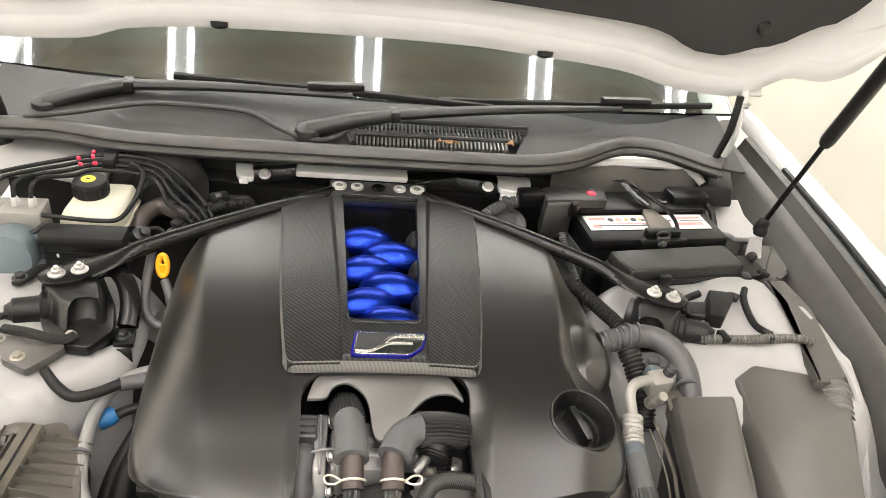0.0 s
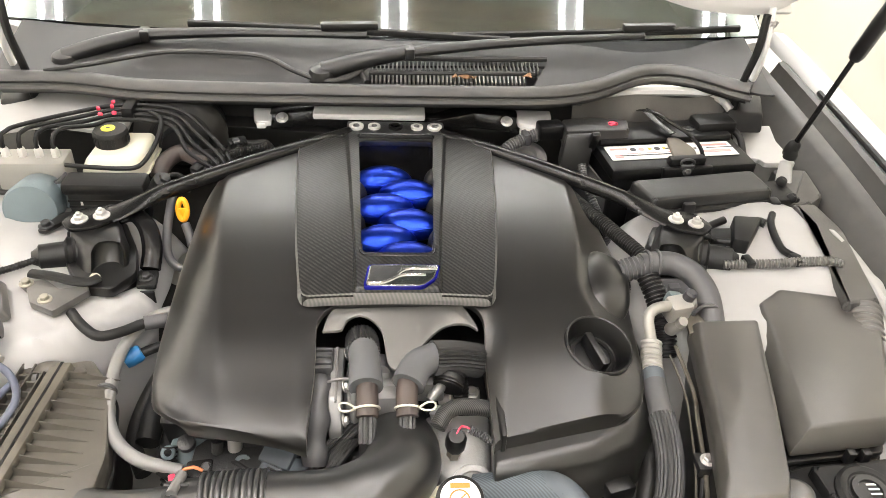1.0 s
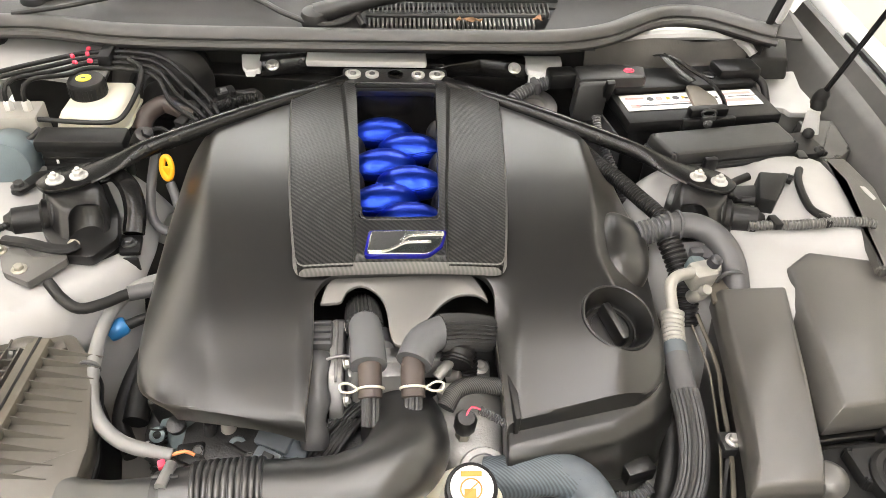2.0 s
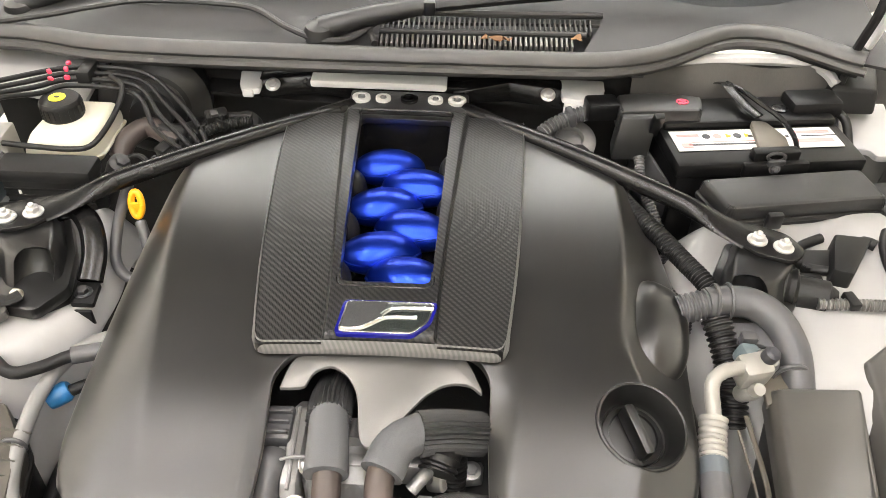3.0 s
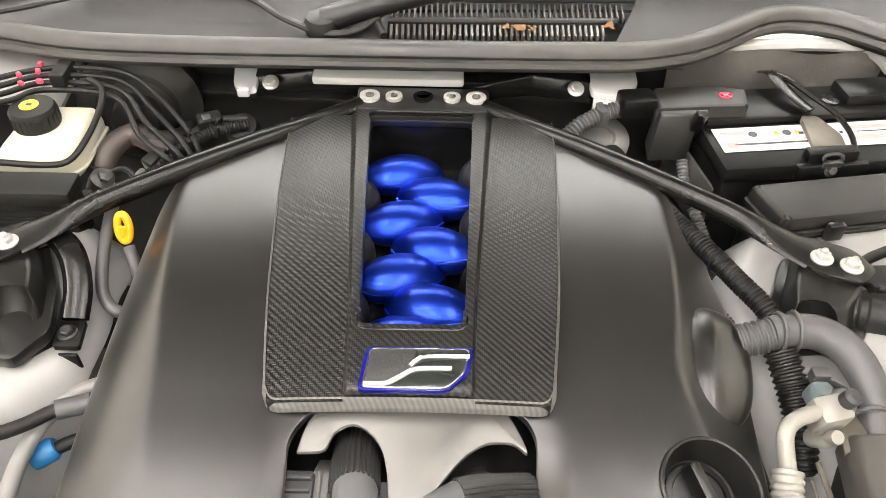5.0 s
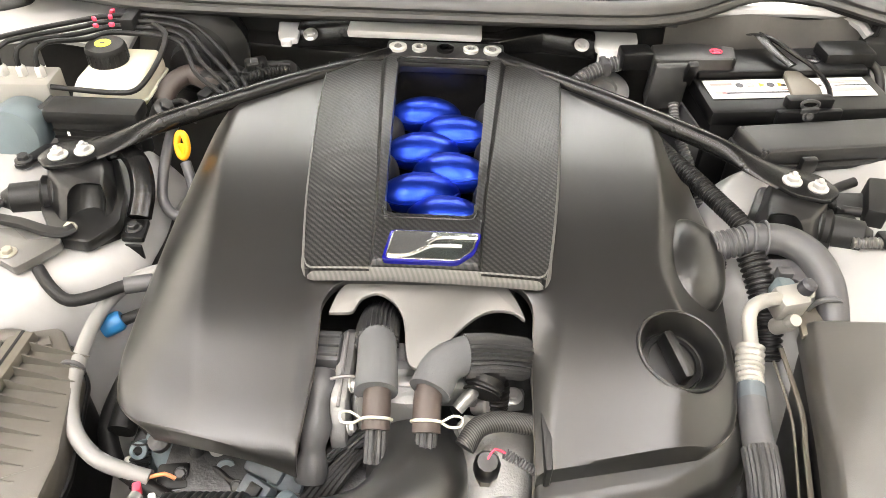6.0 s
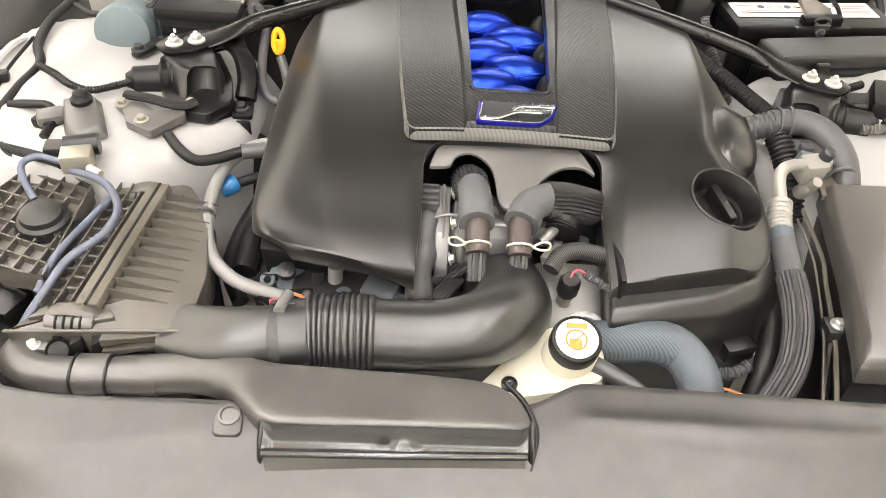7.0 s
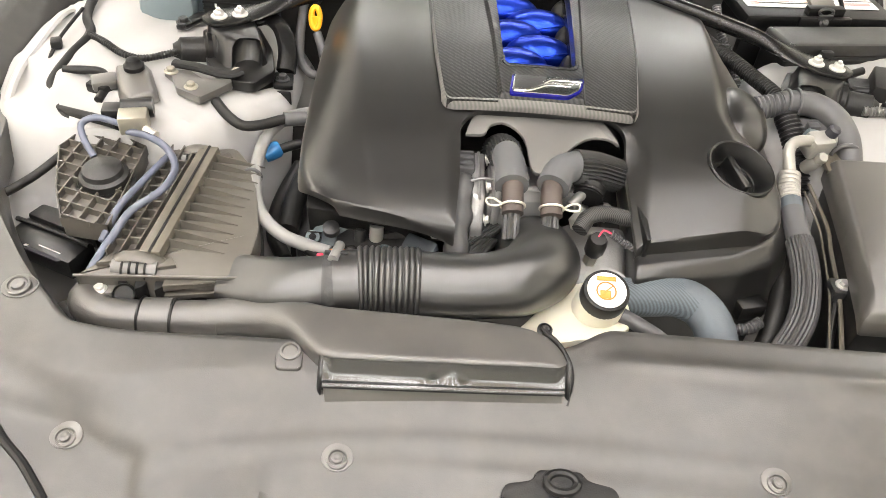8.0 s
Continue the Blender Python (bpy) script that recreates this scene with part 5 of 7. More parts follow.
part("flange", prism(round_poly([(-.482, .520), (-.446, .522), (-.430, .530), (-.432, .540), (-.484, .538)], .006), .878, .889, .002), SCUFFED, snork)
part("port", lathe([(.012, 0), (.011, .003), (.008, -.002), (0, -.003)], (-.436, .521, .889), (.2, -.6, .7), 20), DULL, snork)
part("mouth_ring", tube([(-.474 + .019 * math.cos(a), .546, .857 + .019 * math.sin(a)) for a in span(0, 2 * math.pi, 21)], .003, 8, 1, smooth=False), DUSTY, snork)
bolt(snork, (-.463, .527, .888), .005)

scoop = thing("intake_scoop", (-.10, .44, .90), "black plastic intake scoop on the radiator cover", "intake scoop")
# x, rear, front, bottom, top, squareness, fall to the rear
SCOOP = [(-.350, .5270, .4870, .858, .8965, 1.0, 0), (-.318, .5290, .4885, .862, .9005, .97, 0), (-.290, .5270, .4850, .868, .9065, .90, .001), (-.268, .5210, .4750, .876, .9135, .78, .003),
         (-.250, .5130, .4600, .884, .9200, .64, .006), (-.234, .5060, .4430, .890, .9260, .50, .009), (-.220, .5020, .4320, .890, .9295, .38, .012), (-.205, .5000, .4285, .890, .9305, .30, .012),
         (-.10, .4990, .4330, .889, .9280, .30, .012), (-.04, .4970, .4360, .888, .9265, .30, .012), (-.018, .4930, .4370, .888, .9255, .33, .011), (-.002, .4840, .4372, .887, .9235, .38, .008), (.010, .4700, .4362, .886, .9190, .45, .004), (.017, .4560, .4350, .885, .9120, .6, .0)]


def scoop_ring(x, rear, front, lo, hi, p, fall):
    ring = []
    for k in range(56):
        a = 2 * math.pi * k / 56
        c = math.copysign(abs(math.cos(a)) ** p, math.cos(a))
        s = math.copysign(abs(math.sin(a)) ** p, math.sin(a))
        z = (hi + lo) / 2 + (hi - lo) / 2 * s
        ring.append((x, (rear + front) / 2 + (rear - front) / 2 * c, z - fall * (c + 1) / 2 * max(0.0, s)))
    return ring


SCOOP_X = [q[0] for q in SCOOP]
rings = []
for x in span(SCOOP_X[0], SCOOP_X[-1], 70):
    rings.append(scoop_ring(x, *[lerp(x, [(q[0], q[i]) for q in SCOOP]) for i in range(1, 7)]))
part("upper_shell", loft(rings), SCUFFED, scoop, "dusty top of the scoop flaring from the pipe", 60)


def mouth_at(x, v):
    u = (x + .216) / .226
    top = Vector((0, .4265 + .012 * u, .9265 - .004 * u))
    lip = Vector((0, .409 + .014 * u, .9125 - .006 * u))
    end = min(1.0, (x + .2165) / .008, (.0125 - x) / .008)
    y = top.y + (lip.y - top.y) * v + .004 * (1 - max(0.0, end)) * (1 - v)
    z = lip.z + (top.z - lip.z) * (1 - v) ** 1.9 - .0045 * math.sin(v * math.pi) * max(0.0, end)
    boss = math.exp(-((x + .094) / .011) ** 2) * math.sin(v * math.pi) - .6 * math.exp(-((x + .112) / .007) ** 2) * math.sin(v * math.pi)
    return (x, y, z + .0045 * boss)


bm = bmesh.new()
sheet(span(-.216, .012, 110), span(0, 1, 16), mouth_at, .010, bm)
part("mouth", bm, MOUTH, scoop, "gloss black concave mouth", 60)
part("mouth_lip", tube([(-.215, .4085, .9115), (-.10, .415, .9085), (.011, .4225, .9055)], .0034, 12, .05), MOUTH, scoop)
bm = bmesh.new()
sheet(span(-.214, .009, 30), span(0, 1, 6), lambda x, v: (x + .003 * (1 - v), .398 + .013 * (x + .214) / .223 + .0098 * v + .003 * math.sin((x + .214) / .223 * math.pi) * (1 - v), .890 - .004 * (x + .214) / .223 + .0205 * v), .012, bm)
part("mouth_lower", bm, SCUFFED, scoop, "dusty front face below the mouth")
for x, dy in ((-.2190, .002), (.0140, .015)):
    part("cheek", loft([[(x - .002, .434 + dy * .8, .925), (x - .002, .415 + dy, .913), (x - .002, .402 + dy, .888), (x - .004, .445, .886)], [(x + .003, .434 + dy * .8, .926), (x + .003, .411 + dy, .914), (x + .003, .398 + dy, .888), (x + .003, .445, .886)]], .0022), PLASTIC, scoop)
part("seam_strip", tube([(-.004, .494, .910), (.010, .476, .911), (.020, .452, .907), (.0195, .430, .899), (.015, .415, .894)], .0028, 8, .006), RUBBER, scoop)


def push_pin(at, axis, r=.0095, seat=True, tilt=0):
    p = thing("push_pin", at, "dark plastic push pin in the radiator cover", "push pin", "radiator cover pins")
    if seat:
        cx, cy, cz = at
        part("seat", prism([(cx + r * 1.5 * math.cos(a), cy + .002 + r * 1.3 * math.sin(a)) for a in (2 * math.pi * k / 26 for k in range(26))], cz - .006, lambda x, y: panel_height(x, y) + .0016, .0006), DUSTY, p)
    part("head", lathe([(r, 0), (r * .98, .003), (r * .8, .004), (r * .72, .0022), (r * .55, .0022), (r * .5, .005), (r * .3, .0056), (0, .0045)], at, axis, 24), DUSTY if seat else PLASTIC, p)


push_pin((-.436, .357, panel_height(-.436, .357) + .001), (0, -.15, 1))
push_pin((-.194, .350, panel_height(-.194, .350) + .001), (0, -.15, 1))
push_pin((.204, .354, panel_height(.204, .354) + .001), (0, -.15, 1))
push_pin((-.527, .500, panel_height(-.527, .500) + .002), (0, -.1, 1), .012)
push_pin((-.002, .499, .905), (0, -.1, 1), .008, False)
seat = thing("clip_seat", (-.243, .424, .88), "raised plastic clip seat on the radiator cover", "clip seat")
part("block", prism(round_poly([(-.263, .424), (-.236, .425), (-.237, .445), (-.243, .456), (-.256, .456), (-.264, .446)], .006), .880, lambda x, y: panel_height(x, y) + .0035, .002, .92), PANEL, seat)
part("dimple", lathe([(.0100, -.002), (.0098, .0012), (.0075, .0018), (.0068, -.0004), (0, -.0004)], (-.250, .444, panel_height(-.250, .444) + .0042), (0, -.12, 1), 24), DUSTY, seat)
latch = thing("hood_latch", (.006, .336, .86), "black hood latch in the radiator cover opening", "hood latch")
LY = .335
part("surround", prism(round_poly([(-.05, LY - .010), (.06, LY - .008), (.055, LY + .005), (.03, LY + .010), (.025, LY + .018), (-.015, LY + .018), (-.02, LY + .008), (-.045, LY + .004)], .006), .860, lambda x, y: panel_height(x, y) + .004, .002), DULL, latch)
part("striker_ring", tube([(.006 + .014 * math.cos(a), LY + .006 + .010 * math.sin(a), panel_height(.006, LY) + .007) for a in span(0, 2 * math.pi, 17)], .004, 8, 1, smooth=False), RUBBER, latch)

# ---- coolant ----
tank = thing("coolant_tank", (.03, .54, .78), "cream translucent coolant tank with black cap", "coolant tank")
CT = [(-.050, .500), (-.006, .545), (.030, .578), (.062, .592), (.098, .560), (.094, .520), (.04, .500)]
part("body", prism(round_poly(CT, .012), .78, lambda x, y: .868 + .025 * ease((x + .05) / .09), .003), CREAM, tank)
CAPA = Vector((.0, -.30, 1)).normalized()
part("neck", lathe([(.028, -.035), (.027, -.01), (.025, .0)], (.062, .545, .912), CAPA, 26), CREAM, tank)
capo = part("cap", lathe([(.0245, -.018), (.025, -.014), (.025, .001), (.0240, .004), (.0214, .005), (.0210, .004), (0, .004)], (.062, .541, .925), CAPA, 36), RUBBER, tank, "black cap with warning disc")
cap_q = Matrix.Translation(Vector((.062, .541, .925)) + CAPA * .0045) @ Vector((0, 0, 1)).rotation_difference(CAPA).to_matrix().to_4x4()


def disc_print(name, bm, mat_, parent):
    bmesh.ops.transform(bm, matrix=cap_q, verts=bm.verts)
    return part(name, bm, mat_, parent)


disc_print("disc", lathe([(.0208, 0), (.0204, .001), (0, .001)], segs=30), LABEL, capo)
disc_print("print_bar", box((0, .0125, .0015), (.020, .005, .0008), 0), ORANGE, capo)
disc_print("print_bar", box((-.002, -.006, .0015), (.011, .009, .0008), 0), ORANGE, capo)
disc_print("print_ring", tube([(.010 * math.cos(a) - .001, .010 * math.sin(a) - .002, .0018) for a in span(0, 2 * math.pi, 21)], .0008, 6, 1, smooth=False), ORANGE, capo)
disc_print("print_bar", box((-.001, -.002, .0022), (.018, .0012, .0008), 0, (0, 0, 40)), ORANGE, capo)
solo("overflow_hose", tube([(.085, .538, .895), (.105, .525, .893), (.13, .51, .885), (.15, .49, .86)], .0085, 12), GREYHOSE, "grey coolant overflow hose", "hose")

rad = thing("radiator_hose", (.17, .55, .82), "blue-grey upper radiator hose with braided sleeve", "hose")
RH = [(.085, .585, .872), (.12, .580, .882), (.152, .578, .888), (.176, .570, .886), (.194, .548, .874), (.201, .515, .850), (.202, .48, .82)]
part("hose", tube(RH, lambda q, n: .0205 + .002 * math.sin(q / n * math.pi), 26, .005), RADHOSE, rad)
part("sleeve", tube(RH[:4], .0224, 30, .005), KNIT, rad, "knitted hose sleeve")
part("clamp", tube([(.201 + .024 * math.cos(a), .513 + .01 * math.sin(a), .848 + .022 * math.sin(a)) for a in span(0, 2 * math.pi, 19)], .003, 8, 1, smooth=False), CLAMP, rad)

# ---- driver's side of the engine ----
ac = thing("air_conditioning_line", (.32, .76, .80), "silver and black air conditioning line with braided hose", "pipe")
part("fitting", tube([(.318, .752, .938), (.316, .778, .960), (.328, .790, .966), (.352, .800, .962)], .0072, 14, .005), FITTING, ac, "cast alloy elbow")
part("block", box((.362, .803, .955), (.032, .026, .030), .005, (10, 0, 15)), FITTING, ac)
part("valve_stem", lathe([(.009, -.030), (.009, -.008), (.0065, -.004), (.0075, .002), (.006, .008), (0, .008)], (.364, .786, .945), (.1, -.5, .8), 18), FITTING, ac)
part("valve_cap", lathe([(.008, 0), (.008, .010), (.005, .013), (0, .013)], (.374, .806, .97), (.2, -.2, 1), 14), INK, ac)
part("ferrule", tube([(.318, .756, .938), (.314, .735, .930), (.311, .716, .927)], lambda q, n: .0122 + .0014 * (1 if (q / .006) % 1 < .5 else 0), 20, .002), FITTING, ac, "pale crimped ferrule")
part("band", tube([(.311, .716, .927), (.309, .700, .925)], .0135, 18, 1, smooth=False), RADHOSE, ac)
part("grey_sleeve", tube([(.309, .700, .925), (.307, .675, .922), (.306, .650, .918)], .0140, 18, .01), GREYHOSE, ac)
part("braided_hose", tube([(.306, .655, .918), (.306, .625, .910), (.302, .590, .898), (.290, .555, .880), (.262, .520, .852), (.24, .50, .82)], .0158, 44, .006, flute=.08), RIBBED, ac, "black braided hose")
part("bracket", prism([(.375, .775), (.402, .79), (.405, .825), (.38, .82)], .930, .936, .001), TAN, ac)

elbow = thing("vent_pipe", (.36, .87, .92), "grey plastic vent pipe with corrugated end", "pipe")
part("corrugated_end", tube([(.306, .884, .952), (.322, .886, .956), (.338, .888, .960)], ribbed(.0155, .006, .0009), 22, .0015), GREYHOSE, elbow)
part("pipe", tube([(.336, .888, .960), (.355, .890, .962), (.382, .888, .962), (.404, .870, .958), (.415, .840, .948), (.416, .808, .930), (.413, .775, .905)], .0168, 22, .005), GREYHOSE, elbow)
for p0 in ((.344, .889, .961), (.358, .890, .962)):
    part("collar", tube([(p0[0], p0[1] + .0185 * math.cos(a), p0[2] + .0185 * math.sin(a)) for a in span(0, 2 * math.pi, 19)], .0022, 8, 1, smooth=False, up=(1, 0, 0)), GREYHOSE, elbow)
part("bend_collar", tube([(.409 + .0185 * math.cos(a), .812, .934 + .0185 * math.sin(a)) for a in span(0, 2 * math.pi, 19)], .003, 8, 1, smooth=False), GREYHOSE, elbow)
part("bracket", loft([[(.335, .868, .945), (.395, .872, .945), (.400, .835, .94), (.385, .845, .94), (.340, .85, .94)], [(.335, .868, .952), (.395, .872, .952), (.400, .835, .947), (.385, .845, .947), (.340, .85, .947)]], .002), GREYHOSE, elbow)
part("latch_clip", box((.371, .846, .952), (.016, .012, .014), .002), GREYHOSE, elbow)
hs2 = solo("vent_hose", tube([(.345, .875, .95), (.352, .85, .935), (.358, .82, .915), (.36, .79, .88)], ribbed(.0145, .006, .0012), 18, .0015), RUBBER, "black corrugated hose below the vent pipe", "hose")
valve = thing("purge_valve", (.375, .82, .92), "teal plastic connector on the pipe bracket", "valve")
part("body", box((.366, .828, .948), (.022, .018, .022), .005, (0, 15, 10)), TEAL, valve)
part("ball", lathe([(.004, -.012), (.011, -.005), (.013, .003), (.010, .011), (.003, .014)], (.381, .818, .95), (0, -.3, 1), 18), ALLOY, valve)

for nm, pts, r in (("wiring_conduit", [(.262, 1.10, .955), (.284, 1.055, .952), (.306, 1.012, .952), (.330, .965, .950), (.350, .928, .946), (.362, .895, .93), (.366, .86, .90)], .0108),
                   ("wiring_conduit", [(.252, 1.08, .93), (.275, 1.03, .925), (.300, .975, .92), (.325, .93, .915), (.335, .88, .90)], .006),
                   ("wiring_conduit", [(.297, 1.12, .985), (.300, 1.09, .965), (.315, 1.06, .94), (.33, 1.03, .91), (.335, 1.0, .88)], .0062)):
    solo(nm, tube(pts, ribbed(r, .0042, .0006), 16, .0011), RUBBER if r > .0086 else GREYHOSE, "corrugated plastic wiring conduit beside the engine", "conduit", "corrugated conduits")

# battery
BY = 7.0
bat = thing("battery", (.465, 1.20, .80), "black car battery with a white and red label", "battery")
def bpos(u, v, z):
    m = pose(.466, 1.206, 0, 0, 0, BY)
    return m @ Vector((u, v, z))
part("case", box((.466, 1.206, .875), (.248, .144, .17), .006, (0, 0, BY)), MATTE, bat)
part("lid", box((.466, 1.206, .966), (.254, .150, .022), .005, (0, 0, BY)), MATTE, bat)
part("lid_step", box(tuple(bpos(.0, .0395, .981)), (.242, .066, .014), .005, (0, 0, BY)), MATTE, bat)
lab = part("label", box(tuple(bpos(-.004, -.022, .9785)), (.226, .046, .0012), .0002, (0, 0, BY)), LABEL, bat, "white label with red print")
for u, v, w, h, mt in ((-.095, -.037, .03, .005, PINK), (.075, -.036, .055, .006, PINK), (.075, -.056, .05, .008, PINK), (-.05, -.059, .10, .003, INK), (-.05, -.053, .09, .0016, PINK), (-.102, -.060, .014, .010, PINK),
                       (.04, -.045, .004, .004, INK), (-.01, -.042, .006, .004, INK), (.085, -.045, .05, .0016, INK)):
    part("print_bar", box(tuple(bpos(u, v + .026, .9795)), (w, h, .0006), 0, (0, 0, BY)), mt, lab)
for u, mt in ((-.070, INK), (-.055, PINK), (-.040, YELLOW), (-.027, INK), (-.014, YELLOW)):
    part("print_mark", lathe([(.0055, 0), (.0055, .0007), (0, .0007)], bpos(u, -.014, .979), segs=3 if mt is YELLOW else 14), mt, lab)
for u in (-.03, .02):
    part("vent_plug", lathe([(.011, 0), (.011, .003), (.008, .004), (0, .003)], bpos(u + .08, .035, .987), segs=20), GLOSS, bat)
cl = thing("battery_clamp", (.45, 1.15, .97), "black steel battery hold-down bar", "battery clamp")
part("strap", tube([(.438, 1.300, .996), (.441, 1.280, 1.006), (.448, 1.258, 1.004), (.460, 1.232, .999), (.472, 1.212, .996)], .0018, 10, .008, wide=4.5), GLOSS, cl, "black steel strap")
part("edge_rod", tube([(.446, 1.290, 1.002), (.460, 1.262, 1.006), (.480, 1.232, 1.002), (.498, 1.206, .998), (.507, 1.172, .992), (.506, 1.148, .986)], .0034, 8, .008), GLOSS, cl)
part("plate", prism(round_poly([(.462, 1.212), (.482, 1.212), (.500, 1.176), (.498, 1.152), (.458, 1.150)], .006), .981, lambda x, y: .986 + .05 * (y - 1.15), .001), TAN, cl, "worn brown steel clamp plate")
part("bracket", box((.477, 1.143, .982), (.062, .016, .016), .003, (0, 0, BY)), MATTE, cl)
part("foot", box((.477, 1.131, .968), (.088, .010, .020), .003, (0, 0, BY)), MATTE, cl)
part("loop", tube([(.474 + .011 * math.cos(t), 1.130, .986 + .006 * math.sin(t)) for t in span(0, 2 * math.pi, 17)], .0022, 8, 1, smooth=False), DARKALLOY, cl)
part("tab", box((.474, 1.128, .974), (.024, .004, .020), .002, (15, 0, BY)), DARKALLOY, cl)
bolt(cl, (.474, 1.125, .972), .005, (0, -1, .4), DARKALLOY)
tc = thing("terminal_cover", (.33, 1.20, .95), "grey plastic battery terminal cover with a red mark", "terminal cover")
part("cover", prism(round_poly([(.282, 1.198), (.394, 1.208), (.400, 1.246), (.345, 1.254), (.284, 1.244)], .006), .968, 1.004, .004), RELAY, tc)
part("drop", loft([[(.276, 1.176, .940), (.326, 1.180, .940), (.330, 1.215, .940), (.280, 1.215, .940)], [(.284, 1.190, 1.000), (.334, 1.194, 1.000), (.338, 1.222, 1.000), (.286, 1.222, 1.000)]], .004), RELAY, tc)
part("latch", box((.330, 1.190, .990), (.014, .010, .040), .002, (20, 0, 8)), PLASTIC, tc)
part("mark", box((.370, 1.228, 1.0045), (.016, .003, .0012), 0, (0, 0, 50)), RED, tc, "red printed cross")
part("mark", box((.370, 1.228, 1.0050), (.016, .003, .0012), 0, (0, 0, -40)), RED, tc, "red printed cross")
part("mark_ring", tube([(.370 + .008 * math.cos(a), 1.228 + .006 * math.sin(a), 1.005) for a in span(0, 2 * math.pi, 17)], .0009, 6, 1, smooth=False), RED, tc)
part("neck", box((.262, 1.226, .992), (.044, .032, .026), .005, (0, 0, 8)), MATTE, tc)
solo("battery_cable", tube([(.258, 1.226, .986), (.236, 1.224, .982), (.214, 1.218, .976), (.192, 1.208, .968), (.176, 1.196, .958)], ribbed(.0098, .005, .0010), 18, .0013), GREYHOSE, "corrugated battery cable conduit", "conduit")
solo("cable_clip", box((.222, 1.221, .979), (.010, .024, .022), .003, (0, -12, 12)), GREYHOSE, "grey clip round the cable conduit", "cable clip")
tc2 = thing("terminal_cover", (.56, 1.27, .96), "dark plastic cover on the negative terminal", "terminal cover")
part("cover", box((.560, 1.262, .990), (.075, .045, .026), .008, (0, 0, BY)), MATTE, tc2)
part("cable", tube([(.59, 1.26, .985), (.607, 1.245, .975), (.612, 1.22, .95)], .006, 10), RUBBER, tc2)
solo("tray_plate", loft([[(.322, 1.250, .86), (.326, 1.250, .86), (.356, 1.128, .86), (.352, 1.128, .86)], [(.318, 1.244, .945), (.322, 1.244, .945), (.352, 1.132, .935), (.348, 1.132, .935)]], .001), GREYHOSE, "grey side plate of the battery tray", "battery tray")
solo("battery_tray", box((.47, 1.195, .78), (.28, .19, .05), .005, (0, 0, BY)), DULL, "black plastic battery tray", "battery tray")
solo("rubber_mat", sheet(span(.315, .615, 24), span(0, 1, 6), lambda x, t: (x, 1.300 + .012 * t + .05 * (x - .46), .945 + .073 * t + .004 * math.sin(40 * x + 3 * t)), .004), RUBBERMAT, "grey dusty rubber mat hanging behind the battery", "rubber mat")
solo("apron_flange", tube([(.36, 1.318, 1.018), (.50, 1.33, 1.02), (.58, 1.325, 1.016), (.605, 1.30, 1.0)], .008, 8, .02, wide=1.3), SHADED_WHITE, "white painted body flange behind the battery", "body panel")

rb = thing("relay_box", (.49, 1.07, .84), "dusty black relay box with a stepped lid", "relay box")
RL = [(.372, 1.098), (.393, 1.036), (.602, 1.072), (.590, 1.136)]
part("lid", prism(round_poly(RL, .008), .952, .972, .005, .97), RELAY, rb)
part("lid_rim", prism(round_poly([(.49 + (x - .49) * 1.02, 1.08 + (y - 1.08) * 1.08) for x, y in RL], .008), .946, .953, .002), PLASTIC, rb)
part("case", prism(round_poly([(.49 + (x - .49) * .97, 1.08 + (y - 1.08) * .90) for x, y in RL], .006), .83, .948, .003), PLASTIC, rb)
part("latch", box((.452, 1.037, .957), (.02, .010, .022), .003, (0, 0, 8)), PLASTIC, rb)
part("latch", box((.605, 1.07, .945), (.016, .02, .02), .003), PLASTIC, rb)
for k, (x, y, z) in enumerate(((.635, 1.12, .955), (.640, 1.085, .945))):
    part("rubber_mount", lathe([(.008, 0), (.009, .005), (.007, .010), (.004, .012), (0, .011)], (x, y, z), (.2, -.3, 1), 18), RUBBER, rb)
part("bracket", box((.625, 1.105, .945), (.05, .06, .012), .003, (0, 0, 10)), RUBBER, rb)
for k in range(4):
    solo("connector", box((.355 + .012 * k, 1.03 - .012 * k, .90 - .01 * k), (.026, .022, .03), .003, (15, 0, 30 + 10 * k)), (TEAL, DULL, PLASTIC, DULL)[k], "dark wiring connector beside the relay box", "connector", "wiring connectors")

# hood strut bracket
hb = thing("strut_bracket", (.66, 1.16, .90), "white painted gas strut bracket", "bracket")
part("plate", prism(round_poly([(.610, 1.246), (.636, 1.335), (.712, 1.345), (.698, 1.282), (.700, 1.240), (.700, 1.200), (.644, 1.200), (.640, 1.215), (.615, 1.218)], .005), .938, .948, .002), SHADED_WHITE, hb, "white painted inner panel")
part("upright", loft([[(.640, 1.140, .90), (.668, 1.120, .90), (.676, 1.126, .90), (.650, 1.150, .90)], [(.644, 1.160, .975), (.660, 1.150, .978), (.666, 1.156, .978), (.652, 1.168, .975)]], .003), SHADED_WHITE, hb)
part("stud", lathe([(.011, 0), (.012, .008), (.009, .018), (0, .018)], (.655, 1.152, .985), segs=16), RUBBER, hb)

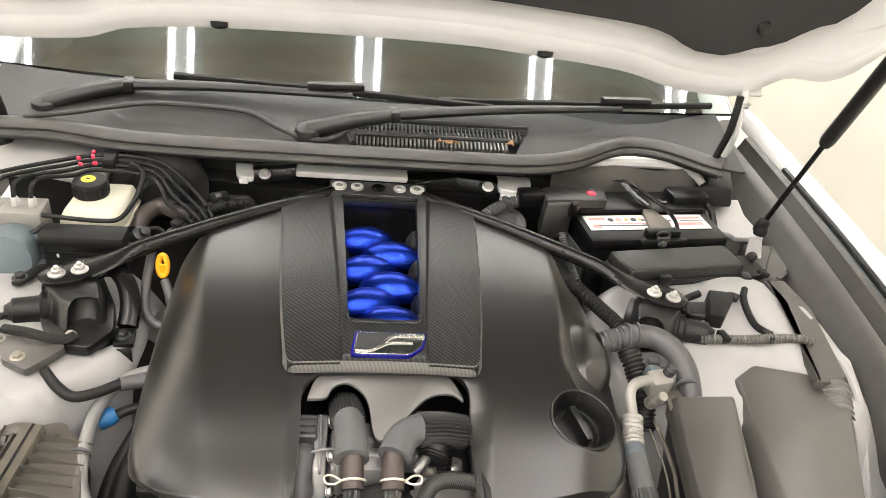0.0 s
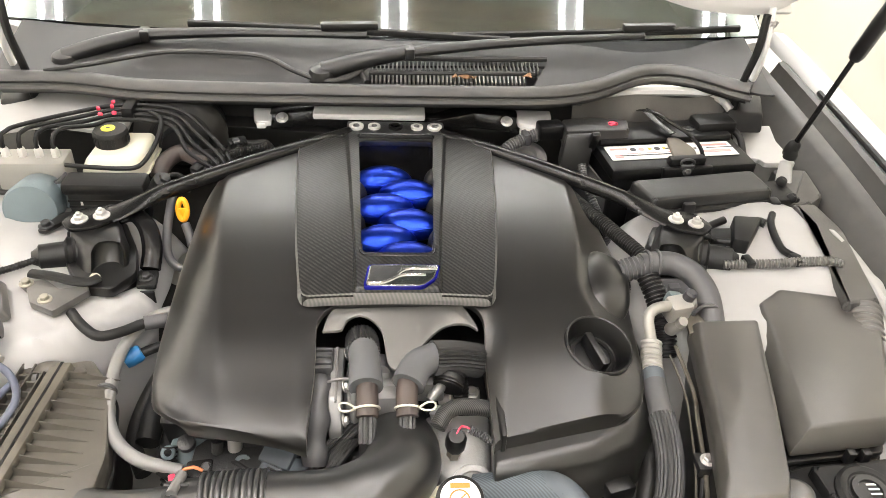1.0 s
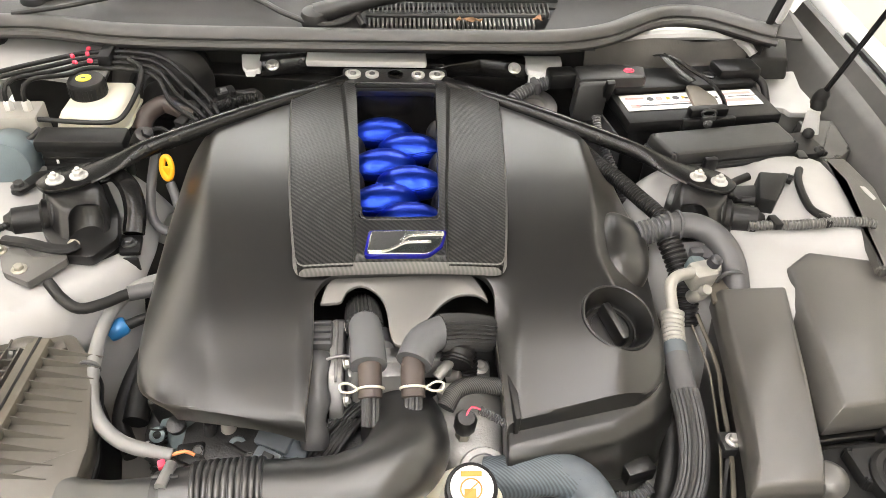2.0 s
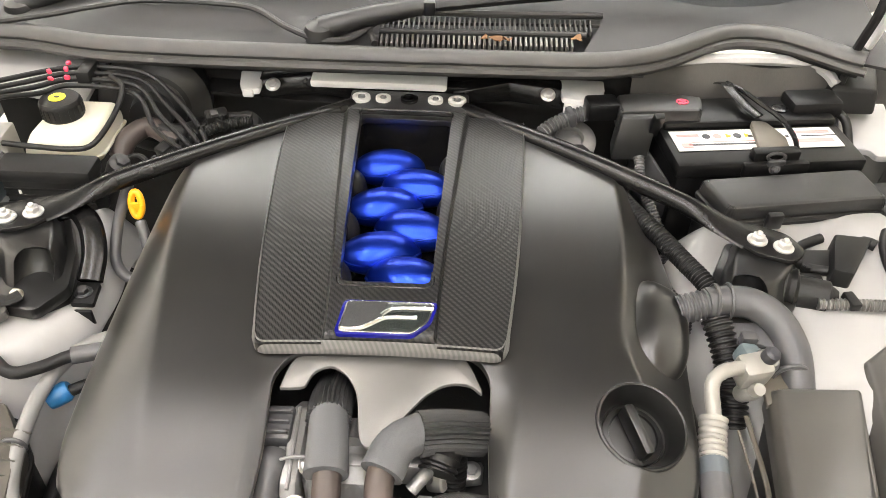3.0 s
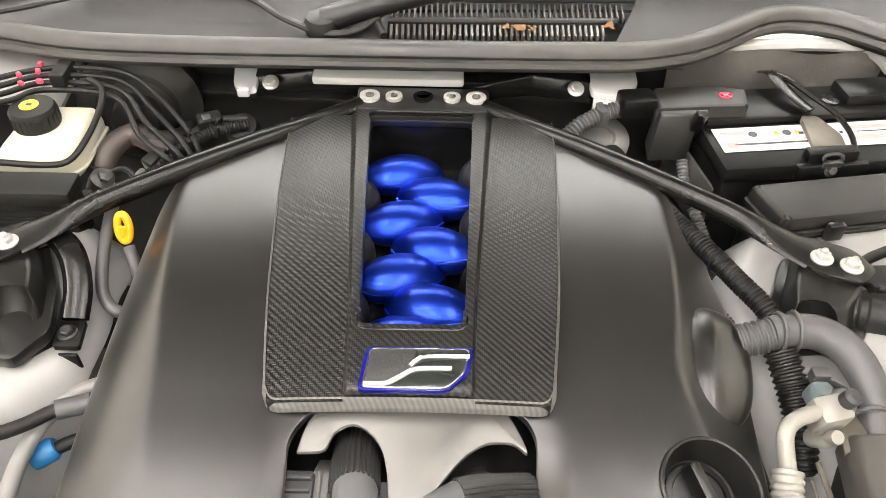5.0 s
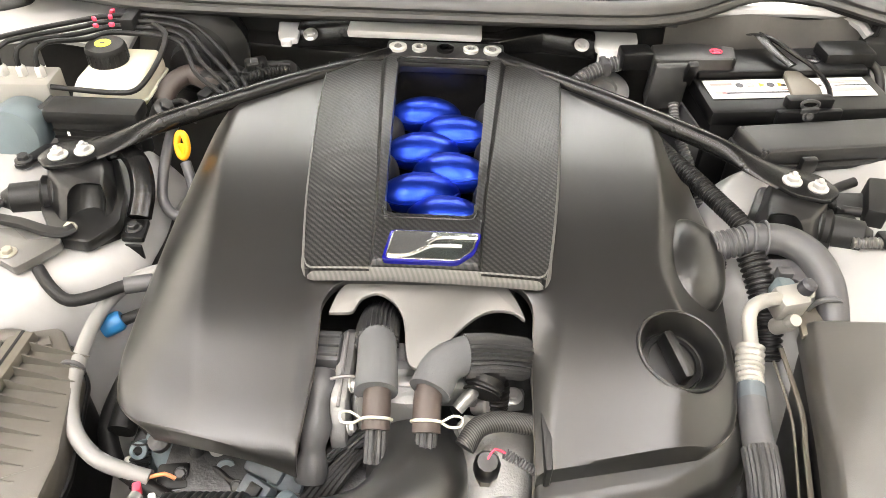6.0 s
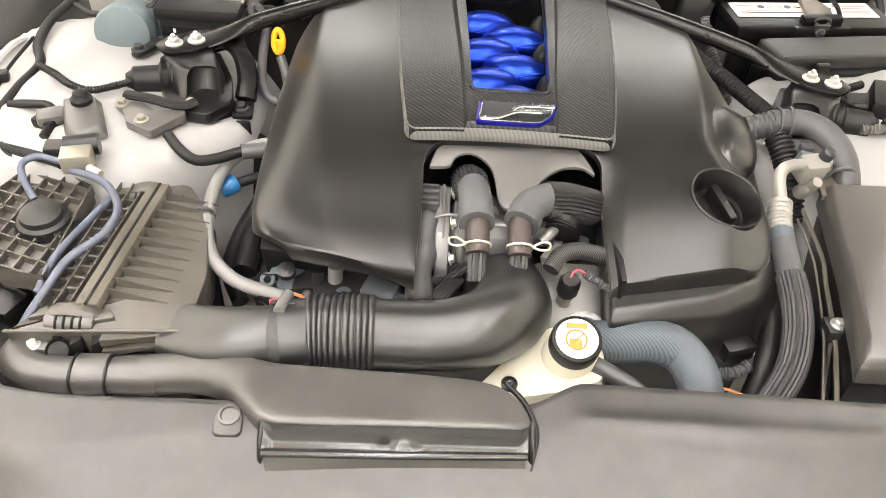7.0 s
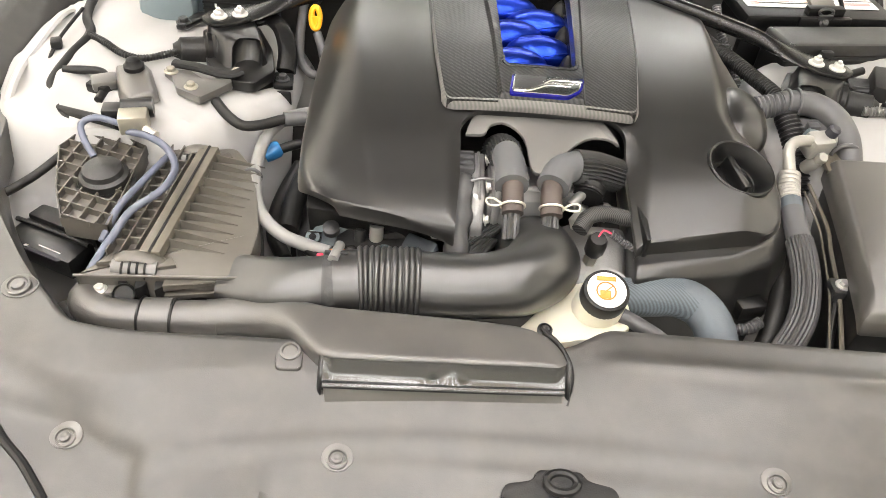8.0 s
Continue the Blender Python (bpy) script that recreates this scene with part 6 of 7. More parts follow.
# small control box and cables on the strut tower
sb = thing("sensor_box", (.515, .97, .94), "black plastic sensor box on the strut tower", "sensor box")
part("case", prism([(.484, .938), (.505, .931), (.552, .998), (.508, 1.003)], .944, .970, .003, .96), DULL, sb)
part("ledge", prism(round_poly([(.462, .958), (.500, .955), (.510, .992), (.470, .990)], .006), .942, .954, .003), DULL, sb)
part("socket", tube([(.53, .99, .958), (.545, 1.0, .960), (.556, .993, .960)], .007, 10), RUBBER, sb)
part("cable", tube([(.49, .955, .952), (.47, .965, .948), (.462, .985, .946), (.475, 1.0, .95), (.50, 1.01, .955)], .006, 10), RUBBER, sb)
part("lug", box((.47, .945, .944), (.026, .02, .012), .003), DULL, sb)
cb = thing("tower_cable", (.54, .90, .93), "black corrugated cable across the strut tower", "cable")
part("conduit", tube([(x, y, max(.950, tower_height(x, y, 1) + .009)) for x, y in ((.462, .904), (.495, .902), (.529, .900), (.574, .900), (.612, .897), (.628, .893))], ribbed(.0062, .0045, .0007), 14, .0012), DUSTY, cb)
for x in (.497, .566):
    part("clip", box((x, .905, tower_height(x, .905, 1) + .010), (.012, .022, .010), .002, (0, 0, 10)), DULL, cb)
solo("drain_hose", tube([(x, y, tower_height(x, y, 1) + .004) for x, y in ((.580, 1.022), (.568, 1.0), (.562, .977), (.560, .95), (.562, .931), (.574, .911))], .0055, 12), RUBBER, "thin black hose curved over the strut tower", "hose")

dt = thing("side_duct", (.66, .95, .86), "grey plastic side duct and trim panel", "duct")
part("trim", prism(round_poly([(.627, 1.062), (.667, 1.063), (.678, .985), (.645, .808), (.592, .803), (.609, .886), (.634, 1.0)], .008), .86, .957, .006, .95), TRIM, dt)
part("trim_end", prism(round_poly([(.636, 1.072), (.672, 1.072), (.706, 1.10), (.716, 1.190), (.652, 1.190), (.646, 1.12)], .008), .86, .944, .006, .95), TRIM, dt)
part("sleeve", tube([(.628, .822, .935), (.622, .800, .928), (.614, .772, .920)], ribbed(.024, .010, .0010), 22, .002), DUSTY, dt)
part("pipe", tube([(.616, .778, .921), (.60, .73, .910), (.57, .66, .89)], .022, 20, .02), DUSTY, dt)

# fuse boxes ahead of the strut tower
fb = thing("fuse_box", (.40, .64, .80), "dusty dark grey fuse box with a long smooth lid", "fuse box")
part("lid", loft([[(.384, .798, .905), (.476, .802, .905), (.442, .66, .905), (.411, .548, .905), (.404, .522, .905), (.330, .522, .905), (.338, .548, .905), (.362, .66, .905)],
                  [(.381, .797, .930), (.475, .800, .930), (.441, .66, .930), (.411, .548, .930), (.403, .522, .928), (.327, .522, .928), (.334, .548, .930), (.359, .66, .930)],
                  [(.387, .789, .946), (.468, .792, .946), (.436, .66, .946), (.407, .550, .945), (.398, .527, .940), (.333, .527, .940), (.340, .550, .945), (.365, .66, .946)]], .004), FUSELID, fb, "dusty smooth lid")
part("case", prism([(.388, .79), (.47, .79), (.435, .65), (.40, .53), (.336, .53), (.366, .66)], .74, .908, .003), PLASTIC, fb)
part("rail", tube([(.366, .785, .905), (.368, .71, .897), (.362, .675, .892), (.348, .60, .887), (.334, .545, .880), (.328, .52, .874)], .0018, 8, .01, wide=1.6), TAN, fb, "dusty flange edge")
part("rail_edge", tube([(.352, .765, .908), (.356, .71, .898), (.352, .675, .893), (.336, .60, .888), (.320, .545, .881), (.314, .52, .875)], .0015, 8, .01), TAN, fb, "dusty flange edge")
part("clip_block", box((.348, .606, .890), (.022, .024, .016), .002), DARKALLOY, fb)
bolt(fb, (.350, .606, .898), .006)
part("stay", tube([(.348, .60, .88), (.335, .56, .86), (.322, .51, .84)], .005, 8, .02), DULL, fb)
fb2 = thing("fuse_box", (.54, .73, .80), "dusty dark grey outer fuse box with rimmed lid", "fuse box")
OUT2 = [(.478, .838), (.520, .868), (.612, .850), (.650, .806), (.560, .615), (.440, .602)]
part("lid", loft([[(x, y, .905) for x, y in OUT2], [(x, y, .915) for x, y in OUT2], [(.549 + (x - .545) * .86, .74 + (y - .74) * .92, .944) for x, y in OUT2]], .004), FUSELID, fb2, "dusty pitched lid")
part("rim", prism(round_poly([(.545 + (x - .545) * 1.05, .735 + (y - .735) * 1.03) for x, y in OUT2], .006), .893, .901, .003), PLASTIC, fb2)
part("rim", prism(round_poly([(.545 + (x - .545) * 1.07, .735 + (y - .735) * 1.04) for x, y in OUT2], .006), .881, .889, .003), PLASTIC, fb2)
part("case", prism(OUT2, .74, .884, .003), PLASTIC, fb2)
for x in (.512, .53):
    part("latch", box((x, .602, .905), (.010, .010, .02), .002), PLASTIC, fb2)
bolt(fb2, (.565, .872, .918), .007, (0, 0, 1), DARKALLOY)
part("tab", box((.565, .872, .908), (.035, .022, .02), .004), DUSTY, fb2)
wt = thing("washer_tank", (.51, .56, .80), "dark grey washer tank with a round filler cap", "washer tank")
part("body", prism(round_poly([(.425, .585), (.445, .595), (.575, .607), (.60, .55), (.56, .47), (.44, .47)], .010), .80, .900, .006), DULL, wt)
part("step", prism(round_poly([(.455, .585), (.565, .592), (.565, .545), (.46, .54)], .008), .89, .915, .005), DULL, wt)
part("cap", lathe([(.034, -.01), (.034, .004), (.030, .008), (.024, .008), (.022, .006), (0, .006)], (.500, .545, .914), (0, -.1, 1), 32), DULL, wt)
part("cap_ring", lathe([(.020, .006), (.019, .010), (.013, .010), (.012, .007), (0, .007)], (.500, .545, .914), (0, -.1, 1), 28), PLASTIC, wt)
for k in range(3):
    part("print_bar", box((.505, .540 + .006 * k, .9225), (.012, .002, .0006), 0), LABEL, wt)
part("knob", lathe([(.022, 0), (.022, .01), (.016, .018), (.012, .02), (0, .02)], (.43, .555, .892), (-.3, 0, 1), 22), DUSTY, wt)

# ---- passenger's side behind the tower ----
br = thing("brake_fluid_reservoir", (-.42, 1.14, .93), "cream brake fluid reservoir with black cap", "fluid reservoir")
part("bottle", loft([[(-.472, 1.092, .955), (-.396, 1.092, .955), (-.384, 1.11, .955), (-.384, 1.19, .955), (-.467, 1.19, .955)],
                     [(-.474, 1.092, .978), (-.394, 1.092, .978), (-.380, 1.112, .978), (-.380, 1.19, .978), (-.469, 1.19, .978)],
                     [(-.466, 1.108, .996), (-.398, 1.106, .996), (-.387, 1.125, .996), (-.387, 1.19, .996), (-.462, 1.19, .996)]], .006), CREAM, br)
part("seam", prism(round_poly([(-.476, 1.090), (-.392, 1.090), (-.378, 1.11), (-.378, 1.19), (-.471, 1.19)], .006), .965, .968, .001), CREAM, br)
bc = part("cap", lathe([(.025, -.002), (.0258, .002), (.0258, .020), (.0235, .0235), (.018, .0245), (0, .0245)], (-.440, 1.152, .996), (0, 0, 1), 40), DULL, br, "black ribbed screw cap")
part("cap_label", lathe([(.0105, .0245), (.0105, .0253), (0, .0253)], (-.442, 1.152, .996), (0, 0, 1), 24), LIME, bc)
part("cap_print", box((-.442, 1.152, 1.0217), (.006, .004, .0006), 0), INK, bc)
for k in range(24):
    a = 2 * math.pi * k / 24
    part("knurl", box((-.440 + .0256 * math.cos(a), 1.152 + .0256 * math.sin(a), 1.006), (.0018, .0026, .015), 0, (0, 0, math.degrees(a))), DULL, bc)
part("strap", tube([(-.512, 1.104, .978), (-.508, 1.090, .990), (-.49, 1.086, .993), (-.45, 1.084, .991), (-.41, 1.083, .990), (-.386, 1.090, .990), (-.374, 1.115, .998), (-.368, 1.155, 1.010), (-.372, 1.188, 1.020), (-.392, 1.204, 1.024)], .0036, 10, .006), RUBBER, br)
rl = thing("relay_box", (-.425, 1.05, .92), "small black relay box beside the strut mount", "relay box")
part("lid", box((-.424, 1.052, .982), (.118, .040, .020), .006), DULL, rl)
part("case", box((-.424, 1.054, .945), (.108, .034, .06), .004), PLASTIC, rl)
for k in range(3):
    part("groove", box((-.424, 1.0365, .962 - .010 * k), (.106, .002, .003), 0), DULL, rl)
part("print_mark", box((-.458, 1.0355, .958), (.003, .001, .006), 0), LABEL, rl)

ab = thing("brake_modulator", (-.54, 1.09, .90), "alloy anti-lock brake block with motor and pipes", "brake unit")
part("block", box((-.540, 1.100, .972), (.098, .046, .056), .003, (0, 0, 2)), FITTING, ab)
part("motor", lathe([(.0, .0), (.034, .0), (.038, .006), (.039, .060), (.036, .066), (0, .068)], (-.528, 1.075, .945), (.1, -1, .25), 36), TEAL, ab, "blue-grey motor housing")
part("motor_cap", lathe([(.030, 0), (.030, .012), (.018, .016), (0, .016)], (-.50, 1.065, .945), (.6, -1, .2), 24), TEAL, ab)
for k in range(4):
    x = -.578 + k * .024
    part("union", lathe([(.0065, 0), (.0065, .010), (.004, .014)], (x, 1.100, 1.0), segs=6), STEEL, ab)
    pts = [(x, 1.100, 1.005), (x, 1.101, 1.026), (x + .008, 1.118, 1.036), (-.50 + .012 * k, 1.185 - .010 * k, 1.030 - .002 * k), (-.44, 1.222 - .011 * k, 1.026 - .003 * k), (-.36, 1.226 - .012 * k, 1.020 - .004 * k),
           (-.315 - .004 * k, 1.205 - .018 * k, 1.0 - .006 * k), (-.27 - .006 * k, 1.160 - .014 * k, .975), (-.25 - .008 * k, 1.13, .945)]
    part("pipe", tube(pts, .0034, 8, .008), DULL, ab, "thin black brake pipe")
part("cable", tube([(-.60, 1.06, .975), (-.57, 1.045, .97), (-.53, 1.05, .972), (-.50, 1.062, .975), (-.485, 1.075, .985)], .0045, 10), RUBBER, ab)
part("bolt_boss", lathe([(.006, 0), (.006, .006), (0, .006)], (-.505, 1.075, .968), (0, -1, .2), 12), STEEL, ab)
for k, (x, y, z) in enumerate(((-.452, 1.222, 1.031), (-.450, 1.208, 1.030), (-.468, 1.198, 1.031), (-.462, 1.186, 1.027), (-.442, 1.190, 1.028))):
    solo("pipe_clip", box((x, y, z), (.0055, .0075, .006), .0018, (0, 0, 20 * k)), RED, "small red plastic clip on a brake pipe", "pipe clip", "red pipe clips")
solo("pipe_holder", box((-.425, 1.215, 1.024), (.018, .04, .018), .003), DULL, "black brake pipe holder", "pipe holder")
bo = thing("brake_booster", (-.38, 1.25, .90), "black vacuum brake booster behind the reservoir", "brake booster")
part("drum", lathe([(.055, -.05), (.075, -.04), (.078, .0), (.065, .012), (.030, .022), (.028, .045), (0, .045)], (-.365, 1.26, .95), (.15, -1, .1), 32), RELAY, bo)
part("ring", lathe([(.050, .012), (.052, .016), (.046, .019), (.044, .015)], (-.365, 1.26, .95), (.15, -1, .1), 32), DULL, bo)
solo("vacuum_hose", tube([(-.345, 1.19, .965), (-.325, 1.165, .968), (-.300, 1.165, .966), (-.285, 1.185, .96), (-.29, 1.21, .95)], .012, 14), RUBBER, "black bent vacuum hose by the booster", "hose")
wc = thing("wiring_harness", (-.30, 1.13, .93), "taped wiring harness with grey connectors", "wiring")
part("loom", tube([(-.322, 1.090, .950), (-.308, 1.112, .960), (-.288, 1.140, .966), (-.264, 1.170, .968), (-.240, 1.188, .968), (-.212, 1.200, .966)], ribbed(.0070, .004, .0006), 14, .0012), RUBBER, wc, "black corrugated loom")
part("loom", tube([(-.318, 1.112, .950), (-.296, 1.150, .958), (-.272, 1.186, .966), (-.250, 1.206, .968), (-.215, 1.212, .966)], .0052, 12, .004), RUBBER, wc, "black taped loom")
for x, y, z, a in ((-.296, 1.129, .964, 35), (-.276, 1.156, .968, 40), (-.250, 1.182, .969, 55)):
    part("tie", box((x, y, z), (.004, .017, .016), .001, (0, 0, a)), DULL, wc)
    part("tie_tail", box((x + .004, y + .003, z + .010), (.003, .004, .012), .0008, (20, 0, a)), DULL, wc)
part("plug", box((-.258, 1.196, .972), (.030, .020, .020), .004, (10, 0, 25)), DULL, wc)
part("plug_latch", box((-.258, 1.188, .983), (.010, .010, .005), .001, (10, 0, 25)), GREYHOSE, wc)
part("connector", box((-.306, 1.128, .966), (.018, .028, .016), .003, (10, 0, -30)), DULL, wc)
part("connector", box((-.318, 1.104, .956), (.016, .022, .014), .003, (10, 0, -30)), GREYHOSE, wc)
solo("drain_grommet", lathe([(.020, 0), (.022, .01), (.018, .02), (.010, .022), (0, .022)], (-.222, 1.21, .945), (0, -.4, 1), 22), RUBBER, "black rubber grommet below the firewall beam", "grommet")

dip = thing("oil_dipstick", (-.305, .99, .90), "yellow oil dipstick loop on a grey tube", "dipstick")
part("loop", tube([(-.309 + .0062 * math.cos(a), 1.014 + .005 * math.sin(a), .963 + .0145 * math.sin(a)) for a in span(0, 2 * math.pi, 25)], .0042, 10, 1, smooth=False, up=(0, 1, .3)), YELLOW, dip, "yellow plastic pull loop")
part("web", box((-.309, 1.012, .957), (.010, .004, .020), .002), YELLOW, dip)
part("stem", tube([(-.306, 1.005, .944), (-.298, .99, .93), (-.288, .965, .90)], .0065, 12), GREYHOSE, dip)
solo("guide_hose", tube([(-.332, 1.06, .965), (-.330, 1.02, .955), (-.328, .985, .94), (-.322, .955, .925), (-.306, .940, .915), (-.285, .945, .91)], .0065, 12), GREYHOSE, "grey hose beside the dipstick", "hose")

hk = thing("lift_bracket", (-.35, .93, .88), "black bent steel bracket beside the strut mount", "bracket")
part("strap", tube([(-.395, .992, .962), (-.372, .996, .965), (-.350, .975, .960), (-.338, .945, .945), (-.336, .915, .930)], .008, 8, .006, wide=1.7), GLOSS, hk)
part("foot", prism(round_poly([(-.352, .918), (-.326, .918), (-.322, .884), (-.348, .884)], .003), .920, .927, .001), DULL, hk)
bolt(hk, (-.338, .900, .927), .0065, (0, 0, 1), DARKALLOY)
part("flag", box((-.337, .880, .905), (.026, .005, .03), .002), DULL, hk)
tb = thing("tower_bracket", (-.44, .84, .93), "dusty steel bracket bolted to the strut tower", "bracket")
part("plate", prism(round_poly([(-.487, .866), (-.470, .850), (-.458, .824), (-.424, .806), (-.408, .826), (-.392, .848), (-.398, .858), (-.430, .850), (-.452, .868)], .004), .938, .949, .001), DUSTY, tb)
part("lever", tube([(-.476, .880, .950), (-.445, .872, .952), (-.415, .862, .952), (-.395, .860, .952), (-.385, .868, .953)], .005, 8, .006, wide=1.5), DULL, tb)
for p0 in ((-.474, .860, .949), (-.440, .828, .949)):
    bolt(tb, p0, .006, (0, 0, 1), VALVE)

ear = thing("mount_ear", (-.488, .985, .945), "black steel ear bolted beside the strut mount", "bracket")
part("plate", prism(round_poly([(-.500, .970), (-.486, .966), (-.466, 1.000), (-.440, 1.010), (-.445, 1.024), (-.480, 1.014)], .006), .950, .957, .002), PLASTIC, ear)
bolt(ear, (-.489, .979, .957), .007, (0, 0, 1), DARKALLOY)

# hoses and cables beside the cover
gh = thing("coolant_bypass_hose", (-.32, .72, .85), "pale grey hose running round the engine cover", "hose")
part("hose", tube([(-.290, .860, .905), (-.318, .845, .905), (-.338, .815, .902), (-.345, .78, .900), (-.343, .735, .897), (-.335, .69, .893), (-.318, .655, .890), (-.292, .632, .886), (-.262, .622, .882), (-.238, .618, .878)], .0078, 14), PALEHOSE, gh)
part("band", tube([(-.345 + .0105 * math.cos(a), .722, .897 + .0105 * math.sin(a)) for a in span(0, 2 * math.pi, 17)], .0024, 8, 1, smooth=False), GREYHOSE, gh)
part("wires", tube([(-.240, .618, .879), (-.226, .622, .880), (-.216, .620, .876)], .002, 8), COPPER, gh)
solo("tower_hose", tube([(-.408, .818, .938), (-.390, .800, .930), (-.368, .788, .924), (-.345, .800, .920), (-.322, .818, .918), (-.295, .828, .915)], .0066, 12), RUBBER, "black hose from the tower to the engine", "hose")
solo("hose_union", tube([(-.322, .818, .918), (-.295, .829, .915)], .0095, 12, 1, smooth=False), GREYHOSE, "grey union on the hose end", "hose union")
bl = thing("blue_connector", (-.338, .795, .86), "blue plastic hose connector", "connector")
part("collar", lathe([(.0105, -.011), (.0115, -.004), (.0115, .008), (.009, .012), (0, .012)], (-.336, .795, .882), (.9, .5, .3), 22), BLUECLIP, bl)
part("stem", tube([(-.332, .797, .882), (-.312, .806, .886), (-.294, .812, .888)], .0065, 12), DULL, bl)
for pts, r, mt in (([(-.30, .80, .86), (-.318, .75, .84), (-.32, .70, .83), (-.30, .66, .82)], .010, DULL), ([(-.285, .79, .865), (-.298, .74, .85), (-.30, .69, .84)], .014, DULL), ([(-.355, .70, .86), (-.345, .66, .85), (-.33, .63, .84)], .007, DULL)):
    solo("engine_hose", tube(pts, r, 12), mt, "dark hose low beside the engine", "hose", "dark engine hoses")

hn = thing("tower_harness", (-.60, .92, .90), "black taped wiring harness over the strut tower", "wiring")
part("main", tube([(-.615, 1.12, .965), (-.628, 1.04, .962), (-.622, .975, .958), (-.602, .93, .955), (-.612, .88, .948), (-.620, .83, .935), (-.598, .79, .925), (-.57, .765, .92)], .0064, 12), RUBBER, hn)
part("branch", tube([(-.470, .917, .951), (-.493, .896, .952), (-.520, .880, .953), (-.548, .888, .955), (-.575, .908, .957), (-.602, .925, .957)], ribbed(.0046, .004, .0004), 12, .0012), RUBBER, hn)
part("branch", tube([(-.61, .85, .945), (-.585, .852, .946), (-.560, .850, .946), (-.548, .83, .942), (-.550, .80, .936)], .0054, 12), RUBBER, hn)
part("branch", tube([(-.60, .79, .925), (-.565, .775, .93), (-.53, .76, .935), (-.505, .745, .94)], .0062, 12), RUBBER, hn)
part("thin_wire", tube([(-.628, .98, .965), (-.635, .90, .955), (-.640, .84, .93), (-.66, .77, .90), (-.68, .70, .88)], .0024, 8), RUBBER, hn)
part("clip", box((-.634, .896, .956), (.014, .018, .012), .003, (0, 0, 20)), DULL, hn)
part("connector", box((-.555, .825, .940), (.030, .020, .014), .003, (0, 0, -20)), DULL, hn)
solo("ground_cable", tube([(-.575, .74, .90), (-.60, .70, .89), (-.63, .66, .885), (-.66, .63, .88)], .0055, 10), RUBBER, "black cable along the inner fender", "cable")
vb = thing("vacuum_valve", (-.49, .78, .92), "black bracket with a metal vacuum switching valve", "valve")
part("bracket", loft([[(-.545, .855, .945), (-.500, .865, .945), (-.470, .800, .940), (-.500, .775, .940), (-.525, .80, .940)], [(-.540, .850, .960), (-.505, .858, .960), (-.480, .802, .956), (-.502, .785, .956), (-.52, .805, .956)]], .004), DUSTY, vb)
part("knob", lathe([(.013, 0), (.013, .006), (.010, .008), (.008, .014), (.004, .016), (0, .016)], (-.515, .845, .958), segs=20), DULL, vb)
part("plug_block", box((-.550, .830, .945), (.032, .026, .014), .004, (0, 0, 25)), DUSTY, vb)
part("coil", tube([(-.505, .762, .952), (-.470, .772, .952)], .0125, 18, 1, smooth=False), PLASTIC, vb)
part("plug", box((-.512, .764, .945), (.034, .022, .020), .003, (0, 0, 10)), PLASTIC, vb)
part("metal_body", box((-.486, .746, .948), (.034, .026, .024), .003, (0, 0, 14)), VALVE, vb, "dull metal valve body")
part("nipple", tube([(-.470, .735, .945), (-.455, .727, .943)], .005, 10, 1, smooth=False), CLAMP, vb)
vh = thing("vacuum_hose", (-.45, .66, .86), "blue-grey rubber vacuum hose", "hose")
part("hose", tube([(-.492, .735, .94), (-.462, .722, .944), (-.435, .702, .944), (-.418, .672, .940), (-.424, .640, .934), (-.450, .610, .926), (-.462, .580, .915), (-.475, .552, .90), (-.49, .53, .875)], .0044, 12), BLUEHOSE, vh)
part("hose", tube([(-.522, .700, .925), (-.536, .715, .938), (-.545, .735, .945), (-.532, .748, .947), (-.508, .744, .945), (-.490, .738, .945)], .0040, 12), BLUEHOSE, vh)
part("hose", tube([(-.44, .712, .925), (-.452, .67, .925), (-.468, .62, .92), (-.476, .58, .905)], .0040, 12), BLUEHOSE, vh)

# lower front of the engine, seen under the cover's lip
le = thing("front_engine_hardware", (-.18, .66, .76), "blue-grey castings, pipes and connectors on the engine front", "engine parts")
part("casting", lathe([(.040, -.06), (.044, -.02), (.040, .0), (.030, .010), (0, .012)], (-.225, .668, .852), (.1, -.7, .7), 26), TEAL, le)
part("casting", lathe([(.036, -.05), (.038, -.01), (.028, .006), (0, .008)], (-.165, .660, .850), (0, -.6, .8), 24), TEAL, le)
part("pipe", tube([(-.188, .640, .79), (-.188, .648, .84), (-.187, .662, .885)], .0085, 14, .01), STEEL, le)
part("pipe", tube([(-.208, .638, .80), (-.207, .645, .85), (-.206, .658, .88)], .007, 12, .01), DARKALLOY, le)
part("connector", box((-.135, .640, .872), (.040, .026, .020), .004, (20, 0, -25)), RADHOSE, le, "blue-grey wiring connector")
part("connector", box((-.112, .628, .865), (.026, .022, .020), .004, (20, 0, -15)), RADHOSE, le)
part("plug", box((-.222, .628, .862), (.030, .026, .018), .004, (10, 0, 8)), DULL, le)
part("red_tag", box((-.248, .620, .862), (.010, .008, .012), .002, (0, 0, 15)), RED, le)
part("loom", tube([(-.262, .66, .87), (-.262, .64, .85), (-.258, .62, .83), (-.25, .60, .80)], ribbed(.009, .005, .0008), 12, .0014), RUBBER, le)
part("cap", lathe([(.010, 0), (.010, .008), (.006, .010), (0, .010)], (-.240, .655, .878), (0, -.3, 1), 16), DARKALLOY, le)
part("bolt", lathe([(.007, 0), (.007, .006), (0, .007)], (-.118, .655, .885), (0, -.4, 1), 6), STEEL, le)
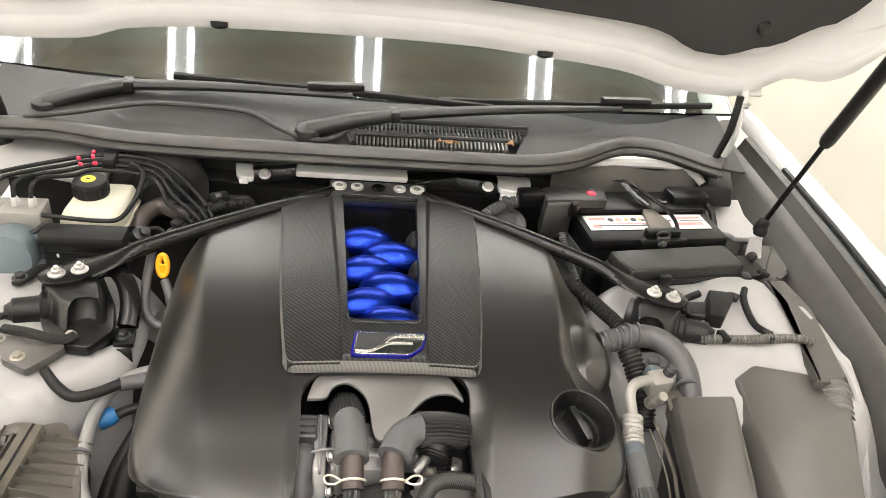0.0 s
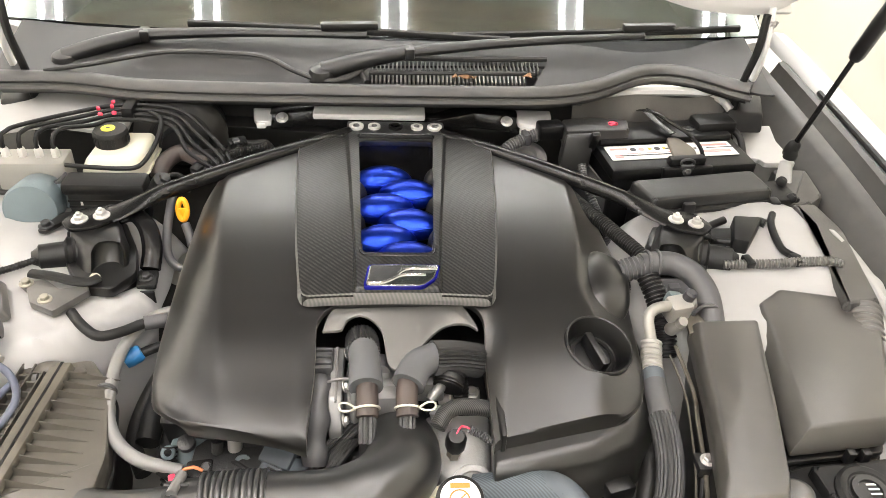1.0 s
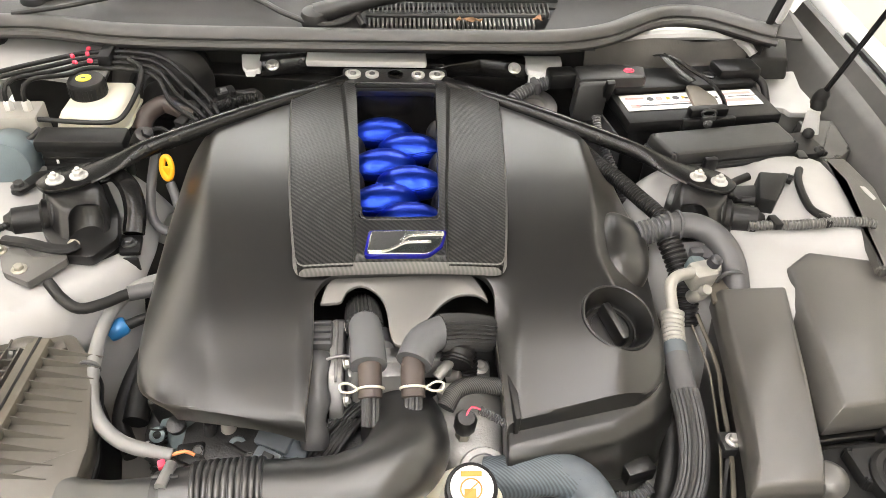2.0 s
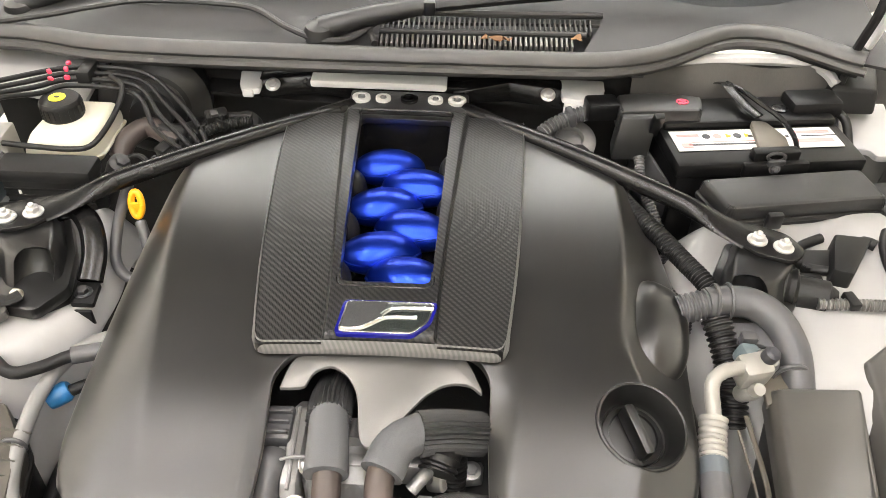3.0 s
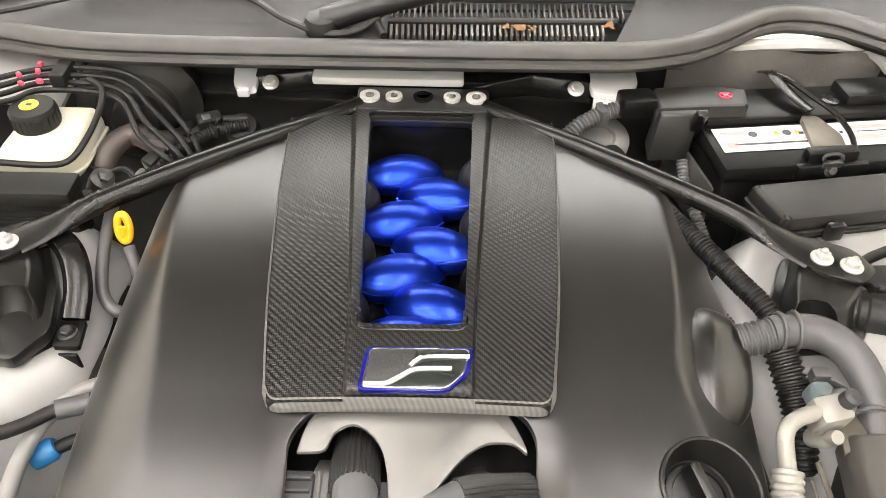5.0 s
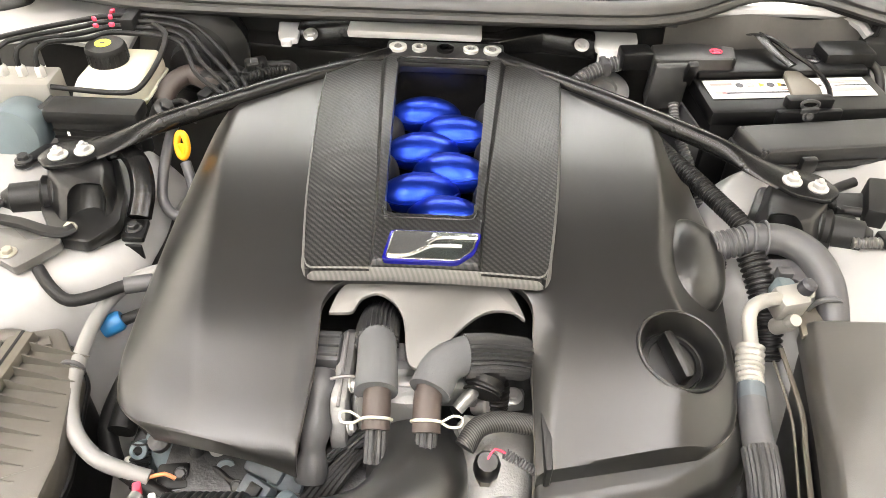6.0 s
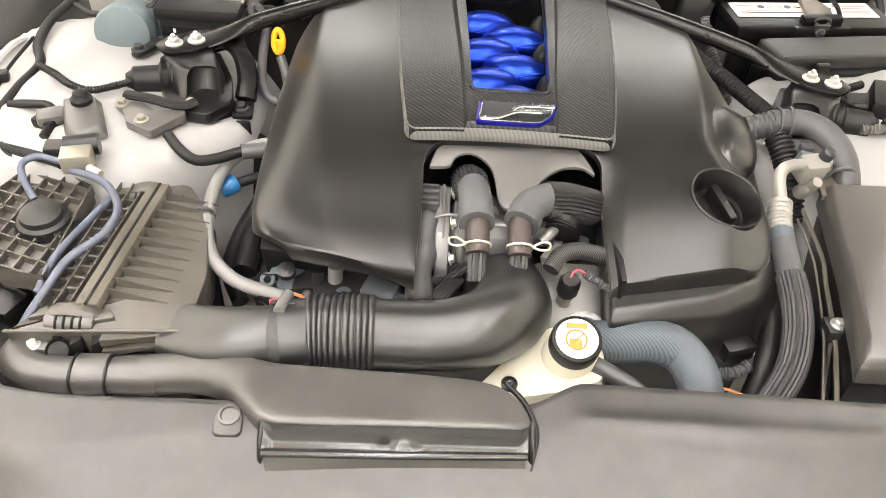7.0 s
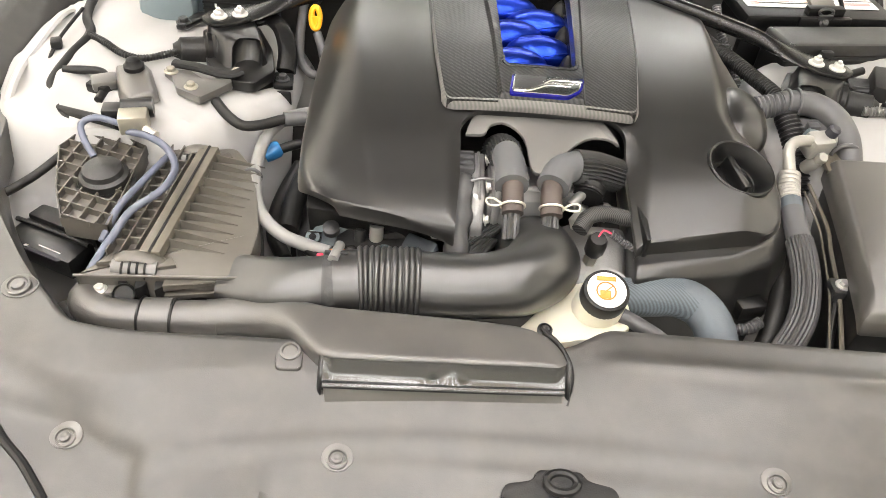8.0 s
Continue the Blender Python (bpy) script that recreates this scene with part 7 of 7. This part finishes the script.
for k in range(5):
    part("ribbed_cable", tube([(-.112 + .006 * k, .600, .858 - .002 * k), (-.085 + .005 * k, .625, .880), (-.062 + .004 * k, .652, .885)], .0038, 8, .01), RUBBER, le)
os_ = thing("oil_sensor", (.045, .62, .86), "black sensor plug on a brass fitting", "sensor")
part("fitting", lathe([(.0085, -.012), (.0085, 0), (.007, .004), (.007, .010)], (.064, .630, .893), (0, -.25, 1), 6), VALVE, os_)
part("plug", lathe([(.011, 0), (.012, .004), (.012, .020), (.009, .026), (0, .026)], (.064, .628, .902), (0, -.25, 1), 10), PLASTIC, os_)
part("wire", tube([(.064, .624, .927), (.070, .632, .931), (.080, .630, .928)], .0011, 8), RED, os_)
part("spring_wire", tube([(.079, .630, .928), (.092, .626, .922), (.106, .622, .915)], ribbed(.0042, .003, .0007), 10, .001), GREYHOSE, os_)
bh = thing("braided_hose", (.08, .66, .90), "black braided hoses beside the intake elbow", "hose")
part("hose", tube([(.044, .636, .925), (.055, .652, .932), (.075, .660, .932), (.105, .662, .925)], .0095, 16, .003), BRAID, bh)
part("hose", tube([(.058, .69, .93), (.062, .705, .935), (.060, .735, .925), (.058, .76, .90)], ribbed(.017, .005, .0012), 16, .0014), RUBBER, bh)
part("metal_elbow", tube([(.036, .672, .930), (.044, .680, .935), (.050, .69, .932)], .0062, 12), ALLOY, bh)
part("nut", lathe([(.012, -.008), (.012, .008), (0, .008)], (.050, .662, .915), (.3, -.6, .5), 6), STEEL, bh)
part("stud", lathe([(.006, 0), (.006, .012), (.003, .014)], (.078, .672, .915), (0, -.3, 1), 8), STEEL, bh)
pul = thing("front_casting_rings", (.075, .585, .85), "cast alloy boss with ribs at the engine front", "engine parts")
part("ring", lathe([(.026, 0), (.026, .006), (.020, .007), (.018, .003), (.010, .003), (.009, .008), (0, .008)], (.083, .593, .872), (0, -.7, .8), 26), ALLOY, pul)
part("spoke", box((.083, .590, .878), (.036, .004, .003), .001, (-40, 0, 20)), DARKALLOY, pul)
lw = thing("lower_wiring", (.24, .60, .80), "wiring and pipes below the lower shield", "wiring")
part("spring_conduit", tube([(.225, .575, .845), (.245, .572, .85), (.262, .580, .855)], ribbed(.0065, .004, .0008), 12, .0012), GREYHOSE, lw)
part("pipe", tube([(.205, .585, .86), (.212, .56, .84), (.222, .53, .81)], .0055, 12), GREYHOSE, lw)
part("plug", box((.252, .60, .858), (.034, .022, .022), .003, (0, 0, 15)), PLASTIC, lw)
part("wires", tube([(.225, .560, .84), (.24, .556, .842), (.256, .552, .838)], .0015, 8), COPPER, lw)
part("side_hose", tube([(.305, .70, .89), (.30, .64, .868), (.285, .59, .85), (.27, .56, .82)], .013, 14), RUBBER, lw)

# more of the engine's rear corner
solo("air_pump", lathe([(.034, -.05), (.038, -.01), (.038, .004), (.033, .008), (.020, .009), (.018, .003), (0, .003)], (.224, 1.220, .940), (0, -.35, 1), 30), ALLOY, "round cast pump below the battery cable", "pump")
for pts, r in (([(.195, 1.18, .945), (.215, 1.172, .955), (.235, 1.18, .955), (.250, 1.165, .945)], .006), ([(.205, 1.16, .94), (.228, 1.150, .95), (.245, 1.14, .94)], .005)):
    solo("pump_hose", tube(pts, r, 10), RUBBER, "short black hose on the pump", "hose", "pump hoses")
solo("heater_hose", tube([(-.372, 1.128, .948), (-.366, 1.150, .962), (-.347, 1.172, .968), (-.322, 1.164, .966), (-.300, 1.150, .956), (-.288, 1.14, .94)], .0135, 18), BROWNHOSE, "dark brown bent heater hose", "hose")
solo("bulkhead_pad", sheet(span(-.30, .30, 20), span(1.285, 1.325, 4), lambda x, y: .955 + .006 * math.sin(14 * x), .004), FELT, "black sound pad along the firewall", "sound pad")

# castings, unions and plugs in the gap under the cover's front lip
fr = thing("timing_chain_housing", (-.20, .70, .74), "grey cast alloy timing housing with bosses and bolts", "engine housing")
part("plate", loft([[(-.270, .690, .80), (-.105, .680, .80), (-.105, .720, .80), (-.275, .735, .80)], [(-.272, .668, .900), (-.105, .650, .900), (-.105, .700, .905), (-.275, .715, .905)]], .006), DULL, fr)
for x, y, z, r in ((-.262, .652, .868, .008), (-.176, .638, .864, .010), (-.128, .626, .872, .006)):
    part("boss", lathe([(r * 1.2, -.02), (r * 1.1, 0), (r, .004), (r * .55, .005), (r * .5, .001), (0, .001)], (x, y, z), (.1, -.6, .8), 20), TEAL, fr)
for x, y, z in ((-.266, .636, .862), (-.214, .628, .872), (-.196, .622, .862), (-.160, .618, .872), (-.142, .612, .862), (-.105, .610, .868)):
    bolt(fr, (x, y, z), .0052, (.1, -.55, .85), DARKALLOY, washer=1.2)
part("rib", tube([(-.255, .625, .852), (-.215, .618, .856), (-.180, .612, .852), (-.150, .606, .848)], .005, 10, .008), TEAL, fr)
part("oil_line", tube([(-.275, .650, .855), (-.245, .612, .862), (-.205, .606, .864), (-.165, .602, .858), (-.13, .604, .862)], .0042, 10, .006), STEEL, fr)
sp = thing("sensor_plug", (-.13, .61, .86), "dark blue-grey sensor plug on the engine front", "connector")
part("shell", box((-.140, .612, .876), (.030, .020, .018), .003, (25, 0, -30)), RADHOSE, sp)
part("latch", box((-.140, .606, .887), (.012, .012, .005), .001, (25, 0, -30)), DULL, sp)
part("collar", lathe([(.010, 0), (.011, .004), (.009, .012), (.006, .014)], (-.116, .604, .874), (.8, -.4, .3), 18), TEAL, sp)
part("lead", tube([(-.155, .618, .872), (-.170, .626, .868), (-.185, .636, .868), (-.20, .64, .858)], .0036, 8, .004), RUBBER, sp)
jn = thing("hose_junction", (-.245, .61, .86), "black three-way hose junction with red and white clips", "hose junction")
part("body", tube([(-.262, .622, .880), (-.240, .612, .872), (-.222, .606, .866)], .008, 12, .004), DULL, jn)
part("red_clip", box((-.246, .607, .878), (.008, .010, .010), .002, (0, 0, 20)), RED, jn)
part("white_clip", box((-.232, .602, .872), (.007, .008, .009), .002, (0, 0, 20)), LABEL, jn)
part("side_port", tube([(-.240, .612, .872), (-.236, .600, .862), (-.238, .588, .848)], .0055, 10, .004), DARKALLOY, jn)

# level sensor and bracket beside the fluid reservoir
ls = thing("level_sensor", (-.395, 1.10, .92), "dark plastic level sensor beside the fluid reservoir", "sensor")
part("body", lathe([(.013, -.02), (.014, 0), (.013, .012), (.008, .015), (0, .015)], (-.362, 1.098, .955), (.5, -.3, .8), 22), RELAY, ls)
part("nut", lathe([(.008, 0), (.008, .006), (.003, .008)], (-.352, 1.092, .968), (.5, -.3, .8), 6), DARKALLOY, ls)
part("arm", tube([(-.362, 1.098, .950), (-.380, 1.085, .945), (-.392, 1.070, .94)], .006, 10, .005), DULL, ls)
part("lead", tube([(-.355, 1.105, .962), (-.340, 1.112, .964), (-.326, 1.104, .960), (-.320, 1.085, .95)], .0034, 8, .004), RUBBER, ls)
tag = thing("wire_tag", (-.275, 1.06, .93), "small white tag on a thin wire", "tag")
part("tag_plate", box((-.272, 1.062, .936), (.020, .002, .010), .001, (25, 0, 8)), LABEL, tag)
part("wire", tube([(-.262, 1.10, .945), (-.266, 1.08, .942), (-.270, 1.060, .936), (-.280, 1.03, .92), (-.292, 1.00, .90)], .0022, 8, .006), RUBBER, tag)
